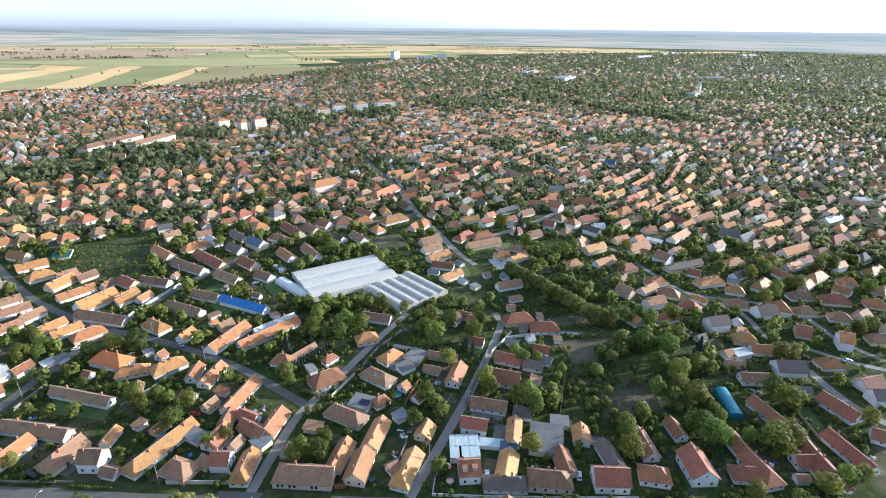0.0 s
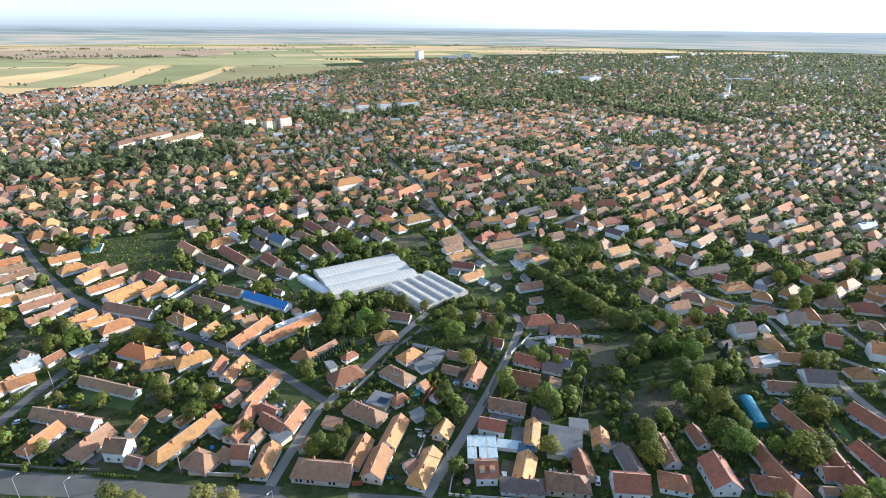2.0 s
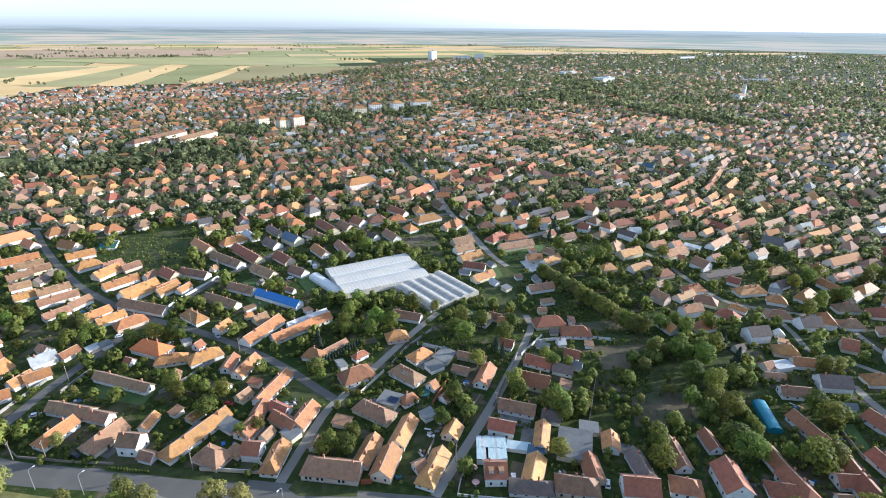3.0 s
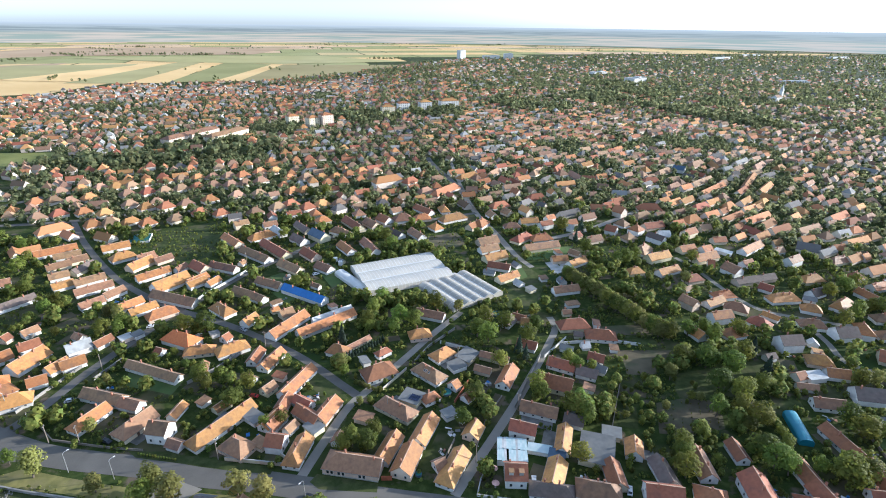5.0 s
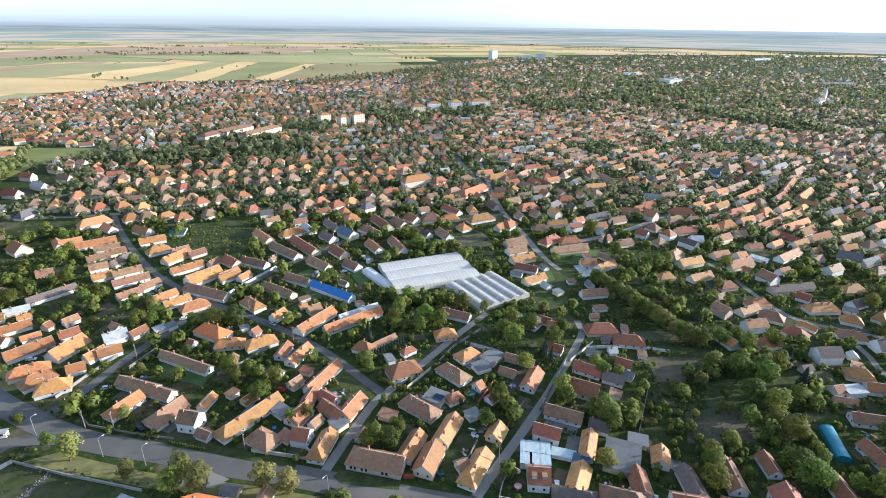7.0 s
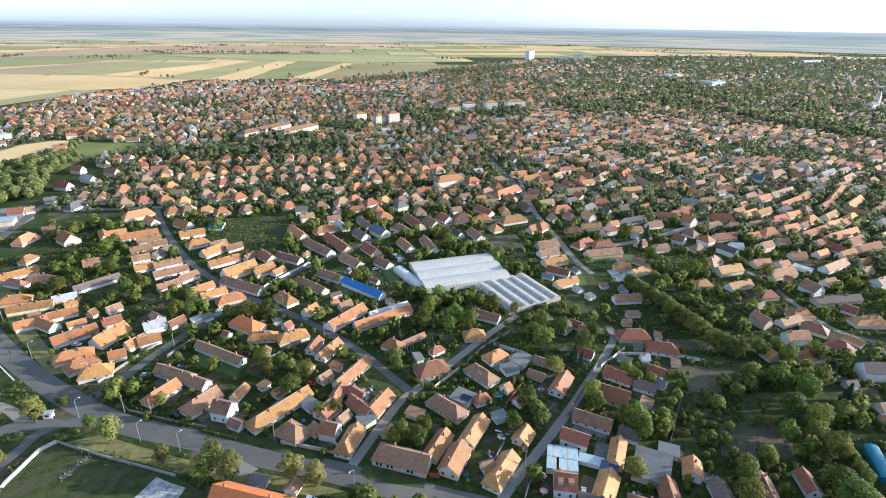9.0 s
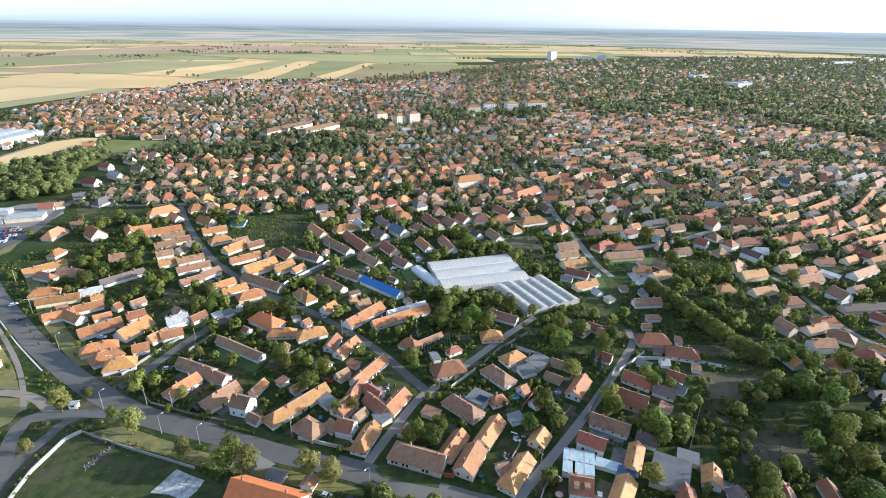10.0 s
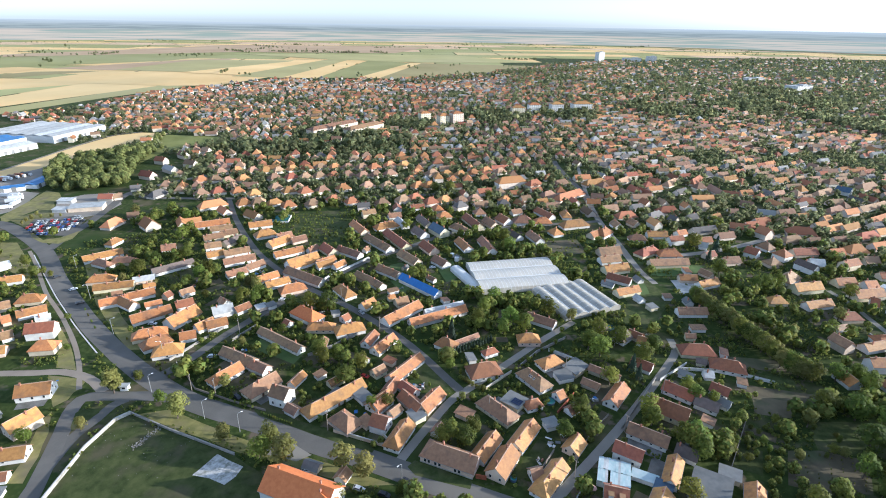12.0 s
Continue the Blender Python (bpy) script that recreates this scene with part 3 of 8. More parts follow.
patch("field", [(-1333.6, 1294.6), (-1354.9, 1898.4), (-1320.0, 2007.4), (-1040.4, 1315.7), (-1210.3, 1300.4)], STRAW, 0.95, "dry straw-yellow stubble field", "field", block_plan=False)
patch("field", [(-1121.0, 1268.9), (-1301.5, 2065.1), (-1223.1, 2119.4), (-969.0, 1297.8)], OLIVE, 1.01, "green crop field", "field", block_plan=False)
patch("field", [(-979.0, 1311.4), (-1213.1, 2126.3), (-1163.2, 2160.9), (-879.2, 1330.2)], STRAW, 1.07, "dry straw-yellow stubble field", "field", block_plan=False)
patch("field", [(-888.3, 1344.1), (-1135.4, 2134.2), (-898.3, 2044.2), (-778.2, 1407.3)], OLIVE, 1.13, "green crop field", "field", block_plan=False)
patch("field", [(-792.1, 1399.3), (-907.8, 2037.9), (-853.2, 2112.8), (-714.5, 1424.4)], STRAW, 1.19, "dry straw-yellow stubble field", "field", block_plan=False)
patch("field", [(-728.5, 1416.4), (-869.6, 2063.0), (-424.1, 2168.8), (-478.0, 1782.2), (-555.3, 1555.6), (-616.7, 1442.1)], OLIVE, 1.25, "green crop field", "field", block_plan=False)
patch("field", [(-1876.8, 2183.5), (-1376.1, 2499.0), (-960.1, 2682.7), (-443.1, 2384.1), (-892.2, 2087.0), (-1360.9, 2070.3)], OLIVE, 1.31, "green crop field", "field", block_plan=False)
patch("field", [(-2564.7, 1550.9), (-2560.9, 2212.2), (-2586.5, 3020.2), (-1883.8, 3426.2), (-1445.7, 3578.8), (-1285.1, 2702.7), (-1978.9, 2303.9), (-2420.0, 1461.0)], SOIL, 1.37, "brown ploughed field", "field", block_plan=False)
patch("field", [(-370.1, 1191.9), (-322.7, 1317.9), (-191.8, 1360.9), (-221.1, 1223.9), (-335.3, 1164.6)], OLIVE, 1.18, "green crop field", "field", block_plan=False)
patch("field", [(-319.7, 667.1), (-294.0, 776.1), (-250.6, 813.2), (-276.9, 686.9)], OLIVE, 1.24, "green crop field", "field", block_plan=False)
patch("field", [(-624, 541), (-613, 556), (-539, 573), (-512, 540), (-532, 513), (-540, 489), (-523, 440), (-512, 416), (-556, 466), (-560, 493)], MEADOW, 0.03, "bright green meadow beside the wood", "field")


# ---- houses ----
WINDOWS = {}


def window_mesh(w, h):
    if (w, h) not in WINDOWS:
        f, d = 0.10, 0.07
        v = [(-w / 2, d, 0), (w / 2, d, 0), (w / 2, d, h), (-w / 2, d, h), (-w / 2, -d, 0), (w / 2, -d, 0), (w / 2, -d, h), (-w / 2, -d, h)]
        v += [(-w / 2 + f, -d, f), (w / 2 - f, -d, f), (w / 2 - f, -d, h - f), (-w / 2 + f, -d, h - f)]
        v += [(x, -d + 0.05, z) for x, _, z in v[8:12]]
        q = [(0, 1, 5, 4), (1, 2, 6, 5), (2, 3, 7, 6), (3, 0, 4, 7), (4, 5, 9, 8), (5, 6, 10, 9), (6, 7, 11, 10), (7, 4, 8, 11)]
        q += [(8, 9, 13, 12), (9, 10, 14, 13), (10, 11, 15, 14), (11, 8, 12, 15), (12, 13, 14, 15)]
        WINDOWS[(w, h)] = mesh_of("window", v, q, [WINDOW_FRAME, PANE], [0] * 12 + [1])
    return WINDOWS[(w, h)]


DOOR = mesh_of("door", *block(1.0, 0.14, 2.1), DOOR_WOOD)
CHIMNEY = mesh_of("chimney", *joined(block(0.55, 0.55, 1.9), moved(block(0.72, 0.72, 0.14), 0, 0, 1.9), moved(block(0.3, 0.3, 0.2), 0, 0, 2.04)), BRICKWORK)


PITCH = {"h": 0.86, "g": 0.80, "p": 0.80, "s": 0.68}   # rise over run of each kind of roof


def roof_shape(L, w, h, kind, over=0.45, pitch=0):
    """Top faces of a roof over walls L x w: verts and polygons, thickened below."""
    pitch = pitch or PITCH[kind]
    W, rise = w / 2 + over, (w / 2 + over) * pitch
    low, top = h - over * pitch, h + w / 2 * pitch
    a, b = -L / 2 - (over if kind in "gp" else 0), L / 2 + (over if kind == "g" else 0)
    if kind == "h":
        a, b = -L / 2 - over, L / 2 + over
        v = [(a, -W, low), (b, -W, low), (b, W, low), (a, W, low), (a + W, 0, top), (b - W, 0, top)]
        if b - a <= 2 * W + 0.1:
            v[4], v[5] = (-0.1, 0, top), (0.1, 0, top)
        f = [(0, 1, 5, 4), (1, 2, 5), (2, 3, 4, 5), (3, 0, 4)]
    elif kind == "p":
        b = L / 2 + over
        v = [(a, -W, low), (b, -W, low), (b, W, low), (a, W, low), (a, 0, top), (b - W, 0, top)]
        f = [(0, 1, 5, 4), (1, 2, 5), (2, 3, 4, 5)]
    elif kind == "s":
        v = [(a - over, -W, h + 0.05), (b + over, -W, h + 0.05), (b + over, W, h + 0.6), (a - over, W, h + 0.6)]
        f = [(0, 1, 2, 3)]
    else:
        v = [(a, -W, low), (b, -W, low), (b, W, low), (a, W, low), (a, 0, top), (b, 0, top)]
        f = [(0, 1, 5, 4), (2, 3, 4, 5)]
    n = len(v)
    thick = 0.16
    verts = v + [(x, y, z - thick) for x, y, z in v]
    faces = list(f) + [tuple(i + n for i in reversed(q)) for q in f]
    edges = {}
    for q in f:
        for i, j in zip(q, q[1:] + q[:1]):
            edges[(i, j)] = edges.get((i, j), 0) + 1
    for (i, j) in edges:
        if (j, i) not in edges:
            faces.append((i, i + n, j + n, j))
    return verts, faces, top, (v[4][0], v[5][0]) if n > 4 else (a, b)


def walls_shape(L, w, h, kind, pitch=0.80):
    x, y, t = L / 2, w / 2, h + w / 2 * pitch - 0.18
    v = [(-x, -y, 0), (x, -y, 0), (x, y, 0), (-x, y, 0), (-x, -y, h), (x, -y, h), (x, y, h), (-x, y, h)]
    f = [(0, 1, 5, 4), (2, 3, 7, 6)]
    if kind == "s":
        v[6], v[7] = (x, y, h + 0.5), (-x, y, h + 0.5)
    if kind == "g":
        v += [(-x, 0, t), (x, 0, t)]
        f += [(1, 2, 6, 9, 5), (3, 0, 4, 8, 7)]
    elif kind == "p":
        v += [(-x, 0, t)]
        f += [(1, 2, 6, 5), (3, 0, 4, 8, 7)]
    else:
        f += [(1, 2, 6, 5), (3, 0, 4, 7)]
    return v, f


def arched_window(w, h, n=8):
    """A dark pane under a round arch, in a plastered surround; its face looks along -y."""
    outline = [(-w / 2, 0), (w / 2, 0)] + [(w / 2 * math.cos(math.pi * k / n), h - w / 2 + w / 2 * math.sin(math.pi * k / n)) for k in range(n + 1)]
    wide = [(x * 1.28, z + (0.12 if z > 0.1 else -0.1)) for x, z in outline]
    m = len(outline)
    v = [(x, -0.03, z) for x, z in outline] + [(x, -0.07, z) for x, z in outline] + [(x, -0.07, z) for x, z in wide] + [(x, 0.0, z) for x, z in wide]
    f = [tuple(range(m))] + [(k * m + i, k * m + (i + 1) % m, (k + 1) * m + (i + 1) % m, (k + 1) * m + i) for k in range(3) for i in range(m)]
    return mesh_of("window", v, f, [PANE, WINDOW_FRAME], [0] + [1] * (3 * m))


YARDS = []


def yard(x, y, turn, L, w, pick):
    """Trodden or paved ground along one side of a house."""
    side, deep = pick.choice((-1, 1)), pick.uniform(3.0, 6.5)
    long, c, s = L * pick.uniform(0.6, 1.05), math.cos(radians(turn)), math.sin(radians(turn))
    z = 0.012 + 0.004 * (len(YARDS) % 6)
    corners = [(x + u * c - v * s, y + u * s + v * c) for u, v in ((-long / 2, side * w / 2), (long / 2, side * w / 2), (long / 2, side * (w / 2 + deep)), (-long / 2, side * (w / 2 + deep)))]
    if any(taken(*p) == "road" for p in corners):
        return
    YARDS.append(corners)
    words, m = pick.choice((("trodden brown earth yard beside a house", PLOT), ("trodden brown earth yard beside a house", PLOT), ("grey concrete yard beside a house", SLAB), ("trodden brown earth yard beside a house", PLOT)))
    patch("yard", corners, m, z, words, "yard")


MASSED, NEAR = [], 430.0                      # houses past this distance join the mass of the far town


def house(x, y, turn, L, w, h=2.8, kind="g", roof="o", wall="", glazed=True, bare=False):
    """A house with its ridge along its length; turn in degrees; the hipped end of kind p is its far end."""
    if math.hypot(x, y) > NEAR and roof in "obrdw" and kind != "s" and w >= 5.2:
        take_box(x, y, radians(turn), L + 1.5, w + 1.5)
        MASSED.append((x, y, radians(turn), L, w, h, kind, roof))
        return None
    pick = random.Random(int(x * 13 + y * 7))
    root = new("house")
    root.matrix_basis = pose(x, y, 0, 0, 0, turn)
    glazed = glazed or math.hypot(x, y) < 235
    storey = "two-storey" if h > 4 else "single-storey" if L < 16 else "long low"
    shed = kind == "s" or w < 5.2
    plaster = {"c": CREAM, "w": PLASTER}.get(wall) or (CREAM if pick.random() < 0.3 else PLASTER)
    if shed:
        root.name = "shed"
        tagged(root, "low outbuilding with " + ROOF_WORDS[roof] + " in a yard", "shed", "outbuildings of the gardens")
    else:
        tagged(root, storey + " plastered house with " + ROOF_WORDS[roof], "house", "houses of the town")
    piece("wall", mesh_of("wall", *walls_shape(L, w, h, kind), plaster), root)
    v, f, top, (ra, rb) = roof_shape(L, w, h, kind)
    piece("roof", mesh_of("roof", v, f, ROOFS[roof]), root)
    take_box(x, y, radians(turn), L + 1.5, w + 1.5)
    if glazed and not shed and pick.random() < 0.55:
        yard(x, y, turn, L, w, pick)
    if kind == "s":
        return root
    if roof in "obr" and rb - ra > 1:
        piece("ridge_cap", mesh_of("ridge_cap", *moved(block(rb - ra, 0.32, 0.14), (ra + rb) / 2, 0, top - 0.06), RIDGE), root)
    if not shed or pick.random() < 0.3:
        spots = [ra + (rb - ra) * pick.uniform(0.15, 0.4)] + ([ra + (rb - ra) * pick.uniform(0.65, 0.9)] if L > 13 else [])
        for s in spots:
            piece("chimney", CHIMNEY, root, pose(s, pick.choice((-1, 1)) * pick.uniform(0.3, 0.9), top - 1.1))
    for side in (-1, 1) if glazed else ():
        piece("gutter", mesh_of("gutter", *moved(block(L + 0.7, 0.14, 0.12), 0, side * (w / 2 + 0.5), h - 0.5), GUTTER), root)
    if not glazed or bare:
        return root
    if kind != "s" and w > 6.2 and pick.random() < 0.12:
        skylight = window_mesh(0.8, 1.2)
        side = pick.choice((-1, 1))
        for k in range(pick.choice((1, 2, 3))):
            s = pick.uniform(-0.25, 0.25) * L
            lean = pose(s, side * w * 0.30, h + w * 0.20 * PITCH[kind] + 0.02, 0, 0, 0 if side < 0 else 180) @ pose(0, 0, 0, -90 + math.degrees(math.atan(PITCH[kind])))
            piece("roof_window", skylight, root, lean, "dark roof window in the tiles")
    floors = [0.95] if h < 4 else [0.95, 3.6]
    pane = window_mesh(1.0, 1.35)
    for base in floors:
        if base + 1.5 > h:
            continue
        n = max(1, min(5, int(L / 3.4)))
        for side in (-1, 1):
            for i in range(n):
                s = -L / 2 + L * (i + 0.5) / n
                if i == n // 2 and side == 1 and base < 2 and n > 1:
                    piece("door", DOOR, root, pose(s, w / 2 + 0.02, 0.05, 0, 0, 180))
                elif pick.random() < 0.75:
                    piece("window", pane, root, pose(s, side * (w / 2 + 0.02), base, 0, 0, 0 if side < 0 else 180))
        for side in (-1, 1):
            for s in ((-w / 4, w / 4) if w > 6 else (0,)):
                piece("window", pane, root, pose(side * (L / 2 + 0.02), s, base, 0, 0, 90 if side > 0 else -90))
    if kind == "g" and w > 7.5:
        attic = window_mesh(0.8, 1.0)
        for side in (-1, 1):
            piece("window", attic, root, pose(side * (L / 2 + 0.02), 0, h + 0.2, 0, 0, 90 if side > 0 else -90))
    return root



HOMES = []                                    # plan of the nearer houses, for their yards and sheds


def home(x, y, turn, L, w, *rest, **more):
    HOMES.append((x, y, turn, L, w))
    return house(x, y, turn, L, w, *rest, **more)


def sheet_shed(x, y, turn, L, w, h):
    """A low shed roofed with patched metal and plastic sheets laid side by side."""
    root = tagged(new("shed"), "low shed patched with white and pale turquoise roof sheets", "shed", "outbuildings of the gardens")
    root.matrix_basis = pose(x, y, 0, 0, 0, turn)
    piece("wall", mesh_of("wall", *walls_shape(L, w, h - 0.35, "s"), PLASTER), root)
    pick, n = random.Random(8), 13
    tops = [ROOFS[k] for k in "tttwttttwtttt"]
    for i in range(n):
        for half in (-1, 1):
            if i == 4 and half < 0:
                continue
            long = w / 2 + pick.uniform(-0.2, 0.5)
            sheet = mesh_of("sheet", *block(L / n + 0.06, long, 0.05), tops[(i + (half > 0) * pick.choice((0, 0, 1))) % n])
            piece("sheet", sheet, root, pose(-L / 2 + L * (i + 0.5) / n, half * w / 4 + pick.uniform(-0.15, 0.15), h + 0.02 * (i % 2) + 0.12 * (half > 0) + 0.06, pick.uniform(-1, 1), 0, pick.uniform(-1.2, 1.2)))
    take_box(x, y, radians(turn), L + 1, w + 1)


# west of the main road
house(-339.7, 175.7, 44, 10.5, 6.3, 2.5, "g", "o", glazed=False)
house(-305.6, 163.4, 37, 12.8, 7.4, 2.5, "h", "o", glazed=False)
home(-290.6, 154.3, 57, 12.7, 6, 2.5, "g", "o", glazed=False)
home(-265.9, 142.9, 35, 12.3, 8.1, 4.5, "g", "r", glazed=False)
home(-251.4, 133.9, 30, 10.8, 7.4, 3.2, "h", "o", glazed=False)
home(-267.7, 124.4, 41, 4.4, 6, 2.5, "g", "o", glazed=False)
home(-222.7, 110.3, 35, 12.7, 8.1, 3, "g", "o")
home(-206.8, 94.5, -98, 10.9, 7.5, 4, "g", "o")
home(-194.8, 83.4, 34, 8.8, 6.3, 2.5, "g", "o")
home(-294.6, 143.7, 63, 3.5, 6, 2.5, "g", "o", glazed=False)
home(-278.3, 134.1, 58, 4.4, 6, 2.5, "g", "b", glazed=False)
house(-311.5, 152.1, 60, 7.3, 6, 2.5, "g", "b", glazed=False)
house(-366.2, 185.4, 66, 9.9, 6.3, 2.5, "g", "w", glazed=False)
# between main road and diagonal street
house(-322.3, 221.6, 61, 22.8, 6.3, 2.5, "g", "o", glazed=False)
house(-311.6, 212.8, -2, 14.4, 6, 2.5, "h", "b", glazed=False)
house(-303.1, 221.2, 23, 15.0, 6, 2.5, "h", "b", glazed=False)
house(-292.3, 196.5, 34, 14.6, 7, 2.5, "h", "o", glazed=False)
home(-277.0, 192.4, 39, 20.5, 6, 2.5, "g", "o", glazed=False)
home(-269.1, 206.2, 47, 11.2, 5, 2.5, "g", "w", glazed=False)
house(-266.4, 225.7, 64, 24.5, 6, 2.5, "g", "d", glazed=False)
home(-261.0, 179.1, 51, 13.6, 6.3, 2.5, "g", "o", glazed=False)
home(-254.1, 190.9, 53, 13.4, 6, 2.5, "g", "o", glazed=False)
home(-252.3, 180.2, -11, 13.1, 6.3, 2.5, "g", "o", glazed=False)
home(-230.0, 175.6, 61, 19.2, 7.2, 2.5, "g", "o", glazed=False)
home(-213.0, 179.9, 83, 17.0, 9, 2.5, "g", "o", glazed=False)
home(-223.0, 191.5, 54, 8.6, 6.3, 2.5, "g", "r", glazed=False)
home(-239.7, 195.6, 87, 3.8, 5, 2.5, "g", "r", glazed=False)
home(-232.9, 203.0, 67, 7.1, 5, 2.5, "g", "b", glazed=False)
home(-215.5, 161.4, 47, 15.7, 7, 2.5, "h", "o", glazed=False)
home(-206.3, 156.7, 65, 13.3, 7.4, 2.5, "h", "o", glazed=False)
home(-195.6, 153.8, 39, 13.1, 8.3, 2.5, "h", "o")
home(-196.5, 167.1, 44, 6.9, 6, 2.5, "g", "o", glazed=False)
home(-191.6, 181.6, 50, 9.6, 6.3, 2.5, "g", "o", glazed=False)
home(-198.0, 193.1, 52, 10.1, 7.2, 3.2, "g", "w", glazed=False)
home(-190.6, 199.7, 71, 8.4, 5, 2.5, "g", "r", glazed=False)
home(-151.7, 181.1, -14, 29.4, 5.2, 2.5, "g", "b", "w")
home(-161.0, 161.8, -8, 19.3, 6.3, 2.5, "g", "b", "w")
home(-146.9, 159.2, -9, 9.0, 5.8, 2.3, "g", "b")
home(-157.3, 148.7, -104, 14.8, 6.4, 2.5, "p", "o")
home(-137.2, 147.8, -108, 15.0, 8.0, 2.6, "p", "b", "c")
home(-124.4, 145.0, -1, 7.6, 7.4, 5.0, "g", "b", "w")
house(-116.0, 140.6, -12, 5.6, 4.4, 2.2, "g", "b")
home(-104.0, 152.6, -114, 28.4, 6.9, 2.5, "p", "o", "w")
home(-92.6, 142.2, -20, 11.6, 8.0, 2.5, "h", "b")
home(-86.0, 158.4, -105, 11.7, 5.2, 2.5, "g", "o", "w")
home(-78.8, 145.8, -1, 6.4, 7.0, 3.8, "g", "r", "w")
home(-69.4, 143.0, -92, 14.3, 6.3, 2.5, "p", "o")
home(-66.0, 166.1, -102, 13.4, 6.6, 2.5, "g", "o")
home(-72.8, 162.4, -30, 12.4, 6.0, 2.5, "g", "r")
home(-85.1, 182.7, -104, 21.4, 6, 2.5, "g", "o")
home(-95.6, 176.4, 67, 6.0, 5, 2.5, "g", "b")
home(-103.0, 196.7, -101, 14.9, 6, 2.5, "g", "o")
home(-153.7, 206.7, -16, 18.0, 9.0, 3.0, "h", "v", glazed=False)
home(-140.1, 199.1, 22, 13.6, 6.4, 2.5, "h", "o")
home(-125.5, 202.7, 44, 14.9, 7.6, 2.5, "h", "o")
home(-133.2, 211.4, 71, 3.9, 5, 2.5, "g", "r")
home(-179.0, 229.3, 51, 15.0, 7.4, 2.5, "h", "o", glazed=False)
home(-148.9, 237.7, -31, 15.5, 7.4, 2.5, "h", "o", glazed=False)
home(-129.4, 229.5, 72, 8.6, 6, 2.5, "g", "o", glazed=False)
home(-147.7, 258.8, -20, 11.9, 6, 2.5, "g", "b", glazed=False)
home(-136.6, 254.1, -26, 12.3, 6, 2.5, "g", "b", glazed=False)
home(-107.5, 227.6, -111, 25.4, 7.2, 2.5, "g", "o", glazed=False)
home(-113.1, 239.1, 51, 7.0, 6.3, 2.5, "g", "b", glazed=False)
home(-88.3, 232.3, 49, 33.3, 6.3, 2.5, "g", "o")
house(-88.4, 241.7, 47, 23.0, 4, 2.5, "g", "w", glazed=False)
home(-111.1, 261.2, -24, 31.4, 6.3, 3, "g", "bl", glazed=False)
home(-137.0, 271.9, -19, 17.9, 6.3, 2.5, "g", "b", glazed=False)
home(-74.4, 208.6, -13, 10.0, 7.4, 2.5, "h", "o")
house(-67.5, 216.0, 54, 15.6, 3, 2, "g", "b")
home(-51.1, 194.2, 37, 14.7, 9.8, 2.8, "h", "r")
house(-52.9, 210.0, 49, 7.2, 4, 2.5, "h", "r")
# round the middle street
home(-37.9, 228.1, 22, 10.8, 7.4, 2.5, "h", "o")
home(-35.4, 248.6, -13, 15.5, 6, 2.5, "g", "b", glazed=False)
home(-24.4, 212.4, 49, 11.4, 7.4, 2.5, "h", "o")
home(-28.6, 196.6, -35, 15.5, 7.6, 2.5, "h", "b")
house(-12.5, 212.8, 63, 9.9, 7.4, 2.6, "s", "k")
house(-16.7, 204.5, 39, 7.2, 6, 2.4, "s", "k")
house(0.4, 213.2, -16, 13.8, 4, 2.4, "g", "b")
home(-38.5, 171.0, -27, 17.2, 7.4, 2.5, "h", "b")
lean_to = house(-33.4, 178.8, -19, 8.3, 7.4, 2.6, "s", "k")
panel = mesh_of("solar_panel", *block(1.0, 1.65, 0.05), SOLAR)
for i in range(4):
    for j in range(2):
        piece("solar_panel", panel, lean_to, pose(0.2 + 1.06 * i, -1.4 + 1.72 * j, 3.0 + 0.12 * j, 4), "dark blue solar panel")
home(-25.6, 179.8, 41, 7.1, 5, 2.5, "h", "r")
home(-16.4, 189.7, 55, 3.4, 5, 2.5, "g", "o")
home(6.6, 198.6, -107, 14.4, 6.3, 2.5, "g", "o")
home(-25.0, 160.2, -103, 15.4, 6.3, 2.5, "g", "o", "w")
home(-28.9, 143.4, -99, 13.3, 7.4, 3.2, "g", "o", "c")
home(-36.8, 149.2, -102, 14.2, 6, 2.4, "g", "o")
front = home(-47.4, 139.6, 177, 20.4, 8.8, 3.1, "p", "b", "c", bare=True)
ARCHED = arched_window(0.95, 1.75)
for along in (8.2, 6.7, 4.1, 2.5, -3.6, -5.1):
    piece("window", ARCHED, front, pose(along, 4.41, 0.75, 0, 0, 180))
piece("plinth", mesh_of("plinth", *moved(block(20.5, 0.1, 0.5), 0, 4.44), OLDWALL), front)
piece("cornice", mesh_of("cornice", *moved(block(20.5, 0.16, 0.14), 0, 4.47, 2.66), PLASTER), front)
home(-6.2, 162.1, -107, 7.4, 6.3, 2.5, "g", "o")
home(-11.9, 142.8, -107, 16.9, 6.6, 2.5, "p", "o", "w")
home(-17.0, 143.6, 37, 3.9, 5, 2.5, "g", "b")
home(31.7, 211.4, -20, 12.4, 6.6, 2.5, "g", "r")
home(27.6, 196.4, -15, 14.6, 9.1, 3, "g", "r", "c")
home(42.5, 206.6, -16, 8.9, 6.0, 2.5, "g", "d", "w")
home(48.5, 219.2, -19, 7.0, 5.8, 2.5, "g", "r", "w")
home(40.7, 248.7, 15, 16.2, 8.3, 2.5, "h", "r", glazed=False)
home(53.6, 239.9, -0, 15.1, 8, 2.5, "h", "r")
home(40.4, 289.4, 22, 15.9, 6.3, 2.5, "g", "b", glazed=False)
home(19.8, 178.1, -13, 14.7, 6.6, 2.6, "g", "b")
home(33.4, 173.8, -14, 7.3, 6, 2.6, "g", "d")
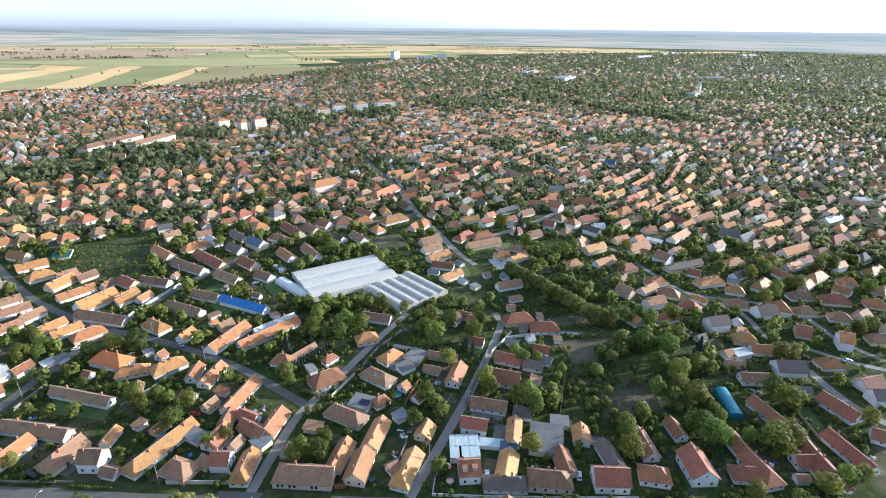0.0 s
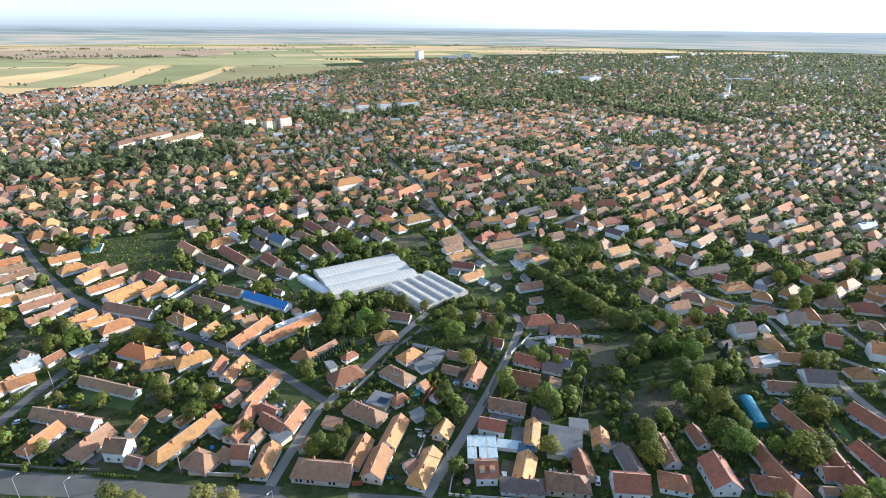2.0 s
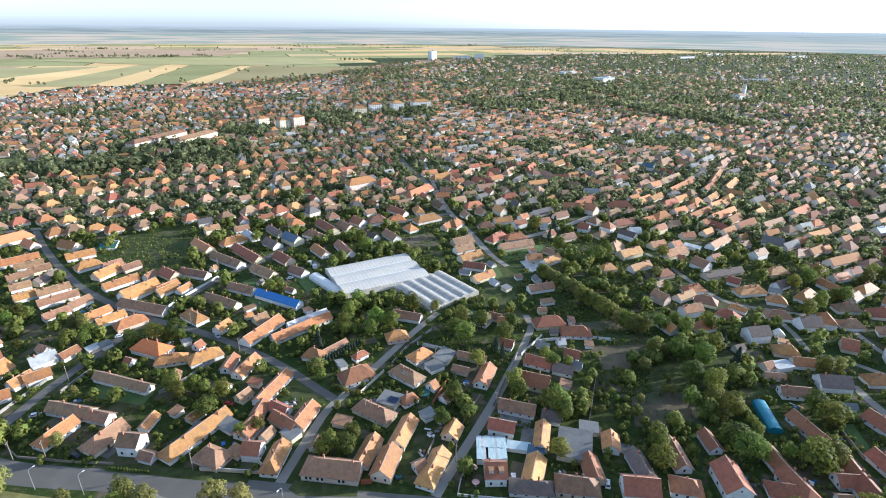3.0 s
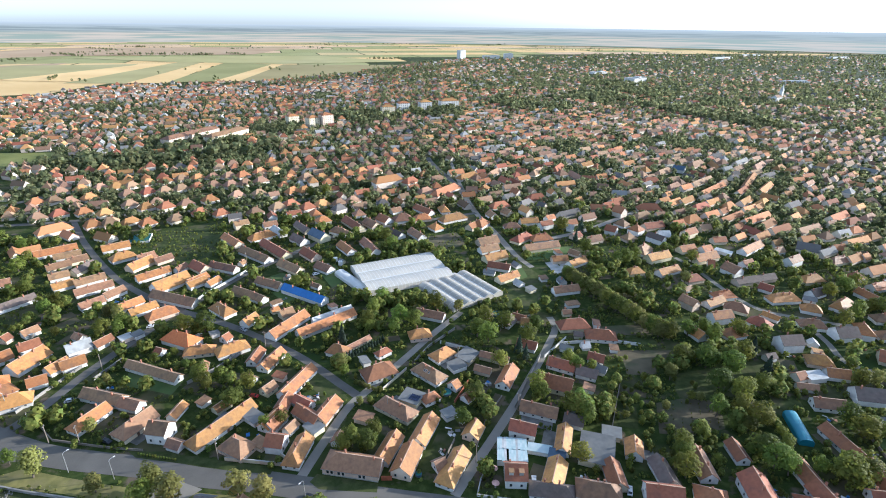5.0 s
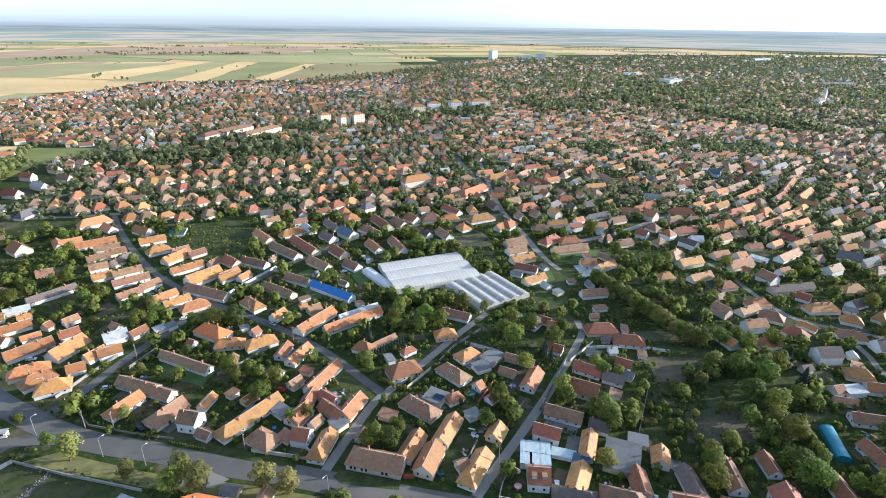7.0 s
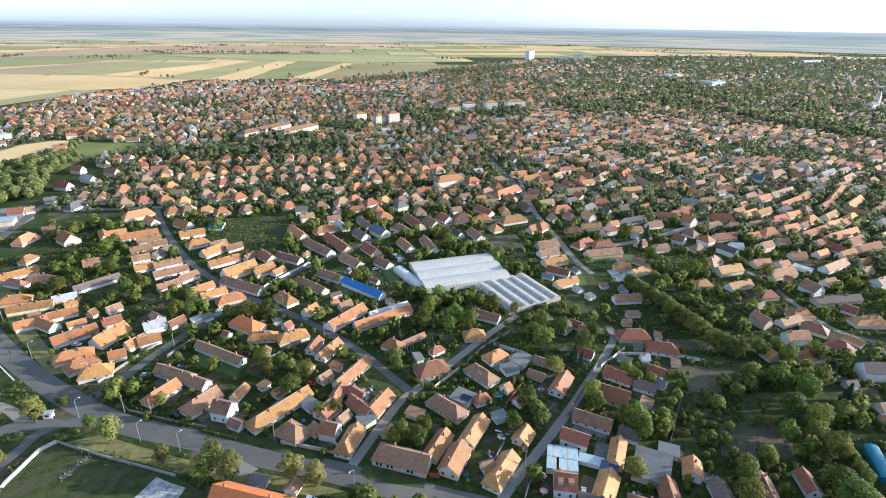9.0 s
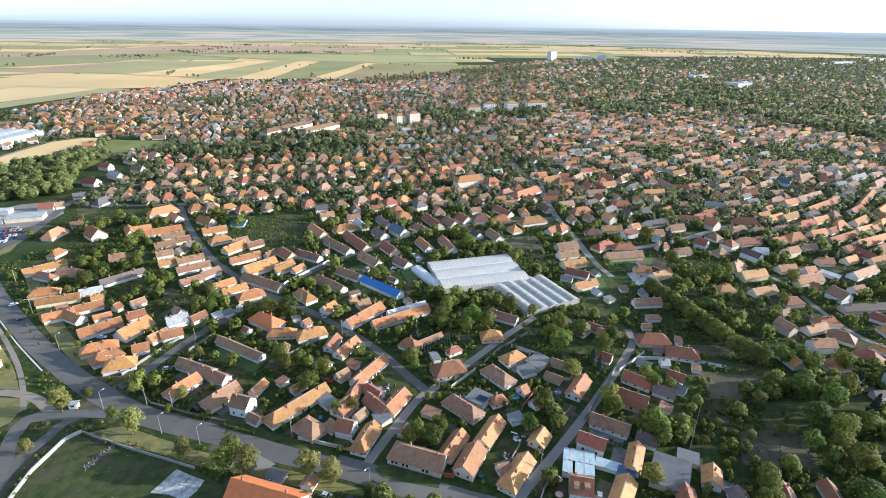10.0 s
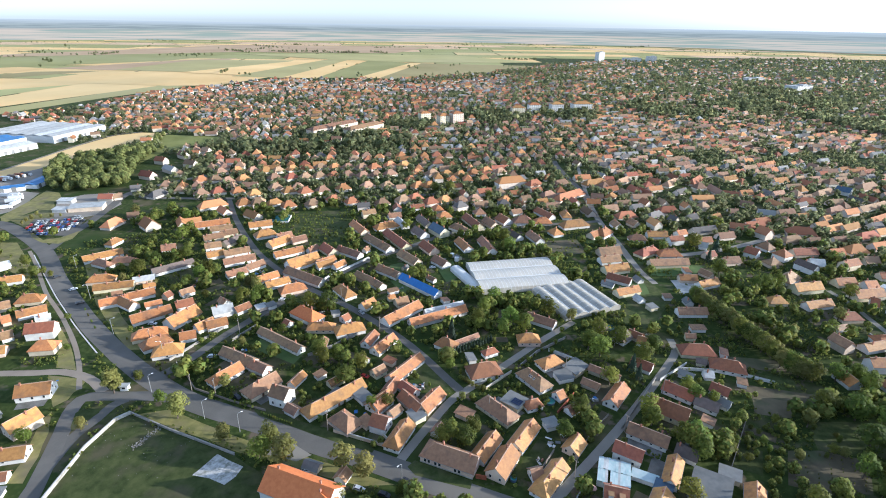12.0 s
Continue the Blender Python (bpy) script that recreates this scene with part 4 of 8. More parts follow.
home(16.1, 226.1, -17, 9.2, 6, 2.5, "g", "r")
home(6.1, 247.4, 63, 8.1, 6.3, 2.5, "g", "d")
home(16.3, 247.4, -7, 5.4, 6, 2.5, "g", "o")
# garden side, bottom row
home(13.0, 164.8, -12, 9.8, 6.3, 4.2, "g", "r", "w")
front = home(9.9, 142.3, 5, 7.3, 8.3, 4.2, "g", "r", "w")
for along in (-1.75, 1.75):
    dormer = piece("dormer", mesh_of("dormer", *block(1.5, 2.2, 1.5), OLDWALL), front, pose(along, -2.0, 4.9))
    piece("dormer_roof", mesh_of("dormer_roof", *block(1.9, 2.6, 0.12), ROOFS["b"]), dormer, pose(0, 0, 1.5))
home(28.3, 162.2, -100, 13.8, 5.2, 2.5, "g", "o")
home(23.8, 144.6, -104, 12.8, 6.6, 2.5, "g", "o")
home(22.3, 137.1, -2, 14.9, 6, 2.5, "h", "d")
house(40.2, 158.6, -102, 15.4, 12, 2.6, "s", "k")
house(47.2, 168.5, -8, 6.7, 5, 2.4, "s", "k")
sheet_shed(8.8, 153.8, 2, 11.0, 11.6, 2.7)
house(19.0, 156.2, -6, 8.2, 3.0, 2.1, "s", "t")
house(25.2, 153.8, -12, 5.4, 4.0, 2.2, "s", "n")
home(44.6, 147.0, -84, 11.4, 6.0, 2.5, "g", "r")
home(37.9, 138.5, -4, 14.6, 7.9, 3.2, "h", "b")
home(54.1, 160.9, -98, 8.4, 6, 2.5, "g", "o")
home(62.2, 150.5, -79, 12.4, 6.0, 2.5, "g", "d")
home(59.0, 139.1, -2, 11.6, 9.0, 4, "g", "r", "w")
home(76.9, 156.2, -85, 13.9, 6, 2.5, "g", "b")
home(75.2, 141.2, -10, 10.2, 7.3, 3, "h", "r")
home(91.6, 144.7, -88, 13.2, 9.0, 4.2, "g", "r", "w")
home(112.4, 157.4, -82, 11.0, 6.3, 2.5, "g", "r")
home(114.0, 143.6, -78, 14.4, 7.4, 3, "p", "r")
home(108.8, 142.3, -6, 11.4, 6.8, 2.5, "h", "r")
home(134.4, 174.2, -75, 18.0, 6.3, 2.5, "g", "r")
home(137.9, 157.0, -91, 15.7, 6.3, 2.5, "g", "r")
home(137.3, 142.0, -89, 12.8, 8.3, 2.5, "p", "r")
home(133.2, 148.8, 1, 8.7, 6.3, 2.5, "g", "r")
home(165.8, 178.2, -69, 15.2, 7.5, 2.5, "g", "r", "w")
home(152.5, 153.4, -79, 19.5, 6.6, 2.5, "g", "r")
home(190.8, 195.1, 15, 11.5, 8.1, 2.5, "g", "r", glazed=False)
home(170.5, 161.8, -30, 6.1, 6.6, 2.5, "g", "r")
home(161.2, 205.9, -3, 12.7, 9, 3.2, "g", "d", glazed=False)
home(140.7, 198.1, -3, 11.9, 6.3, 2.6, "g", "b")
home(92.2, 164.5, -83, 9.6, 5, 2.5, "g", "r")
home(188.9, 185.0, 1, 10.9, 7.2, 4, "g", "d", glazed=False)
# beyond the gardens
home(40.3, 334.8, 18, 10.5, 6, 2.5, "g", "o", glazed=False)
home(51.5, 331.4, 43, 14.8, 6.3, 2.5, "g", "o", glazed=False)
home(87.3, 322.2, 22, 10.5, 6.8, 2.5, "h", "o", glazed=False)
house(108.8, 326.1, 35, 17.2, 6.3, 2.5, "g", "o", glazed=False)
house(150.6, 332.1, -56, 10.5, 9, 3.4, "g", "b", glazed=False)
home(121.6, 316.2, 24, 11.7, 6.8, 2.5, "h", "r", glazed=False)
home(132.5, 295.5, 16, 13.1, 7, 2.5, "h", "o", glazed=False)
home(124.1, 286.2, 35, 13.7, 6, 2.5, "g", "o", glazed=False)
home(134.4, 280.5, -27, 12.0, 7.6, 2.5, "h", "b", glazed=False)
house(159.9, 320.9, 23, 29.7, 6.3, 2.5, "g", "d", glazed=False)
house(162.0, 308.9, -37, 6.9, 6.3, 2.5, "g", "r", glazed=False)
home(166.0, 296.3, 14, 17.9, 7.9, 2.5, "h", "o", glazed=False)
house(195.9, 326.2, 18, 14.6, 7.9, 2.5, "h", "o", glazed=False)
home(176.1, 285.0, -18, 10.0, 6.8, 2.5, "h", "o", glazed=False)
house(196.7, 293.0, 42, 16.6, 7, 2.5, "h", "o", glazed=False)
home(140.3, 264.8, -44, 10.9, 7.6, 2.5, "h", "r", glazed=False)
home(145.3, 243.8, 13, 11.1, 8.1, 5, "g", "d", glazed=False)
home(167.8, 267.0, -7, 13.2, 6.8, 2.5, "h", "b", glazed=False)
home(178.9, 258.1, 8, 10.9, 9, 3.6, "g", "d", glazed=False)
home(190.5, 262.1, -102, 11.5, 6.8, 4, "h", "o", glazed=False)
house(211.2, 278.8, 1, 13.1, 7.2, 2.5, "h", "b", glazed=False)
home(202.0, 260.2, 1, 11.7, 7.2, 2.5, "h", "b", glazed=False)
home(187.8, 238.3, -23, 6.8, 9, 2.5, "g", "r", glazed=False)
home(153.8, 231.2, -11, 11.3, 7.6, 2.5, "h", "o", glazed=False)
home(156.5, 221.4, -5, 9.3, 6.3, 2.5, "g", "o", glazed=False)
home(138.4, 217.4, 25, 4.7, 5, 2.5, "g", "r", glazed=False)
house(145.6, 218.2, 17, 8.6, 5, 2.6, "s", "w", glazed=False)
house(228.4, 273.7, -8, 15.1, 8.7, 2.5, "h", "r", glazed=False)
home(217.7, 253.2, -20, 10.9, 7.2, 2.5, "h", "b", glazed=False)
home(201.9, 227.7, -20, 6.0, 9, 5, "g", "o", glazed=False)
home(183.1, 210.3, 1, 10.8, 7.6, 2.5, "h", "o", glazed=False)
house(238.4, 305.2, 33, 15.4, 7.6, 2.5, "h", "o", glazed=False)
house(232.3, 321.0, 25, 13.4, 7.2, 2.5, "g", "o", glazed=False)
house(252.8, 297.8, -20, 10.7, 7.6, 2.5, "h", "o", glazed=False)
house(282.4, 314.9, 28, 17.3, 7.6, 2.5, "h", "o", glazed=False)
house(249.1, 269.5, -18, 10.5, 7.6, 2.5, "h", "o", glazed=False)
house(251.1, 349.3, 27, 29.4, 8.1, 2.5, "g", "o", glazed=False)
home(223.4, 231.5, -8, 12.2, 7.6, 2.5, "h", "b", glazed=False)
# north-west streets
house(-331.2, 331.4, 58, 22.9, 9.2, 3.2, "h", "o", glazed=False)
house(-313.2, 324.6, -26, 13.5, 7.2, 2.5, "g", "o", glazed=False)
house(-299.9, 297.0, 48, 24.3, 7.2, 2.5, "g", "o", glazed=False)
house(-286.5, 291.4, 42, 15.1, 6.3, 2.5, "g", "b", glazed=False)
house(-279.6, 275.4, 54, 12.8, 6.3, 2.5, "g", "b", glazed=False)
house(-275.1, 286.6, 55, 10.9, 6.3, 2.5, "g", "b", glazed=False)
house(-268.2, 262.7, 47, 10.2, 6.3, 2.5, "g", "b", glazed=False)
house(-262.2, 275.1, 85, 15.8, 6.3, 2.5, "g", "d", glazed=False)
house(-256.1, 251.6, 55, 10.8, 6.3, 2.5, "g", "o", glazed=False)
house(-245.6, 260.2, 52, 16.1, 6.3, 2.5, "g", "b", glazed=False)
house(-235.1, 250.3, 51, 19.5, 6.3, 2.5, "g", "b", glazed=False)
home(-223.7, 234.1, 60, 12.2, 6, 2.5, "g", "b", glazed=False)
home(-220.0, 247.1, 71, 11.7, 6, 2.5, "g", "b", glazed=False)
home(-202.1, 236.4, 61, 12.6, 6, 2.5, "g", "o", glazed=False)
home(-191.8, 232.2, 56, 13.8, 6, 2.5, "g", "o", glazed=False)
house(-314.0, 351.2, -25, 13.5, 7, 2.5, "h", "o", glazed=False)
house(-305.0, 357.1, 23, 11.3, 7.4, 2.5, "h", "b", glazed=False)
house(-289.0, 357.9, 69, 14.0, 7.4, 2.5, "h", "o", glazed=False)
house(-284.6, 325.0, -17, 15.3, 8.1, 2.5, "g", "o", glazed=False)
house(-265.2, 309.7, 45, 16.7, 7.2, 2.5, "g", "o", glazed=False)
house(-249.5, 295.0, 55, 14.9, 8.3, 2.5, "h", "o", glazed=False)
house(-233.8, 296.8, 55, 10.5, 7.2, 2.5, "g", "b", glazed=False)
house(-230.6, 286.1, 73, 16.8, 8.1, 2.5, "g", "o", glazed=False)
house(-220.8, 295.6, 60, 10.9, 6, 2.5, "g", "b", glazed=False)
house(-213.1, 273.2, 56, 19.7, 6.3, 2.5, "g", "o", glazed=False)
home(-195.4, 263.6, 63, 21.1, 10.8, 2.5, "g", "o", glazed=False)
home(-181.8, 245.8, -13, 30.7, 7.2, 2.5, "g", "b", glazed=False)
house(-190.5, 287.6, -30, 13.9, 8.1, 2.5, "g", "r", glazed=False)
home(-175.3, 289.5, -14, 19.7, 6.3, 2.5, "g", "b", glazed=False)
home(-180.6, 266.3, 62, 11.2, 6, 2.5, "g", "o", glazed=False)
house(-192.1, 333.3, -38, 22.7, 7.2, 2.5, "g", "o", glazed=False)
house(-174.5, 344.5, 51, 19.2, 8.3, 2.5, "h", "o", glazed=False)
house(-155.4, 322.8, -39, 32.8, 8.1, 2.5, "g", "r", glazed=False)
house(-164.4, 311.4, -30, 29.5, 7.2, 2.5, "g", "b", glazed=False)
house(-145.2, 342.2, -38, 14.9, 8.1, 2.5, "g", "d", glazed=False)
house(-166.7, 355.9, -44, 17.0, 6.3, 2.5, "g", "w", glazed=False)
house(-133.0, 350.0, -36, 15.6, 9, 4, "g", "n", glazed=False)
house(-151.9, 366.5, -44, 20.2, 6.3, 2.5, "g", "d", glazed=False)
house(-128.0, 317.6, -40, 16.2, 8.1, 2.5, "g", "r", glazed=False)
home(-111.7, 298.3, -31, 12.6, 7.2, 2.5, "g", "b", glazed=False)
home(-133.5, 296.3, -31, 19.9, 7.2, 2.5, "g", "b", glazed=False)
house(-115.8, 380.1, -47, 25.4, 8.1, 2.5, "g", "r", glazed=False)
house(-101.8, 382.9, -42, 14.4, 8.1, 2.5, "g", "b", glazed=False)
house(-93.9, 394.0, -39, 12.3, 9, 2.5, "g", "r", glazed=False)
house(-79.5, 398.2, 23, 15.1, 10.1, 2.5, "h", "b", glazed=False)
house(-64.3, 402.5, 23, 13.3, 8.3, 2.5, "h", "o", glazed=False)
house(-66.4, 422.2, -41, 20.9, 7.2, 2.5, "g", "r", glazed=False)
house(-49.5, 426.6, -68, 13.2, 7.4, 2.5, "h", "o", glazed=False)
house(-39.7, 405.4, 39, 23.0, 9.2, 2.5, "h", "o", glazed=False)
house(-107.0, 331.7, -48, 18.0, 7.2, 2.5, "g", "o", glazed=False)
house(-91.4, 337.3, -55, 23.8, 7.2, 2.5, "g", "b", glazed=False)
house(-77.9, 364.3, -41, 13.0, 7.2, 2.5, "g", "d", glazed=False)
house(-62.7, 365.8, -50, 16.7, 7.2, 2.5, "g", "b", glazed=False)
house(-113.5, 494.6, 42, 30.0, 10.1, 6.5, "h", "o", glazed=False)
house(-92.2, 502.9, 56, 16.8, 9.2, 4, "h", "r", glazed=False)
house(-121.2, 362.5, -23, 15.7, 7, 2.5, "h", "b", glazed=False)
# north-east
house(-21.3, 391.3, 58, 14.3, 7.2, 2.5, "g", "o", glazed=False)
house(-16.3, 396.1, 67, 14.4, 9.2, 2.5, "h", "o", glazed=False)
house(-9.5, 358.9, 34, 15.6, 9, 2.5, "g", "b", glazed=False)
house(-8.0, 345.3, 34, 14.3, 7.2, 2.5, "g", "b", glazed=False)
home(-3.1, 331.8, 38, 16.9, 8.1, 2.5, "g", "o", glazed=False)
house(15.7, 369.7, 53, 18.5, 8.3, 2.5, "h", "r", glazed=False)
house(29.8, 371.7, 23, 16.3, 8.3, 2.5, "h", "o", glazed=False)
house(29.3, 355.2, 27, 26.5, 7.2, 2.5, "g", "b", glazed=False)
house(55.5, 431.6, 39, 21.9, 7.2, 2.5, "g", "d", glazed=False)
house(94.2, 458.6, 37, 16.6, 9, 2.5, "g", "r", glazed=False)
house(-37.5, 536.4, 50, 27.3, 8.3, 2.5, "h", "o", glazed=False)
house(-68.7, 520.5, 47, 18.8, 8.3, 2.5, "h", "b", glazed=False)
house(-54.6, 481.4, 61, 38.6, 9.2, 2.5, "h", "r", glazed=False)
house(-73.4, 476.4, 54, 15.4, 8.3, 2.5, "h", "b", glazed=False)
# yard behind the junction, north-west
house(-369.7, 268.0, 102, 17.4, 8.3, 2.5, "h", "o", glazed=False)
house(-341.0, 276.0, -22, 14.0, 11.0, 3.2, "g", "o", "w", glazed=False)
house(-371.1, 287.8, 43, 8.0, 6.3, 2.5, "g", "b", glazed=False)
house(-323.4, 289.4, -39, 14.5, 6.3, 2.5, "g", "o", glazed=False)
house(-318.8, 294.8, 50, 14.1, 6.3, 2.5, "g", "o", glazed=False)
house(-292.7, 247.8, 43, 8.7, 7.2, 2.5, "g", "b", glazed=False)
house(-424.0, 289.0, 37, 25.0, 12, 3.6, "s", "w", glazed=False)
house(-438.0, 276.5, 22, 11.0, 6, 2.8, "s", "w", glazed=False)
house(-336.7, 241.7, 101, 11.4, 6, 2.5, "h", "o", glazed=False)
house(-433.0, 344.8, 47, 9.2, 6.3, 2.5, "g", "d", glazed=False)
house(-399.5, 338.0, 91, 17.7, 8.3, 2.5, "h", "d", glazed=False)
house(-431.8, 313.4, 23, 12.0, 7.2, 2.5, "g", "r", glazed=False)
# red-roofed building at the road
home(-87.8, 106.1, -1, 25.0, 12, 5, "g", "v")
home(-76.4, 102.8, -23, 9.9, 9, 5, "g", "v")
# rows of square hipped houses
house(-311.3, 346.0, 57, 11.2, 8.3, 3, "h", "o", glazed=False)
house(-301.4, 352.0, 57, 11.2, 8.3, 3, "h", "b", glazed=False)
house(-273.0, 356.7, 55, 11.6, 8.7, 3, "h", "o", glazed=False)
house(-256.5, 368.3, 55, 12.2, 9.2, 3, "h", "b", glazed=False)
house(-246.5, 385.7, 55, 11.9, 8.7, 3, "h", "r", glazed=False)
house(-229.0, 386.7, 54, 11.5, 8.3, 3, "h", "r", glazed=False)
house(-202.9, 393.8, 53, 12.0, 8.7, 3, "h", "b", glazed=False)
house(-190.1, 409.4, 53, 12.6, 9.2, 3, "h", "b", glazed=False)
house(-182.1, 418.4, 53, 12.7, 9.2, 3, "h", "r", glazed=False)
house(-165.1, 412.9, 52, 12.6, 9.2, 3, "h", "r", glazed=False)
house(-155.5, 422.5, 52, 12.7, 9.2, 3, "h", "o", glazed=False)
house(-141.9, 427.8, 51, 11.9, 8.3, 3, "h", "b", glazed=False)
house(-132.0, 436.3, 51, 12.8, 9.2, 3, "h", "b", glazed=False)
house(-365.1, 354.3, 61, 12.1, 9.2, 3, "h", "b", glazed=False)
house(-355.7, 365.0, 60, 11.7, 8.7, 3, "h", "r", glazed=False)
house(-339.4, 372.1, 60, 11.8, 8.7, 3, "h", "o", glazed=False)
house(-320.7, 372.4, 58, 11.8, 8.7, 3, "h", "o", glazed=False)
house(-316.1, 396.5, 59, 12.0, 8.7, 3, "h", "b", glazed=False)
house(-298.3, 391.9, 58, 12.0, 8.7, 3, "h", "o", glazed=False)
house(-282.7, 396.0, 57, 12.5, 9.2, 3, "h", "r", glazed=False)
house(-270.9, 405.9, 57, 12.1, 8.7, 3, "h", "b", glazed=False)
house(-256.8, 419.5, 57, 12.7, 9.2, 3, "h", "o", glazed=False)
house(-239.6, 435.5, 56, 12.9, 9.2, 3, "h", "b", glazed=False)
house(-222.3, 443.1, 56, 12.9, 9.2, 3, "h", "b", glazed=False)
house(-194.9, 455.0, 55, 13.0, 9.2, 3, "h", "o", glazed=False)
house(-185.0, 459.4, 54, 13.1, 9.2, 3, "h", "o", glazed=False)
house(-397.4, 388.4, 64, 12.4, 9.2, 3, "h", "o", glazed=False)
house(-387.1, 396.1, 63, 12.0, 8.7, 3, "h", "b", glazed=False)
house(-371.3, 395.4, 62, 12.5, 9.2, 3, "h", "b", glazed=False)
house(-363.0, 408.1, 62, 12.6, 9.2, 3, "h", "o", glazed=False)
house(-338.0, 423.8, 61, 12.8, 9.2, 3, "h", "b", glazed=False)
house(-324.0, 432.4, 61, 12.8, 9.2, 3, "h", "r", glazed=False)
house(-311.2, 438.0, 60, 12.9, 9.2, 3, "h", "b", glazed=False)
house(-301.2, 448.1, 60, 12.5, 8.7, 3, "h", "b", glazed=False)
house(-289.4, 455.8, 60, 12.6, 8.7, 3, "h", "r", glazed=False)
house(-277.0, 462.9, 59, 13.1, 9.2, 3, "h", "b", glazed=False)
house(-261.7, 467.2, 58, 13.2, 9.2, 3, "h", "b", glazed=False)
house(-250.7, 474.5, 58, 13.2, 9.2, 3, "h", "b", glazed=False)
house(-239.4, 484.5, 58, 13.3, 9.2, 3, "h", "b", glazed=False)
house(-402.3, 420.8, 65, 12.2, 8.7, 3, "h", "b", glazed=False)
house(-389.2, 430.9, 64, 12.8, 9.2, 3, "h", "o", glazed=False)
house(-375.9, 438.3, 64, 12.0, 8.3, 3, "h", "b", glazed=False)
house(-362.8, 442.6, 63, 12.9, 9.2, 3, "h", "o", glazed=False)
house(-352.0, 449.0, 63, 12.1, 8.3, 3, "h", "b", glazed=False)
house(-342.5, 460.4, 63, 12.6, 8.7, 3, "h", "o", glazed=False)
house(-330.3, 469.2, 62, 12.3, 8.3, 3, "h", "o", glazed=False)
house(-319.9, 479.3, 62, 12.4, 8.3, 3, "h", "b", glazed=False)
house(-305.8, 484.9, 61, 12.8, 8.7, 3, "h", "o", glazed=False)
house(-293.4, 491.1, 61, 12.5, 8.3, 3, "h", "b", glazed=False)
house(-279.2, 496.7, 60, 13.0, 8.7, 3, "h", "b", glazed=False)
house(-266.6, 501.4, 60, 13.5, 9.2, 3, "h", "o", glazed=False)
house(-255.9, 518.3, 60, 13.2, 8.7, 3, "h", "o", glazed=False)
house(-241.3, 523.9, 59, 13.7, 9.2, 3, "h", "o", glazed=False)
house(-215.2, 499.3, 57, 12.6, 8.3, 3, "h", "o", glazed=False)
house(-200.0, 504.5, 57, 13.5, 9.2, 3, "h", "b", glazed=False)
house(-185.1, 506.9, 56, 13.0, 8.7, 3, "h", "o", glazed=False)
house(-171.1, 511.3, 55, 12.7, 8.3, 3, "h", "o", glazed=False)
house(-160.7, 523.5, 55, 12.8, 8.3, 3, "h", "o", glazed=False)
house(-151.4, 538.1, 55, 13.0, 8.3, 3, "h", "o", glazed=False)
house(-136.2, 539.6, 55, 13.0, 8.3, 3, "h", "b", glazed=False)
# white houses beyond the wood
house(-492.4, 429.7, -0, 13.0, 8.1, 4.5, "g", "r", glazed=False)
house(-490.4, 459.7, -14, 13.9, 8.1, 4.5, "g", "b", glazed=False)
house(-453.3, 432.3, 1, 13.1, 8.1, 4, "g", "b", "w", glazed=False)
house(-482.5, 486.3, 5, 9.4, 8.1, 4.5, "g", "b", glazed=False)
house(-455.0, 405.9, -16, 18.3, 8.1, 4, "g", "w", glazed=False)
house(-456.3, 379.0, -2, 15.3, 9, 4, "g", "r", glazed=False)
house(-425.3, 319.1, 55, 6.5, 6.3, 2.5, "g", "b", glazed=False)
house(-456.0, 294.5, 25, 12.0, 7, 3, "s", "w", glazed=False)
# the right-hand quarter
house(60.3, 520.9, 27, 20.6, 7.2, 3, "g", "o", "c", glazed=False)
house(74.8, 554.5, -68, 23.4, 8.1, 2.5, "g", "b", glazed=False)
house(86.9, 545.9, -2, 12.7, 8.1, 2.5, "g", "r", glazed=False)
house(-18.5, 495.2, 68, 12.2, 7.4, 2.5, "h", "o", glazed=False)
house(-31.7, 470.6, 16, 11.5, 7.2, 2.5, "g", "o", glazed=False)
house(-16.8, 458.3, 37, 13.7, 7.2, 2.5, "g", "b", glazed=False)
house(-33.0, 442.0, -57, 14.7, 7.2, 2.5, "g", "b", glazed=False)
house(-2.6, 443.7, 35, 17.9, 8.3, 2.5, "h", "r", glazed=False)
house(30.3, 471.2, 27, 18.5, 9.2, 2.5, "h", "r", glazed=False)
house(34.7, 449.6, -41, 7.2, 7.2, 2.5, "g", "d", glazed=False)
house(48.5, 457.6, 48, 8.9, 8.1, 3.2, "g", "d", glazed=False)
house(21.7, 407.5, 21, 14.8, 7.2, 2.5, "g", "o", glazed=False)
house(8.4, 393.6, 16, 12.7, 7.4, 2.5, "h", "b", glazed=False)
house(54.9, 409.3, 30, 10.1, 6.3, 2.5, "g", "r", glazed=False)
house(53.7, 397.6, -11, 5.3, 6.3, 2.5, "g", "w", glazed=False)
house(56.2, 380.7, 47, 8.3, 6.3, 2.5, "g", "r", glazed=False)
house(68.7, 375.1, 31, 11.9, 7.2, 2.5, "g", "b", glazed=False)
house(84.6, 395.3, -30, 7.9, 8.1, 3.6, "g", "r", glazed=False)
house(98.5, 439.3, -45, 9.3, 9, 4.5, "g", "r", glazed=False)
house(101.5, 472.0, 36, 13.4, 8.1, 2.5, "g", "r", glazed=False)
house(83.3, 450.7, -2, 14.1, 7.2, 2.5, "g", "r", glazed=False)
house(108.6, 495.9, 1, 12.9, 7.2, 3, "g", "w", glazed=False)
house(82.3, 489.9, 16, 8.3, 7.2, 2.5, "g", "b", glazed=False)
house(96.8, 518.8, -17, 10.0, 7.2, 2.5, "g", "b", glazed=False)
house(100.7, 557.7, 35, 13.1, 7.2, 2.5, "g", "o", glazed=False)
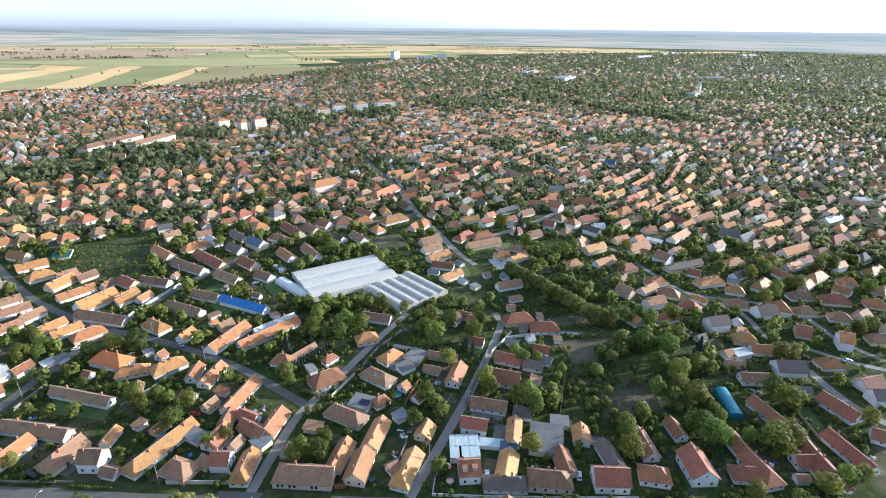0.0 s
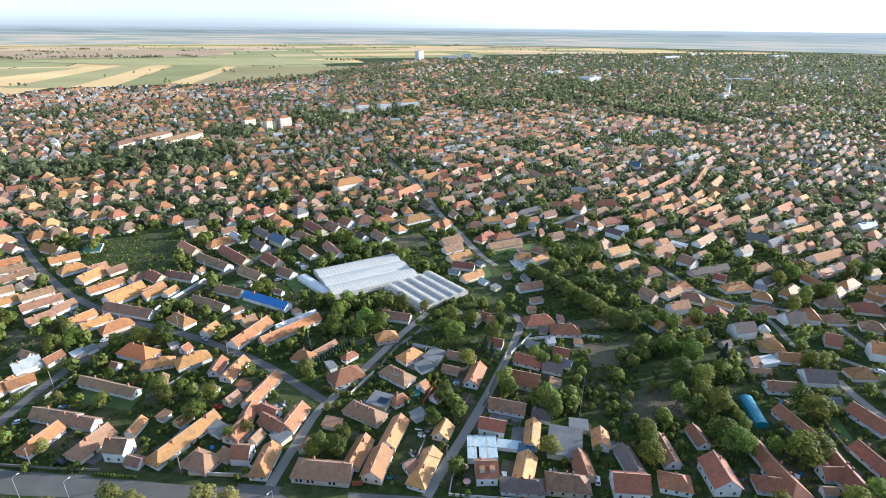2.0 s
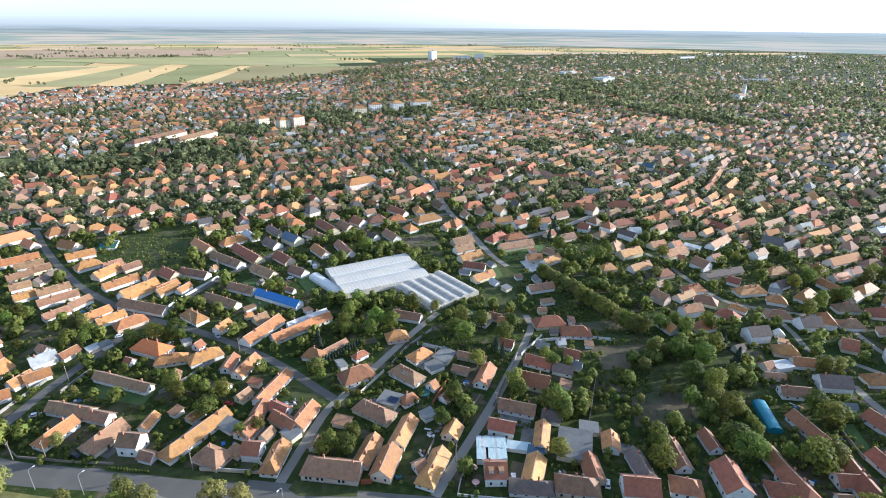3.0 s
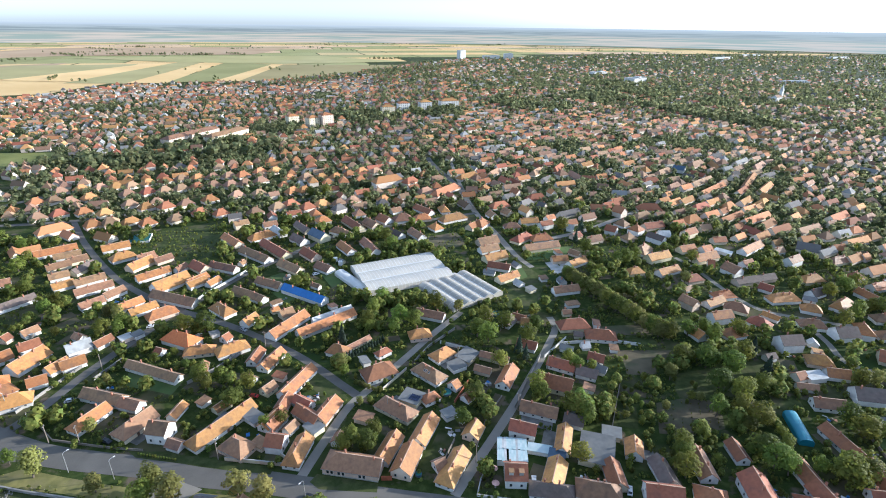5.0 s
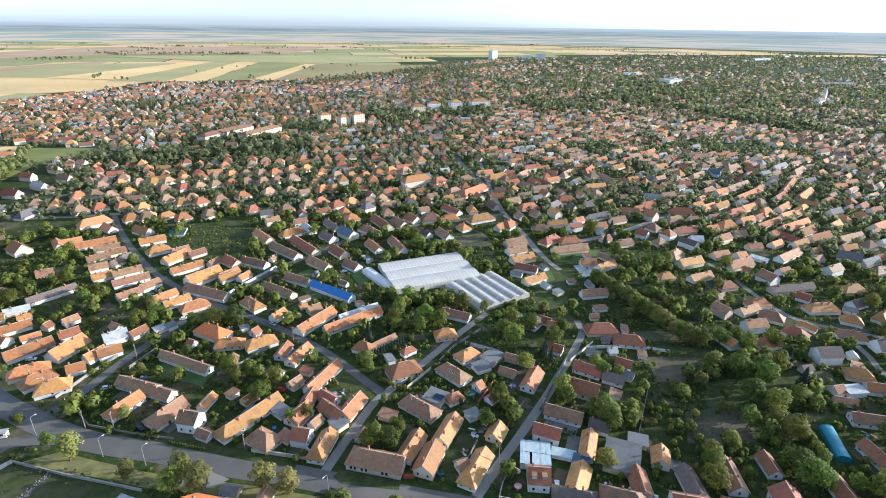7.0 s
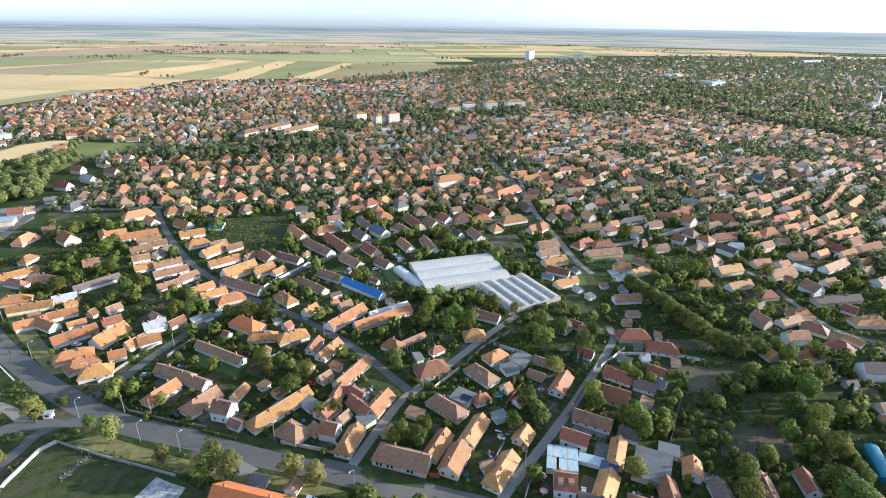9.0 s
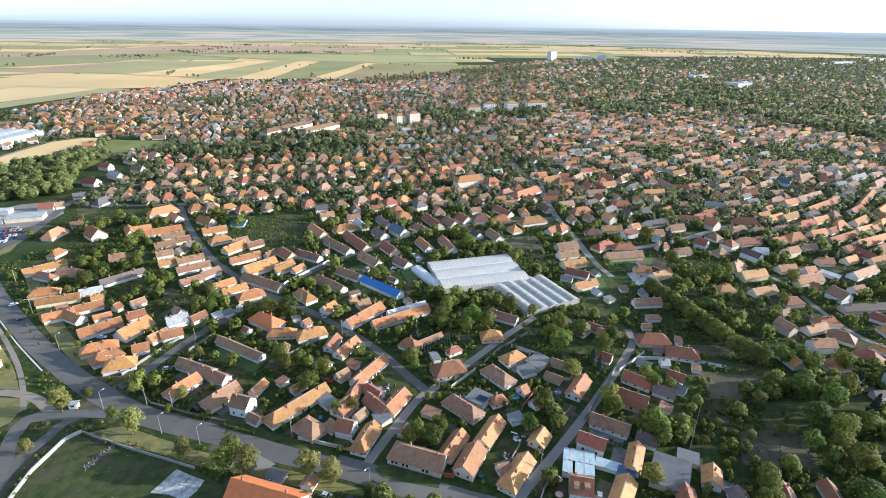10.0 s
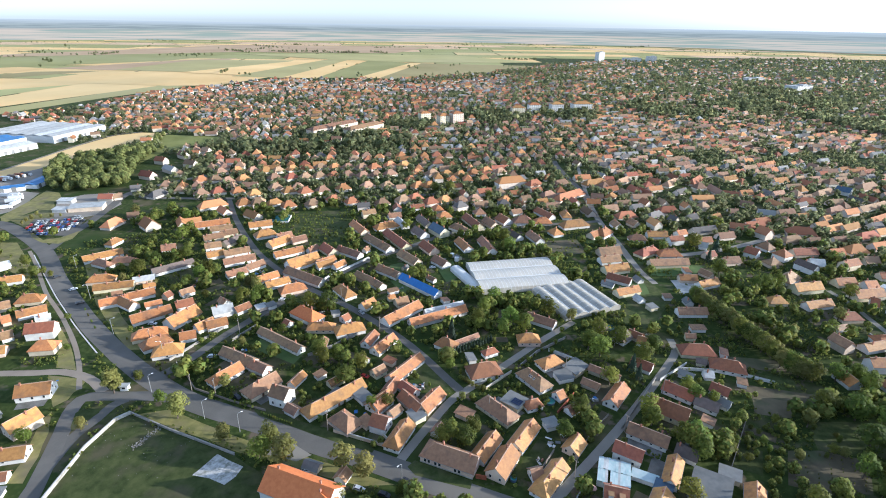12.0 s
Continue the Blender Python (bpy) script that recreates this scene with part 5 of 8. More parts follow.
house(120.3, 565.7, -51, 9.1, 7.2, 2.5, "g", "d", glazed=False)
house(129.4, 567.4, 43, 14.1, 7.2, 2.5, "g", "b", glazed=False)
house(149.2, 548.3, 17, 19.3, 9.2, 2.5, "h", "r", glazed=False)
house(125.0, 506.8, 35, 15.6, 7.2, 2.5, "g", "b", glazed=False)
house(136.5, 501.5, 34, 10.6, 6.3, 2.5, "g", "o", glazed=False)
house(145.2, 482.6, 43, 13.4, 6.3, 2.5, "g", "o", glazed=False)
house(153.0, 477.7, 45, 18.4, 7.2, 2.5, "g", "o", glazed=False)
house(165.8, 485.3, 47, 20.8, 7.2, 2.5, "g", "o", glazed=False)
house(177.6, 528.7, 42, 16.2, 7.2, 3, "g", "o", "c", glazed=False)
house(202.6, 528.2, 50, 51.9, 7.2, 2.5, "g", "o", glazed=False)
house(201.1, 555.6, 48, 40.2, 7.2, 2.5, "g", "b", glazed=False)
house(191.7, 601.9, -32, 11.9, 9, 4, "g", "n", glazed=False)
house(218.6, 631.1, 47, 29.2, 10.1, 2.5, "h", "b", glazed=False)
house(238.3, 626.8, -92, 29.2, 7.2, 2.5, "g", "o", glazed=False)
house(172.6, 468.1, 41, 20.9, 7.4, 2.5, "h", "r", glazed=False)
house(187.8, 483.9, 41, 17.4, 7.2, 2.5, "g", "o", glazed=False)
house(154.8, 430.4, 29, 15.5, 10.1, 2.5, "h", "o", glazed=False)
house(174.6, 447.3, 39, 16.5, 7.2, 2.5, "g", "o", glazed=False)
house(197.9, 473.1, 42, 15.6, 9.2, 2.5, "h", "o", glazed=False)
house(188.3, 458.2, 46, 10.6, 6.3, 2.5, "g", "o", glazed=False)
house(190.2, 443.9, 44, 33.9, 6, 2.5, "g", "o", glazed=False)
house(213.2, 468.1, 41, 19.1, 6.3, 3, "g", "o", "c", glazed=False)
house(218.8, 491.4, 51, 23.2, 7.2, 2.5, "g", "o", glazed=False)
house(234.4, 490.7, 45, 14.2, 8.3, 2.5, "h", "o", glazed=False)
house(224.3, 476.2, 47, 13.3, 6.3, 2.5, "g", "o", glazed=False)
house(209.4, 443.2, 41, 37.6, 7.2, 2.5, "g", "o", glazed=False)
house(211.7, 429.0, 46, 22.6, 8.1, 2.5, "g", "o", glazed=False)
house(193.3, 409.7, -62, 13.0, 7.2, 2.5, "g", "r", glazed=False)
house(195.9, 400.2, 41, 16.7, 7.2, 2.5, "g", "o", glazed=False)
house(216.4, 417.6, 37, 23.6, 8.1, 2.5, "g", "o", glazed=False)
house(186.3, 419.8, 40, 11.0, 6.3, 2.5, "g", "o", glazed=False)
house(178.4, 396.0, 41, 11.7, 6.3, 2.5, "g", "o", glazed=False)
house(179.0, 375.2, 44, 26.8, 7.2, 2.5, "g", "o", glazed=False)
house(252.9, 568.8, 61, 62.1, 6.3, 2.5, "g", "o", glazed=False)
house(230.2, 528.3, 54, 29.8, 6.3, 2.5, "g", "o", glazed=False)
house(256.4, 540.3, 55, 40.7, 7.2, 2.5, "g", "o", glazed=False)
house(288.2, 635.6, 54, 38.3, 8.3, 2.5, "h", "b", glazed=False)
house(309.0, 631.1, 49, 20.7, 8.3, 2.5, "h", "o", glazed=False)
house(282.1, 593.6, 37, 17.6, 7.2, 2.5, "g", "d", glazed=False)
house(259.7, 618.8, 45, 18.6, 7.2, 2.5, "g", "b", glazed=False)
house(276.1, 654.2, 49, 32.5, 7.2, 2.5, "g", "w", glazed=False)
house(119.2, 411.6, 27, 17.4, 8.1, 2.5, "g", "r", glazed=False)
house(122.7, 392.8, 9, 8.6, 8.1, 2.5, "g", "w", glazed=False)
house(127.0, 457.1, 2, 20.5, 9.2, 2.5, "h", "r", glazed=False)
house(131.2, 438.9, 25, 8.2, 7.2, 2.5, "g", "b", glazed=False)
house(100.2, 359.6, 55, 15.2, 9.2, 2.5, "h", "b", glazed=False)
house(131.8, 366.2, 28, 12.8, 7.2, 2.5, "g", "o", "c", glazed=False)
house(145.4, 367.5, 29, 7.9, 7.2, 2.5, "g", "o", glazed=False)
house(139.5, 351.2, 31, 19.5, 8.1, 3, "g", "o", glazed=False)
house(140.1, 340.5, -11, 3.7, 8.1, 2.5, "g", "r", glazed=False)
house(156.9, 365.6, -39, 10.9, 4, 2.4, "s", "w", glazed=False)
house(107.5, 347.7, 32, 18.2, 8.1, 3, "g", "o", glazed=False)
house(166.9, 531.8, 50, 23.6, 7.4, 2.5, "h", "b", glazed=False)
house(171.6, 588.8, 52, 30.9, 8.3, 2.5, "h", "b", glazed=False)
house(116.1, 435.6, 38, 18.0, 7.4, 2.5, "h", "b", glazed=False)
house(140.4, 621.9, 41, 18.2, 8.1, 2.5, "g", "o", glazed=False)
house(165.5, 619.4, -47, 13.4, 8.1, 2.5, "g", "r", glazed=False)
house(92.1, 609.8, 47, 19.7, 7.2, 2.5, "g", "o", glazed=False)
house(58.4, 586.8, 68, 29.9, 8.3, 2.5, "h", "r", glazed=False)
house(18.8, 565.1, -21, 11.2, 8.1, 2.5, "g", "r", glazed=False)
house(1.7, 524.9, -58, 17.0, 8.1, 2.5, "g", "r", glazed=False)
house(-11.1, 554.9, 66, 18.1, 8.1, 2.5, "g", "b", glazed=False)
house(11.1, 520.4, -51, 17.3, 7.2, 2.5, "g", "r", glazed=False)
house(11.9, 488.1, -50, 9.7, 7.2, 2.5, "g", "r", glazed=False)
house(-20.1, 538.2, -61, 13.4, 8.1, 2.5, "g", "o", glazed=False)
house(-6.8, 511.9, -48, 10.9, 7.2, 2.5, "g", "b", glazed=False)
house(-30.2, 488.9, 6, 10.6, 7.2, 2.5, "g", "b", glazed=False)
house(-51.6, 549.8, 33, 16.6, 8.1, 2.5, "g", "o", glazed=False)
house(34.3, 566.1, 66, 26.4, 8.3, 2.5, "h", "b", glazed=False)
house(42.6, 537.1, 57, 15.9, 7.2, 2.5, "g", "d", glazed=False)
house(19.5, 452.5, 58, 20.0, 8.3, 2.5, "h", "d", glazed=False)
house(-8.2, 418.4, -60, 10.0, 7.2, 2.5, "g", "b", glazed=False)
house(217.4, 375.9, -25, 13.4, 9, 4, "g", "d", glazed=False)
house(229.0, 374.0, 35, 17.2, 6.3, 2.8, "g", "w", "c", glazed=False)
house(241.5, 383.3, 23, 9.9, 7.2, 2.5, "g", "o", glazed=False)
house(262.7, 399.4, 31, 24.6, 7.2, 2.5, "g", "o", glazed=False)
house(227.5, 398.3, 21, 11.9, 7.2, 2.5, "g", "o", glazed=False)
house(239.6, 421.6, 35, 26.6, 7.2, 2.5, "g", "b", glazed=False)
house(262.0, 416.4, 28, 12.8, 7.2, 2.5, "g", "w", glazed=False)
house(275.6, 425.1, 27, 12.4, 7.6, 2.5, "h", "o", glazed=False)
house(281.2, 412.3, 28, 12.0, 7.6, 2.5, "h", "o", glazed=False)
house(280.2, 458.0, 40, 27.5, 8.1, 2.5, "g", "o", glazed=False)
house(229.6, 360.2, 27, 16.6, 7.6, 2.5, "h", "b", glazed=False)
house(241.7, 365.0, 36, 15.9, 7.2, 2.5, "g", "o", glazed=False)
house(251.1, 368.9, 33, 6.6, 6.3, 2.5, "g", "o", glazed=False)
house(305.5, 460.1, 38, 17.7, 7.6, 2.5, "h", "b", glazed=False)
house(285.3, 447.0, 32, 16.5, 7.6, 2.5, "h", "r", glazed=False)
house(310.6, 435.6, 37, 17.4, 7.9, 2.5, "h", "b", glazed=False)
house(298.3, 414.8, 38, 18.9, 7.2, 2.5, "g", "o", glazed=False)
house(277.0, 390.0, 32, 10.1, 7.2, 2.5, "g", "o", glazed=False)
house(289.0, 389.0, 17, 13.7, 7.2, 2.5, "h", "b", glazed=False)
house(337.2, 414.7, 32, 17.3, 7.6, 2.5, "h", "r", glazed=False)
house(314.6, 395.0, 39, 12.1, 7.6, 2.5, "h", "o", glazed=False)
house(353.9, 410.4, 2, 14.0, 8.7, 2.5, "h", "b", glazed=False)
house(336.5, 383.4, 28, 13.0, 7.2, 2.5, "h", "r", glazed=False)
house(295.1, 369.9, 30, 20.6, 8.7, 2.5, "h", "r", glazed=False)
house(307.4, 359.3, 20, 14.4, 7.2, 2.5, "h", "b", glazed=False)
house(267.2, 345.1, 21, 14.0, 7.6, 2.5, "h", "b", glazed=False)
house(384.8, 466.3, 2, 13.8, 9, 5, "s", "w", glazed=False)
house(320.1, 412.3, 23, 19.6, 8.1, 3.5, "g", "bl", glazed=False)
house(357.9, 511.4, -105, 16.6, 7.6, 2.5, "h", "r", glazed=False)
house(342.7, 484.5, -106, 14.4, 7.6, 2.5, "h", "r", glazed=False)
house(378.4, 515.7, -105, 26.0, 8.1, 2.5, "g", "b", glazed=False)
house(337.1, 507.6, -106, 18.0, 7.6, 2.5, "h", "b", glazed=False)
house(275.9, 478.5, -79, 14.1, 7.6, 2.5, "h", "o", glazed=False)
house(256.2, 468.9, -67, 14.2, 7.6, 2.5, "h", "o", glazed=False)
house(242.5, 451.0, 46, 14.1, 7.2, 2.5, "g", "o", glazed=False)
house(357.3, 472.3, 34, 19.4, 7.6, 2.5, "h", "b", glazed=False)
house(405.7, 509.0, 18, 18.2, 7.6, 2.5, "h", "b", glazed=False)
house(319.0, 505.1, -109, 21.8, 6.8, 2.5, "h", "o", glazed=False)
# outbuildings of the courtyards
house(-94.0, 158.6, -28, 7.8, 5, 2.4, "s", "k")
home(-84.3, 156.9, 77, 8.7, 6, 2.5, "g", "r")
home(-77.4, 169.6, -25, 8.5, 5, 2.6, "g", "r")
house(-68.1, 156.2, -33, 6.6, 5, 2.3, "s", "k")
house(-85.1, 145.3, -24, 5.4, 4, 2.2, "s", "b")
house(-77.2, 155.0, 72, 5.3, 4, 2.2, "g", "b")
house(-56.9, 151.4, 85, 4.9, 4, 2.2, "g", "b")
home(-111.5, 198.4, 92, 10.7, 5, 2.5, "g", "r")
house(-104.1, 155.0, 77, 6.1, 5, 2.5, "s", "k")
home(-85.2, 168.6, 89, 8.3, 5, 2.5, "g", "r")
house(-182.5, 205.2, 58, 5.4, 4, 2.2, "s", "w", glazed=False)
house(-178.7, 208.8, 65, 4.7, 4, 2.2, "s", "k", glazed=False)
home(-171.7, 269.3, 75, 9.0, 5, 2.3, "g", "o", glazed=False)
home(-182.6, 270.5, 66, 13.2, 6, 2.4, "g", "o", glazed=False)
house(-201.9, 284.9, 80, 8.4, 5, 2.3, "g", "b", glazed=False)
house(-232.5, 203.2, 94, 5.9, 4, 2.2, "s", "w", glazed=False)
home(-196.7, 178.2, 74, 9.3, 6, 2.5, "g", "o", glazed=False)
home(0.2, 316.8, -14, 14.1, 6.3, 2.5, "g", "r", glazed=False)
home(5.6, 301.7, 42, 15.6, 6.3, 2.5, "g", "o", "c", glazed=False)
house(52.0, 347.3, -40, 7.9, 5, 2.2, "g", "b", glazed=False)
home(12.2, 252.4, -24, 6.4, 5, 2.3, "g", "r", glazed=False)
home(49.3, 210.7, -26, 4.9, 5, 2.2, "g", "k")


# ---- greenhouses ----
def span_profile(width, height, n, wall):
    """Cross-section of a span: low walls under a round tunnel, or high walls under a shallow bow."""
    if wall < 2:
        bow = [(-width / 2 * math.cos(math.pi * i / n), wall + (height - wall) * math.sin(math.pi * i / n)) for i in range(n + 1)]
    else:
        bow = [(width * (i / n - 0.5), wall + (height - wall) * (1 - (2 * i / n - 1) ** 2)) for i in range(n + 1)]
    return [(-width / 2, 0)] + bow + [(width / 2, 0)]


def arch(width, height, length, n=10, wall=1.6):
    """Verts and faces of a vaulted span along x."""
    prof = span_profile(width, height, n, wall)
    m = len(prof)
    v = [(x, y, z) for x in (-length / 2, length / 2) for y, z in prof]
    f = [(i, i + 1, m + i + 1, m + i) for i in range(m - 1)] + [tuple(reversed(range(m))), tuple(range(m, 2 * m))]
    return v, f


def rib(width, height, n=10, wall=1.6, t=0.12):
    prof = span_profile(width, height, n, wall)
    m = len(prof)
    v = [(x, y * 1.008, z + 0.05 if 0 < i < m - 1 else z) for x in (-t, t) for i, (y, z) in enumerate(prof)]
    return v, [(i, i + 1, m + i + 1, m + i) for i in range(m - 1)]


def greenhouse(x, y, turn, spans, width, length, height, label, gap=2.0, film=None, wall=1.6):
    root = tagged(new("greenhouse"), label, "greenhouse", "greenhouses")
    root.matrix_basis = pose(x, y, 0, 0, 0, turn)
    cover = mesh_of("film_span", *arch(width, height, length, 10, wall), film or FILM)
    hoop = mesh_of("hoop", *rib(width, height, 10, wall, 0.09), film if wall < 2 else WHITE_STEEL)
    gutter = mesh_of("gutter", *block(length, 0.5, 0.3), WHITE_STEEL)
    for i in range(spans):
        off = (i - (spans - 1) / 2) * width
        span = piece("film_span", cover, root, pose(0, off, 0))
        n = int(length / gap)
        for k in range(n + 1):
            piece("hoop", hoop, span, pose(-length / 2 + length * k / n, 0, 0))
        if i:
            piece("gutter", gutter, root, pose(0, off - width / 2, wall))
    take_box(x, y, radians(turn), length, spans * width)
    return root


greenhouse(-61.5, 299.1, 32, 3, 13.0, 55.0, 4.9, "large white film greenhouse with three vaulted spans", 2.2, wall=3.6)
greenhouse(-22.0, 281.5, -47, 5, 7.3, 35.0, 3.6, "white film greenhouse with five low parallel spans", 4.4, film=CLEAR_FILM, wall=2.3)
greenhouse(-88.4, 283.0, -44, 1, 7.0, 34.0, 3.2, "single white film tunnel beside the greenhouses", 2.8, film=NEW_FILM)
greenhouse(121.7, 182.0, -95, 1, 5.2, 17.3, 3.0, "turquoise film tunnel among garden trees", 2.5, film=TURQUOISE)

# swimming pool cover in the allotments
pool = tagged(new("pool_shelter"), "flat turquoise pool shelter with a pale rim", "pool shelter")
pool.matrix_basis = pose(-262.5, 330, 0, 0, 0, 25)
piece("basin", mesh_of("basin", *block(15, 15, 1.0), TEAL), pool)
for k in range(4):
    piece("rim", mesh_of("rim", *moved(block(15.8, 0.4, 1.25), 0, -7.7), PLASTER), pool, pose(0, 0, 0, 0, 0, 90 * k))


# ---- large buildings ----
def apartment(x, y, turn, L, w, floors, label, roof="o", flat=False, plaster=PLASTER):
    root = tagged(new("apartment_building"), label, "apartment building", "apartment buildings")
    root.matrix_basis = pose(x, y, 0, 0, 0, turn)
    h = floors * 2.9
    piece("wall", mesh_of("wall", *block(L, w, h), plaster), root)
    if flat:
        piece("roof", mesh_of("roof", *joined(moved(block(L + 0.6, w + 0.6, 0.5), 0, 0, h), moved(block(L * 0.3, w * 0.5, 2.6), L * 0.2, 0, h + 0.5)), ROOFS["w"]), root)
    else:
        v, f, top, _ = roof_shape(L, w, h, "h", pitch=0.46)
        piece("roof", mesh_of("roof", v, f, ROOFS[roof]), root)
    n = int(L / 3.6)
    row = [moved(block(1.6, 0.1, 1.5), -L / 2 + L * (i + 0.5) / n) for i in range(n)]
    end = [moved(block(1.4, 0.1, 1.5), o) for o in (-w / 4, w / 4)]
    for k in range(floors):
        for side in (-1, 1):
            tagged(piece("window_row", mesh_of("window_row", *joined(*row), FAR_PANE), root, pose(0, side * w / 2, k * 2.9 + 0.9)), kind="stuff")
            tagged(piece("window_row", mesh_of("window_row", *joined(*end), FAR_PANE), root, pose(side * L / 2, 0, k * 2.9 + 0.9, 0, 0, 90)), kind="stuff")
    take_box(x, y, radians(turn), L + 4, w + 4)


apartment(-299.0, 800.0, 50, 17.5, 13.0, 5, "cream five-storey apartment block among trees", plaster=CREAM)
apartment(-281.5, 812.0, 50, 19.0, 14.0, 6, "cream six-storey apartment block among trees", plaster=CREAM)
apartment(-342.0, 826.0, 50, 18.0, 12.0, 4, "cream four-storey apartment block among trees", plaster=CREAM)
apartment(-424.2, 674.8, 78, 92.4, 15, 3, "long three-storey cream terrace with a weathered roof", "b", plaster=CREAM)
apartment(-380.8, 688.8, 78, 72.8, 15, 3, "long three-storey cream block with a weathered roof", "b", plaster=CREAM)
apartment(-216, 960.0, 30, 24, 13.5, 4, "cream four-storey apartment block", "o", plaster=CREAM)
apartment(-193, 990.4, 30, 22.0, 13.5, 5, "white five-storey apartment block", "o")
apartment(-156.8, 1016.4, 30, 22.4, 16.8, 5, "white five-storey apartment block", "o")
apartment(-114.8, 1043, 30, 36.4, 16.8, 5, "cream five-storey apartment block", "o")
apartment(-232.4, 2632, 48, 34, 25.2, 14, "white tower block over the far trees", flat=True)
apartment(-14, 2779, 20, 42, 25.2, 8, "white slab block over the far trees", flat=True)
apartment(-98, 2744, 20, 84, 19.6, 5, "pale slab block over the far trees", flat=True)
apartment(366.8, 1687, 45, 62.0, 36, 4, "white flat-roofed hall among far trees", flat=True)
apartment(301, 1962.8, 40, 63, 22.4, 2, "low white hall among far trees", flat=True)


def hall(x, y, turn, L, w, h, roof, label):
    """A low industrial hall with cladding bays and shallow ridges."""
    root = tagged(new("industrial_hall"), label, "hall", "industrial halls")
    root.matrix_basis = pose(x, y, 0, 0, 0, turn)
    piece("wall", mesh_of("wall", *block(L, w, h), WHITE_STEEL), root)
    n = max(1, int(w / 18))
    for i in range(n):
        v, f, _, _ = roof_shape(L, w / n - 0.9, h, "g", over=0.4, pitch=0.16)
        piece("roof", mesh_of("roof", v, f, roof), root, pose(0, -w / 2 + w * (i + 0.5) / n, 0.25))
    for i in range(int(min(L, 90) / 9)):
        piece("gate", mesh_of("gate", *block(3.6, 0.15, 4.0), ROOFS["k"]), root, pose(-L / 2 + 9 * (i + 0.5), -w / 2 - 0.05, 0.1))
    take_box(x, y, radians(turn), L + 6, w + 6)


hall(-759.0, 487.0, 100, 86.0, 112, 8.5, ROOFS["w"], "large white industrial hall with shallow ridges")
hall(-739.0, 408.0, 95, 56.0, 42, 8.5, HALL_BLUE, "white industrial hall with a blue roof")
hall(-698.0, 396.0, 96, 62, 26, 6.0, ROOFS["w"], "low white industrial hall at the yard")
hall(-534.9, 329.3, 114, 43.5, 15, 3.6, HALL_BLUE, "open shed with a bright blue roof")
hall(-536, 300, 55, 22, 13, 3.4, HALL_BLUE, "small open shed with a bright blue roof")

hall(856, 1794, 16, 83, 14, 5, ROOFS["w"], "long low white hall among far trees")
hall(1109, 3144, 36, 150, 30, 8, ROOFS["w"], "long white hall at the far edge of town")
hall(1415, 3560, 40, 190, 34, 8, ROOFS["w"], "long white hall at the far edge of town")
hall(1830, 3420, 30, 150, 34, 8, ROOFS["w"], "long white hall at the far edge of town")

# church
church = tagged(new("church"), "white church with a tall pointed steeple", "church")
church.matrix_basis = pose(594, 1299, 0, 0, 0, 40)
piece("nave", mesh_of("nave", *walls_shape(26, 12, 9, "g"), PLASTER), church)
v, f, _, _ = roof_shape(26, 12, 9, "g")
piece("roof", mesh_of("roof", v, f, ROOFS["b"]), church)
piece("tower", mesh_of("tower", *moved(block(6, 6, 22), 14), PLASTER), church)
piece("spire", mesh_of("spire", *moved(block(6.6, 6.6, 13, 22, 0.04), 14), ROOFS["w"]), church)

# ---- trees ----
def limb(p, q, r0, r1, n=6):
    """Tapered branch from p to q."""
    p, q = Vector(p), Vector(q)
    side = (q - p).orthogonal().normalized()
    other = (q - p).normalized().cross(side)
    v = [tuple(c + (side * math.cos(2 * math.pi * i / n) + other * math.sin(2 * math.pi * i / n)) * r) for c, r in ((p, r0), (q, r1)) for i in range(n)]
    return v, [(i, (i + 1) % n, n + (i + 1) % n, n + i) for i in range(n)]


def leaf_cards(spots, rng, size):
    """Bent leaf sprays facing outwards and upwards, at (centre, outward) spots."""
    verts, faces, normals = [], [], []
    for c, out in spots:
        nrm = (out + Vector((rng.gauss(0, 0.45), rng.gauss(0, 0.45), rng.gauss(0.25, 0.4)))).normalized()
        u = nrm.orthogonal().normalized()
        u.rotate(Matrix.Rotation(rng.uniform(0, 6.28), 3, nrm))
        w = nrm.cross(u)
        s = size * rng.uniform(0.6, 1.3)
        k = len(verts)
        bend = nrm * s * 0.35
        verts += [tuple(c - u * s - bend), tuple(c + w * s * 0.75), tuple(c + u * s - bend), tuple(c - w * s * 0.75)]
        faces += [(k + 1, k, k + 3), (k + 2, k + 1, k + 3)]
        face = tuple((out * 0.9 + nrm * 1.0).normalized())
        normals += [face] * 4
    return verts, faces, normals


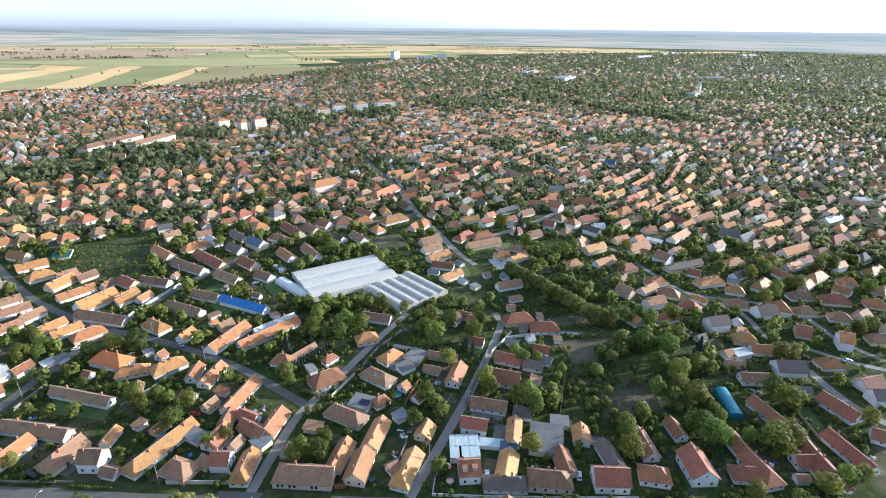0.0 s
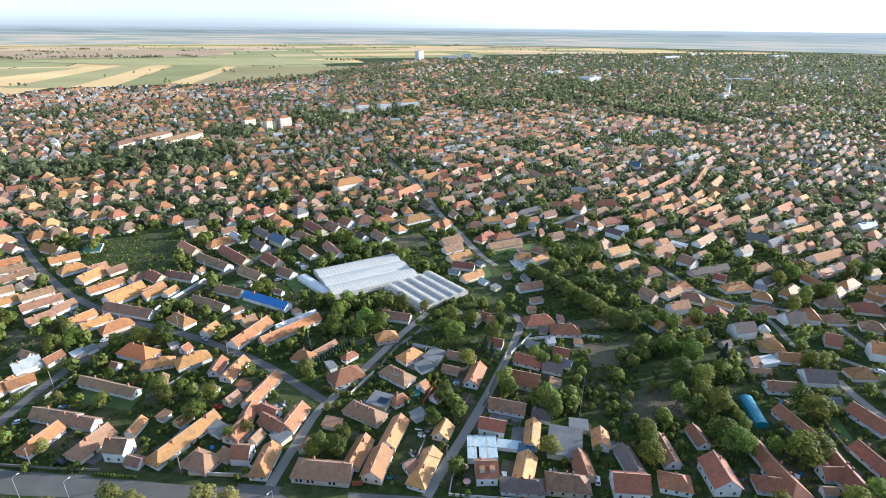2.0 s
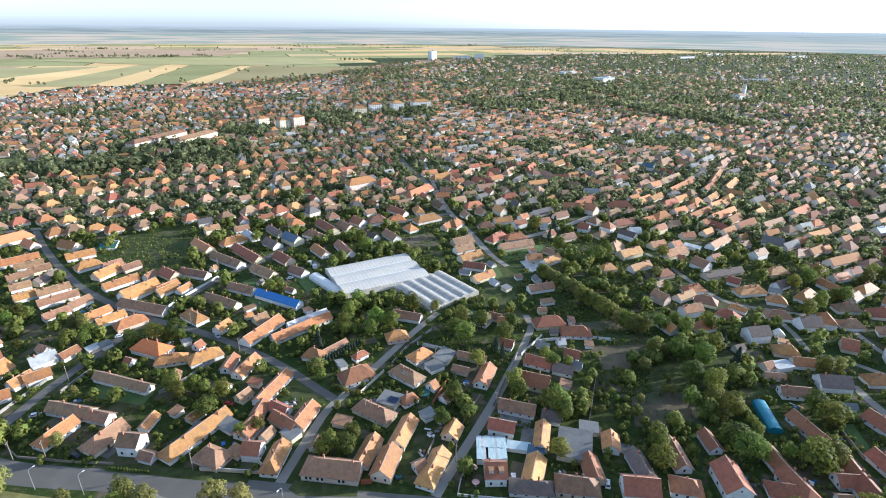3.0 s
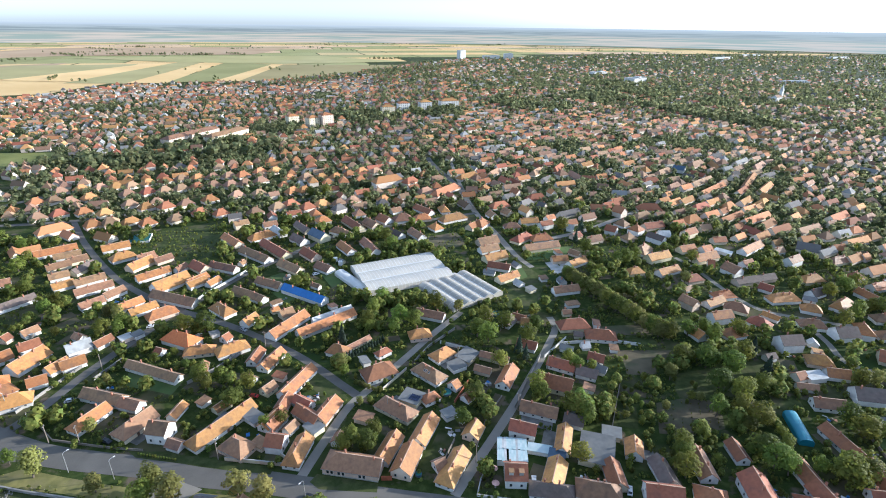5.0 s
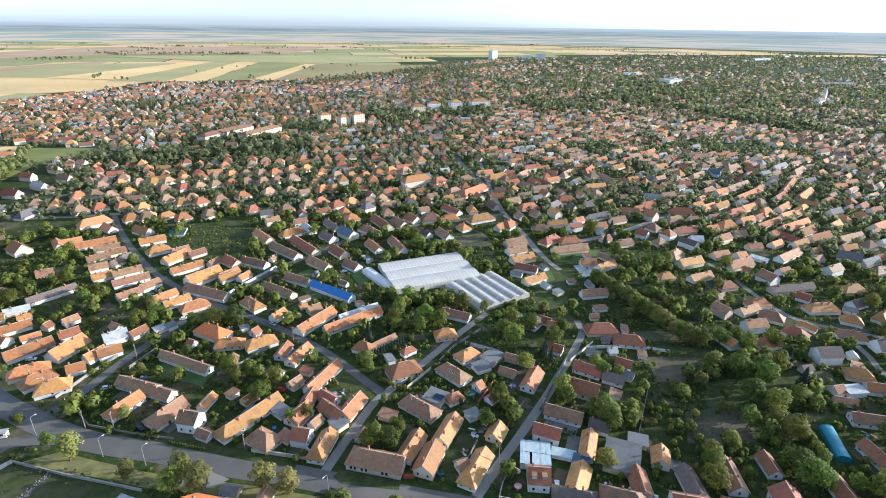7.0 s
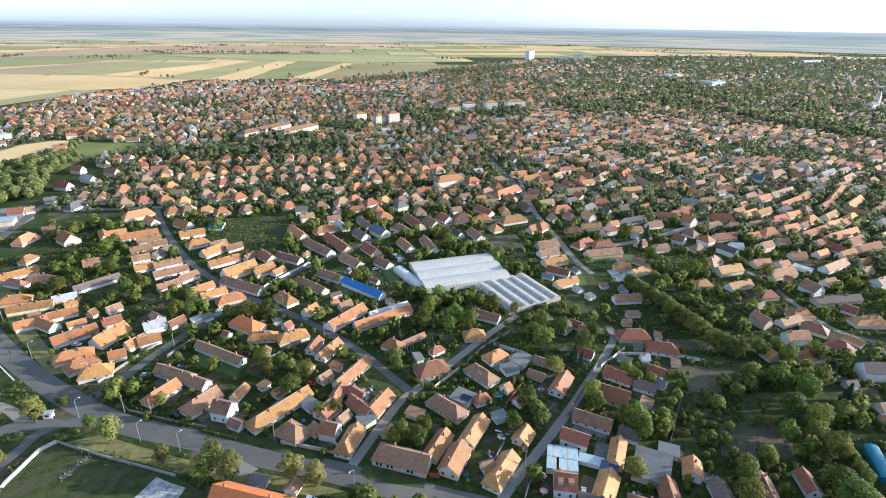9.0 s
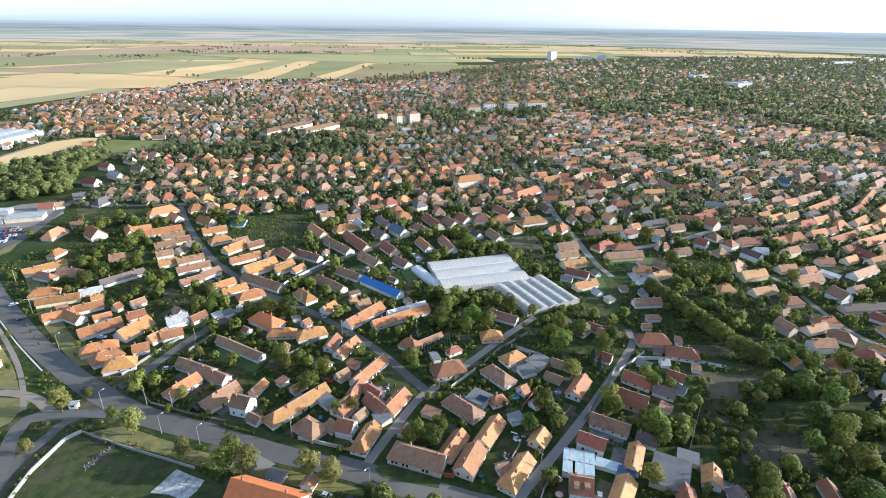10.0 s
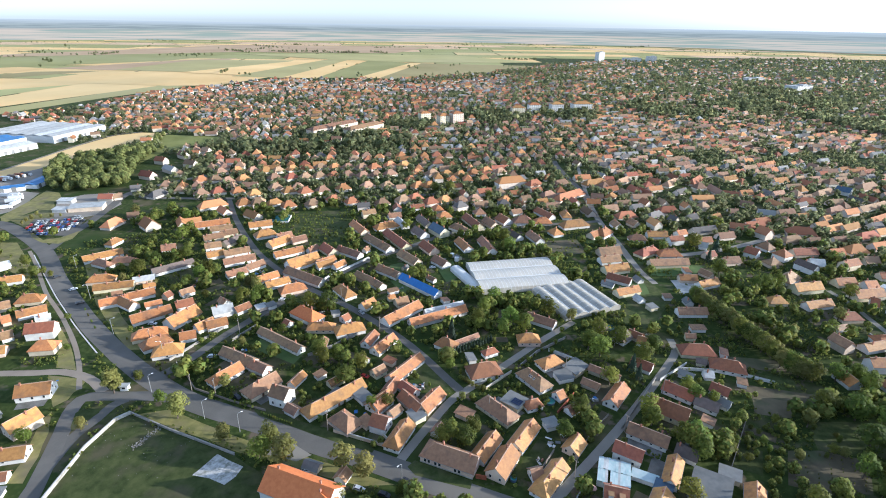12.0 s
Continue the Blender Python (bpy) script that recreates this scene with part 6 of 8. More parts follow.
def tree_meshes(kind, seed):
    """Trunk and crown of a tree 1 m high for its height; built at 8 m."""
    rng = random.Random(seed)
    H = 8.0
    if kind == "conifer":
        trunk = joined(limb((0, 0, 0), (0, 0, H * 0.9), 0.16, 0.04))
        spots = []
        for i in range(760):
            z = H * rng.uniform(0.08, 1.0)
            r = (1.02 - z / H) * 2.0 * rng.uniform(0.55, 1.05) * (1 + 0.18 * math.sin(z * 7.0))
            a = rng.uniform(0, 6.283)
            spots.append((Vector((r * math.cos(a), r * math.sin(a), z)), Vector((math.cos(a), math.sin(a), -0.2))))
        crown = leaf_cards(spots, rng, 0.32)
        return mesh_of("trunk", *trunk, BARK), mesh_of("crown", crown[0], crown[1], NEEDLE, normals=crown[2])
    wide = {"leafy": 3.1, "pale": 2.7, "poplar": 1.9, "bush": 2.2}[kind]
    lift = {"leafy": 0.30, "pale": 0.28, "poplar": 0.16, "bush": 0.12}[kind]
    lean = Vector((rng.uniform(-0.4, 0.4), rng.uniform(-0.4, 0.4), H * 0.45))
    branches, lumps = [limb((0, 0, 0), lean, 0.24, 0.15), limb(lean, lean * 1.75, 0.15, 0.05)], []
    for i in range(13):
        a, up = i * 2.4 + rng.uniform(-0.4, 0.4), (i + 0.5) / 13
        z = H * (lift + (0.93 - lift) * up)
        r = wide * math.sin(math.pi * (0.16 + 0.72 * up)) * rng.uniform(0.45, 0.85)
        c = Vector((r * math.cos(a), r * math.sin(a), z)) + Vector((lean.x, lean.y, 0))
        lumps.append((c, wide * rng.uniform(0.36, 0.56)))
        if i < 9:
            branches.append(limb(lean * rng.uniform(0.75, 1.2), c, 0.08, 0.025, 5))
    spots = []
    for c, r in lumps:
        for k in range(70 if kind == "bush" else 104):
            d = Vector((rng.gauss(0, 1), rng.gauss(0, 1), rng.gauss(0.25, 1))).normalized()
            spots.append((c + Vector((d.x, d.y, d.z * 0.82)) * r * rng.uniform(0.72, 1.08), (d + (c - Vector((0, 0, H * 0.5))).normalized() * 0.8).normalized()))
    crown = leaf_cards(spots, rng, 0.29)
    return mesh_of("trunk", *joined(*branches), BARK), mesh_of("crown", crown[0], crown[1], LEAF_PALE if kind == "pale" else LEAF, normals=crown[2])


TREES = {k: [tree_meshes(k, s) for s in range(n)] for k, n in (("leafy", 6), ("pale", 3), ("conifer", 2), ("poplar", 3), ("bush", 3))}
TREE_WORDS = {"leafy": ("tree", "dark green broadleaf tree with a rounded uneven crown"), "pale": ("tree", "yellowish green broadleaf tree with a loose crown"),
              "conifer": ("conifer", "dark green pointed conifer in a garden"), "poplar": ("tree", "tall narrow green tree of the dense wood"),
              "bush": ("bush", "low green garden bush with dense leaves")}
PICK = random.Random(5)


def tree(kind, x, y, h, group="garden trees"):
    name, words = TREE_WORDS[kind]
    trunk, crown = PICK.choice(TREES[kind])
    root = tagged(new(name), words, name, group)
    s = h / 8.0
    root.matrix_basis = pose(x, y, 0, 0, 0, PICK.uniform(0, 360)) @ Matrix.Diagonal((s * PICK.uniform(0.9, 1.2), s * PICK.uniform(0.9, 1.2), s, 1))
    piece("trunk", trunk, root)
    piece("crown", crown, root)
    take(x, y, "tree")
    return root


def plant(kind, spots):
    for x, y, h in spots:
        tree(kind, x, y, h)


# ---- large trees: place and height ----
plant("leafy", [(-158, 216, 10.4), (-148, 218, 11.7), (-128, 178, 10.4), (-123, 174, 9.1), (-104, 176, 9.1), (-105, 164, 10.4), (-112, 115, 10.4), (-170, 125, 6.5), (-51, 150, 9.1), (-45, 149, 9.1), (-44, 156, 7.8), (-53, 147, 7.8), (-66, 247, 10.4), (-65, 260, 10.4), (-66, 234, 10.4), (-50, 239, 11.7), (-42, 238, 10.4), (-52, 231, 9.1), (-34, 259, 10.4), (-6, 246, 10.4), (5, 243, 10.4), (-3, 228, 11.7), (-9, 233, 10.4), (16, 230, 11.7), (20, 243, 9.1), (-6, 182, 9.1), (19, 192, 10.4), (36, 179, 11.7)])
plant("leafy", [(33, 181, 9.1), (-11, 167, 7.8), (3, 208, 9.1), (-87, 154, 6.5), (-82, 158, 6.5), (-121, 274, 7.8), (-191, 133, 5.2), (-196, 207, 10.4), (-190, 215, 9.1), (-242, 222, 9.1), (-242, 231, 9.1), (-281, 213, 10.4), (-283, 228, 9.1), (-272, 243, 9.1), (-301, 268, 10.4), (-306, 281, 9.1), (-354, 311, 9.1), (-329, 301, 7.8), (-159, 349, 9.1), (-122, 446, 9.1), (-175, 449, 10.4), (-162, 452, 11.7), (-76, 339, 10.4), (-84, 353, 10.4), (-270, 329, 6.5), (47, 394, 11.7)])
plant("leafy", [(60, 352, 11.7), (33, 153, 9.1), (-199, 90, 6.5), (-335, 186, 7.8), (-356, 195, 7.8), (108, 216, 13.0), (99, 221, 11.7), (118, 228, 11.7), (98, 203, 11.7), (106, 199, 11.7), (89, 244, 10.4), (99, 249, 9.1), (107, 252, 9.1), (110, 245, 10.4), (124, 251, 10.4), (116, 205, 10.4), (88, 222, 10.4), (71, 163, 10.4), (70, 151, 10.4), (71, 158, 9.1), (21, 187, 9.1), (35, 178, 11.7), (38, 174, 10.4), (101, 187, 10.4), (107, 183, 10.4), (92, 186, 10.4), (103, 159, 11.7), (101, 165, 10.4)])
plant("leafy", [(107, 157, 10.4), (124, 153, 13.0), (131, 157, 11.7), (126, 158, 11.7), (145, 180, 10.4), (143, 188, 10.4), (149, 182, 9.1), (141, 139, 9.1), (132, 135, 9.1), (106, 133, 7.8), (162, 214, 10.4), (136, 137, 7.8), (173, 171, 7.8), (242, 312, 11.7), (253, 321, 11.7), (257, 319, 10.4), (208, 313, 10.4), (195, 304, 10.4), (219, 321, 10.4), (216, 289, 10.4), (210, 290, 9.1), (195, 279, 11.7), (185, 270, 10.4), (257, 286, 10.4), (216, 238, 9.1), (226, 243, 9.1), (178, 344, 7.8), (130, 347, 9.1)])
plant("leafy", [(84, 336, 11.7), (92, 344, 10.4), (78, 333, 10.4), (108, 297, 7.8), (64, 318, 7.8), (35, 215, 7.8), (38, 210, 7.8), (113, 177, 5.2), (45, 211, 6.5), (118, 159, 7.8), (-244, 204, 4.5), (-244, 215, 5.9), (-191, 211, 7.8), (-343, 184, 5.2), (-335, 191, 5.2), (-327, 190, 4.5), (-320, 174, 3.9), (-269, 158, 3.9), (-242, 138, 3.9), (-253, 231, 5.9), (-238, 228, 5.9), (-220, 204, 5.2), (-172, 201, 3.9), (-157, 190, 5.2), (-151, 196, 4.5), (-140, 187, 5.2)])
plant("pale", [(-111, 121, 11.7), (-103, 118, 11.7), (-83, 123, 10.4), (-73, 122, 10.4), (-77, 110, 6.5), (-157, 121, 11.7), (-131, 118, 7.8), (-194, 123, 11.7), (-186, 102, 6.5), (-69, 196, 9.1), (-21, 258, 7.8), (-153, 144, 6.5), (-200, 223, 9.1), (-375, 294, 9.1), (-54, 173, 5.2), (148, 141, 7.8), (170, 216, 9.1), (116, 314, 7.8), (89, 287, 6.5), (72, 187, 5.2), (-287, 215, 7.2), (-282, 225, 6.5), (-274, 243, 7.2), (-280, 201, 6.5), (-258, 204, 5.2), (-206, 224, 7.8), (-303, 167, 4.5), (-292, 163, 3.9)])
plant("conifer", [(15, 216, 9.1), (12, 221, 10.4), (-75, 217, 11.7), (61, 392, 13.0), (55, 372, 10.4), (123, 215, 13.0), (124, 233, 11.7)])
# ---- outbuildings, garden plots and fences of the nearer houses ----
YARD = random.Random(21)


ROADSIDE = [(-420, 225), (-300, 160), (-225, 95), (-180, 60), (-70, 90), (-60, 126), (-130, 130), (-190, 140), (-260, 165), (-330, 205), (-400, 240)]          # road, verges and grass lot kept clear


def inside_of(rim, x, y):
    inside = False
    for (px, py), (qx, qy) in zip(rim, rim[1:] + rim[:1]):
        if (py > y) != (qy > y) and x < (qx - px) * (y - py) / (qy - py) + px:
            inside = not inside
    return inside


def free(x, y, turn, lx, ly, clear=("house", "road", "tree")):
    c, s = math.cos(turn), math.sin(turn)
    for i in (-0.5, -0.25, 0, 0.25, 0.5):
        for j in (-0.5, 0, 0.5):
            if taken(x + i * lx * c - j * ly * s, y + i * lx * s + j * ly * c) in clear:
                return False
    return True


# the smaller houses between the larger ones of the middle distance
BETWEEN = random.Random(33)
built = 0
for attempt in range(9000):
    r, a = math.sqrt(BETWEEN.uniform(265 ** 2, 500 ** 2)), BETWEEN.uniform(-34, 46)
    if built >= 105 or (a < 21 and r < 385):
        continue
    x, y = r * math.sin(radians(a)), r * math.cos(radians(a))
    turn = (26 if a > 21 else 40) + BETWEEN.choice((0, 0, -90)) + BETWEEN.gauss(0, 6)
    hip = BETWEEN.random() < 0.45
    L, w = (BETWEEN.uniform(9, 11.5), BETWEEN.uniform(7.5, 8.8)) if hip else (BETWEEN.uniform(8, 14), BETWEEN.uniform(6, 7.4))
    if free(x, y, radians(turn), L + 5, w + 6, ("house", "road", "open")):
        built += 1
        house(round(x, 1), round(y, 1), round(turn), L, w, BETWEEN.choice((2.5, 2.5, 2.7, 4.2)), "h" if hip else "g", BETWEEN.choice("oobbbrrd"), glazed=False)

PLOTS = 0
for x, y, turn, L, w in HOMES:
    c, s = math.cos(radians(turn)), math.sin(radians(turn))
    for attempt in range(7):
        L2, w2 = YARD.uniform(3.5, 8.5), YARD.uniform(3.0, 4.6)
        if YARD.random() < 0.5:
            u, v, t2 = YARD.choice((-1, 1)) * (L / 2 + L2 / 2 + 1.6), YARD.uniform(-1, 1), turn
        else:
            u, v, t2 = YARD.uniform(-0.4, 0.4) * L, YARD.choice((-1, 1)) * (w / 2 + YARD.uniform(4.5, 17)), turn + YARD.choice((0, 90))
        hx, hy = x + u * c - v * s, y + u * s + v * c
        if free(hx, hy, radians(t2), L2 + 0.5, w2 + 0.5):
            house(round(hx, 1), round(hy, 1), round(t2), L2, w2, YARD.uniform(1.9, 2.4), YARD.choice("gggs"), YARD.choice("bbbookkwdr"), glazed=False)
    for attempt in range(4):
        lx, ly = YARD.uniform(7, 16), YARD.uniform(4, 9)
        u, v = YARD.choice((-1, 1)) * (L / 2 + lx / 2 + YARD.uniform(3, 10)), YARD.uniform(-5, 5)
        px, py = x + u * c - v * s, y + u * s + v * c
        if free(px, py, radians(turn), lx, ly, ("house", "road", "open", "tree")):
            corners = [(px + i * lx / 2 * c - j * ly / 2 * s, py + i * lx / 2 * s + j * ly / 2 * c) for i, j in ((-1, -1), (1, -1), (1, 1), (-1, 1))]
            PLOTS += 1
            patch("plot", corners, YARD.choice((PLOT, PLOT, LAWN)), 0.02 + 0.004 * (PLOTS % 5), "garden plot of dug soil and low greens", "plot")
            break


def garden_fence(x, y, turn, length):
    """Posts with boarded panels between them."""
    root = tagged(new("garden_fence"), "low weathered board fence between garden plots", "fence", "garden fences")
    root.matrix_basis = pose(x, y, 0, 0, 0, turn)
    n = max(2, round(length / 2.6))
    panel = mesh_of("panel", *block(length / n - 0.14, 0.05, 1.05, 0.1), FENCE if YARD.random() < 0.5 else WOOD_POST)
    post = mesh_of("post", *block(0.13, 0.13, 1.35), FENCE)
    for k in range(n + 1):
        piece("post", post, root, pose(-length / 2 + length * k / n, 0, 0))
        if k < n:
            piece("panel", panel, root, pose(-length / 2 + length * (k + 0.5) / n, 0, 0))


for x, y, turn, L, w in HOMES:
    if YARD.random() > 0.6:
        continue
    c, s = math.cos(radians(turn)), math.sin(radians(turn))
    length, end, side = YARD.uniform(9, 22), YARD.choice((-1, 1)), YARD.choice((-1, 1))
    u, v = end * (L / 2 + length / 2 + 1), side * w / 2
    fx, fy = x + u * c - v * s, y + u * s + v * c
    if free(fx, fy, radians(turn), length, 0.5):
        garden_fence(fx, fy, turn, length)

def junk_heap(x, y, turn, size):
    """Boards, crates and sheets lying on one another."""
    root = tagged(new("junk_heap"), "pale heap of boards, crates and sheeting in a yard", "junk heap", "clutter of the yards")
    root.matrix_basis = pose(x, y, 0, 0, 0, turn)
    for k in range(YARD.randint(3, 6)):
        name, (a, b, c) = YARD.choice((("board", (2.4, 0.5, 0.12)), ("crate", (0.9, 0.8, 0.7)), ("sheet", (1.8, 1.2, 0.06)), ("crate", (1.3, 0.7, 0.9))))
        m = YARD.choice((WHITE_STEEL, KERB, WOOD_POST, FENCE, OLDWALL, ROOFS["k"], ROOFS["bl"], BRICKWORK))
        lift = 0 if name == "crate" else 0.02 + 0.14 * k
        piece(name, mesh_of(name, *block(a * size, b * size, c), m), root, pose(YARD.gauss(0, 0.9), YARD.gauss(0, 0.9), lift, 0, 0, YARD.uniform(0, 180)))
    take(x, y, "tree")


HEAPS = 0
for x, y, turn, L, w in HOMES:
    for attempt in range(5):
        c, s = math.cos(radians(turn)), math.sin(radians(turn))
        u, v = YARD.uniform(-0.5, 0.5) * L, YARD.choice((-1, 1)) * (w / 2 + YARD.uniform(1.8, 5))
        if HEAPS < 75 and YARD.random() < 0.5 and free(x + u * c - v * s, y + u * s + v * c, radians(turn), 2.5, 2.5):
            HEAPS += 1
            junk_heap(x + u * c - v * s, y + u * s + v * c, turn + YARD.uniform(-20, 20), YARD.uniform(0.7, 1.2))

for x, y in [(-187.6, 288.5), (-182.0, 286.7), (-180.7, 293.6), (-172.8, 287.4), (-174.9, 278.4), (-180.2, 269.4), (-172.0, 267.1), (-173.3, 294.5), (-236.8, 212.9), (-239.1, 218.5), (-78.1, 171.9), (-76.9, 175.4), (-73.9, 172.8), (-120.7, 232.8), (-123.6, 235.1), (-89.6, 149.8)]:
    junk_heap(x, y, YARD.uniform(0, 180), YARD.uniform(1.0, 1.5))

# the belt of trees beside the rough grass
BELT = ((43, 310), (85, 244))
for i in range(84):
    u = (i + 0.5) / 84
    tree("pale" if i % 2 else "leafy", BELT[0][0] + (BELT[1][0] - BELT[0][0]) * u + PICK.gauss(0, 1.1), BELT[0][1] + (BELT[1][1] - BELT[0][1]) * u + PICK.gauss(0, 1.1),
         PICK.uniform(6.5, 9) * (1 + 0.2 * u), "belt of trees")


def by_belt(x, y):
    (ax, ay), (bx, by) = BELT
    u = max(-0.1, min(1.0, ((x - ax) * (bx - ax) + (y - ay) * (by - ay)) / ((bx - ax) ** 2 + (by - ay) ** 2)))
    return math.hypot(x - ax - u * (bx - ax), y - ay - u * (by - ay))


# the orchard
for i in range(10):
    for j in range(13):
        x, y = 45 + i * 5.6 + PICK.gauss(0, 1.2), 146 + j * 5.2 + PICK.gauss(0, 1.2)
        if taken(x, y) not in ("house", "road", "tree") and PICK.random() < (0.12 if 64 < x < 98 and 171 < y < 198 else 0.35 if y > 198 else 0.85):
            tree("leafy" if PICK.random() < 0.5 else "bush", x, y, PICK.uniform(2.6, 4.8), "orchard trees")
# clipped bushes along the house fronts
for x, y in [(-58.9, 132.9), (-56.8, 132.8), (-54.7, 132.7), (-52.6, 132.6), (-50.5, 132.5), (-48.4, 132.4), (-46.4, 132.3), (-44.4, 132.2), (-42.3, 132.1), (-40.3, 132.0), (-157.3, 139.3), (-154.1, 138.7), (-151.0, 138.2), (-147.9, 137.7), (-144.9, 137.2), (-141.9, 136.8), (-138.9, 136.3), (-197.3, 145.5), (-192.9, 143.9), (-188.6, 142.4), (-184.3, 140.9), (-180.2, 139.5), (-133.3, 120.1), (-130.0, 120.1), (-126.7, 120.1), (-270.2, 168.4), (-262.6, 164.5), (-255.3, 160.7), (-248.2, 157.1), (-224.0, 155.4), (-219.6, 153.6), (-215.2, 151.7), (-211.0, 150.0), (-206.8, 148.3), (-202.8, 146.6), (-198.8, 144.9)]:
    if taken(x, y) != "house":
        tree("bush", x, y, PICK.uniform(1.3, 2.1), "roadside bushes")
# bushes round the car park and its verge
for x, y, h in ((-436, 244, 3.4), (-438, 249, 4.2), (-440, 254, 4.6), (-437, 259, 3.6), (-432, 264, 3.2), (-427, 268, 2.8), (-446, 262, 4.0)):
    tree("pale", x, y, h, "roadside bushes")
tree("bush", -22.3, 178.3, 3.4, "garden bushes")
# clipped hedge on the grass strip
for k in range(14):
    tree("bush", -127.5 + 1.15 * k, 135.3 - 0.06 * k, PICK.uniform(1.2, 1.5), "roadside hedge")
# rows of vegetables on the plots
for i in range(7):
    for j in range(9):
        if PICK.random() < 0.8:
            tree("bush", 69 + 3.6 * i + 0.5 * j + PICK.gauss(0, 0.3), 175.5 + 2.2 * j + PICK.gauss(0, 0.2), PICK.uniform(0.5, 1.0), "vegetable rows")
# rows of shrubs in the allotments
for i in range(9):
    for j in range(12):
        x, y = -262 + i * 9.5 + j * 3 + PICK.gauss(0, 2.5), 305 + j * 6.5 - i * 2.0 + PICK.gauss(0, 2.5)
        if PICK.random() < 0.6 and taken(x, y) != "house":
            tree("bush", x, y, PICK.uniform(1.6, 3.2), "allotment bushes")
# scattered garden trees and bushes
CLEAR = [(7, 291, 16), (19, 276, 12), (33, 255, 12), (40, 272, 14), (57, 264, 12), (97, 251, 16), (89, 262, 10), (56, 219, 12), (64, 213, 12), (45, 348, 12), (26, 333, 10), (3, 362, 12), (98, 288, 9), (129, 296, 9), (-6, 260, 5), (-45, 357, 16), (-21, 335, 10), (-80, 354, 10), (-99, 318, 8), (-1, 316, 12), (9, 304, 14), (-139, 286, 8), (-135, 309, 7), (-82, 330, 7), (-128, 256, 7), (-330, 264, 15), (-315, 269, 12), (-294, 262, 10), (-256, 253, 13), (-258, 237, 14), (-249, 223, 10), (-350, 262, 12)]          # open yards and lawns: x, y, reach
SCATTER, count = [], 0
while count < 2750:
    r, a = math.sqrt(PICK.uniform(100 ** 2, 470 ** 2)), radians(PICK.uniform(-64, 46))
    x, y = r * math.sin(a), r * math.cos(a)
    if taken(x, y) or inside_of(ROADSIDE, x, y) or noise.noise((x * 0.015, y * 0.015, 3)) < -0.3 or (PICK.random() < 0.9 and any(math.hypot(x - cx, y - cy) < reach for cx, cy, reach in CLEAR)) or by_belt(x, y) < 13:
        continue
    count += 1
    tight = any(taken(x + i, y + j) == "house" for i in (-3, 0, 3) for j in (-3, 0, 3))
    if r < 250 and count % 4 == 0:
        if tight or PICK.random() < 0.5:
            tree("bush", x, y, PICK.uniform(2.2, 4), "garden bushes")
        else:
            tree("pale" if PICK.random() < 0.26 else "conifer" if PICK.random() < 0.06 else "leafy", x, y, PICK.uniform(4.5, 8.5))
    else:
        SCATTER.append((x, y, PICK.uniform(2.0, 3.8) if tight or PICK.random() < 0.4 else PICK.uniform(4.5, 9)))


for i in range(1500):                        # low bushes between the nearer houses
    r, a = math.sqrt(PICK.uniform(105 ** 2, 275 ** 2)), radians(PICK.uniform(-62, 46))
    x, y = r * math.sin(a), r * math.cos(a)
    if not taken(x, y) and by_belt(x, y) > 9 and not inside_of(ROADSIDE, x, y):
        SCATTER.append((x, y, PICK.uniform(1.4, 3.6)))


# ---- the town beyond: rows of houses along its streets ----
FAR = random.Random(11)
TOWN = [(-966, 560), (-941, 651), (-1014, 911), (-1002, 1092), (-959, 1284), (-686, 1441), (-515, 1712), (-357, 2442), (118, 3000), (538, 3330), (883, 3450), (1400, 3600),
        (2134, 3700), (3000, 3300), (3500, 2600), (2100, 700), (588, 84), (182, 84), (84, 336), (-84, 420), (-420, 322), (-462, 462), (-658, 462)]


def in_town(x, y):
    return inside_of(TOWN, x, y)



PARKS = [(-423, 530, 36), (-486, 522, 24), (-452, 541, 28), (-421, 476, 16), (-463, 450, 16), (-505, 452, 10), (-408, 556, 26), (-404, 658, 60), (-322, 612, 50), (-343, 768, 45), (-247, 900, 60), (-384, 569, 30), (7, 1120, 60), (167, 1243, 75), (346, 1379, 80), (85, 1083, 45), (-133, 976, 50), (189, 1294, 55), (230, 1243, 50), (303, 1402, 60), (297, 1152, 45), (327, 1083, 45), (357, 1035, 42), (390, 993, 40), (417, 949, 38), (267, 1599, 70)]          # tree-filled places: x, y, reach


def in_park(x, y):
    return any(math.hypot(x - px, y - py) < reach * (1 + 0.4 * noise.noise((x * 0.02, y * 0.02, 6))) for px, py, reach in PARKS)


def seen_side(x, y, margin=6):
    return -64 - margin < math.degrees(math.atan2(x, y)) < 42 + margin


houses_far = []
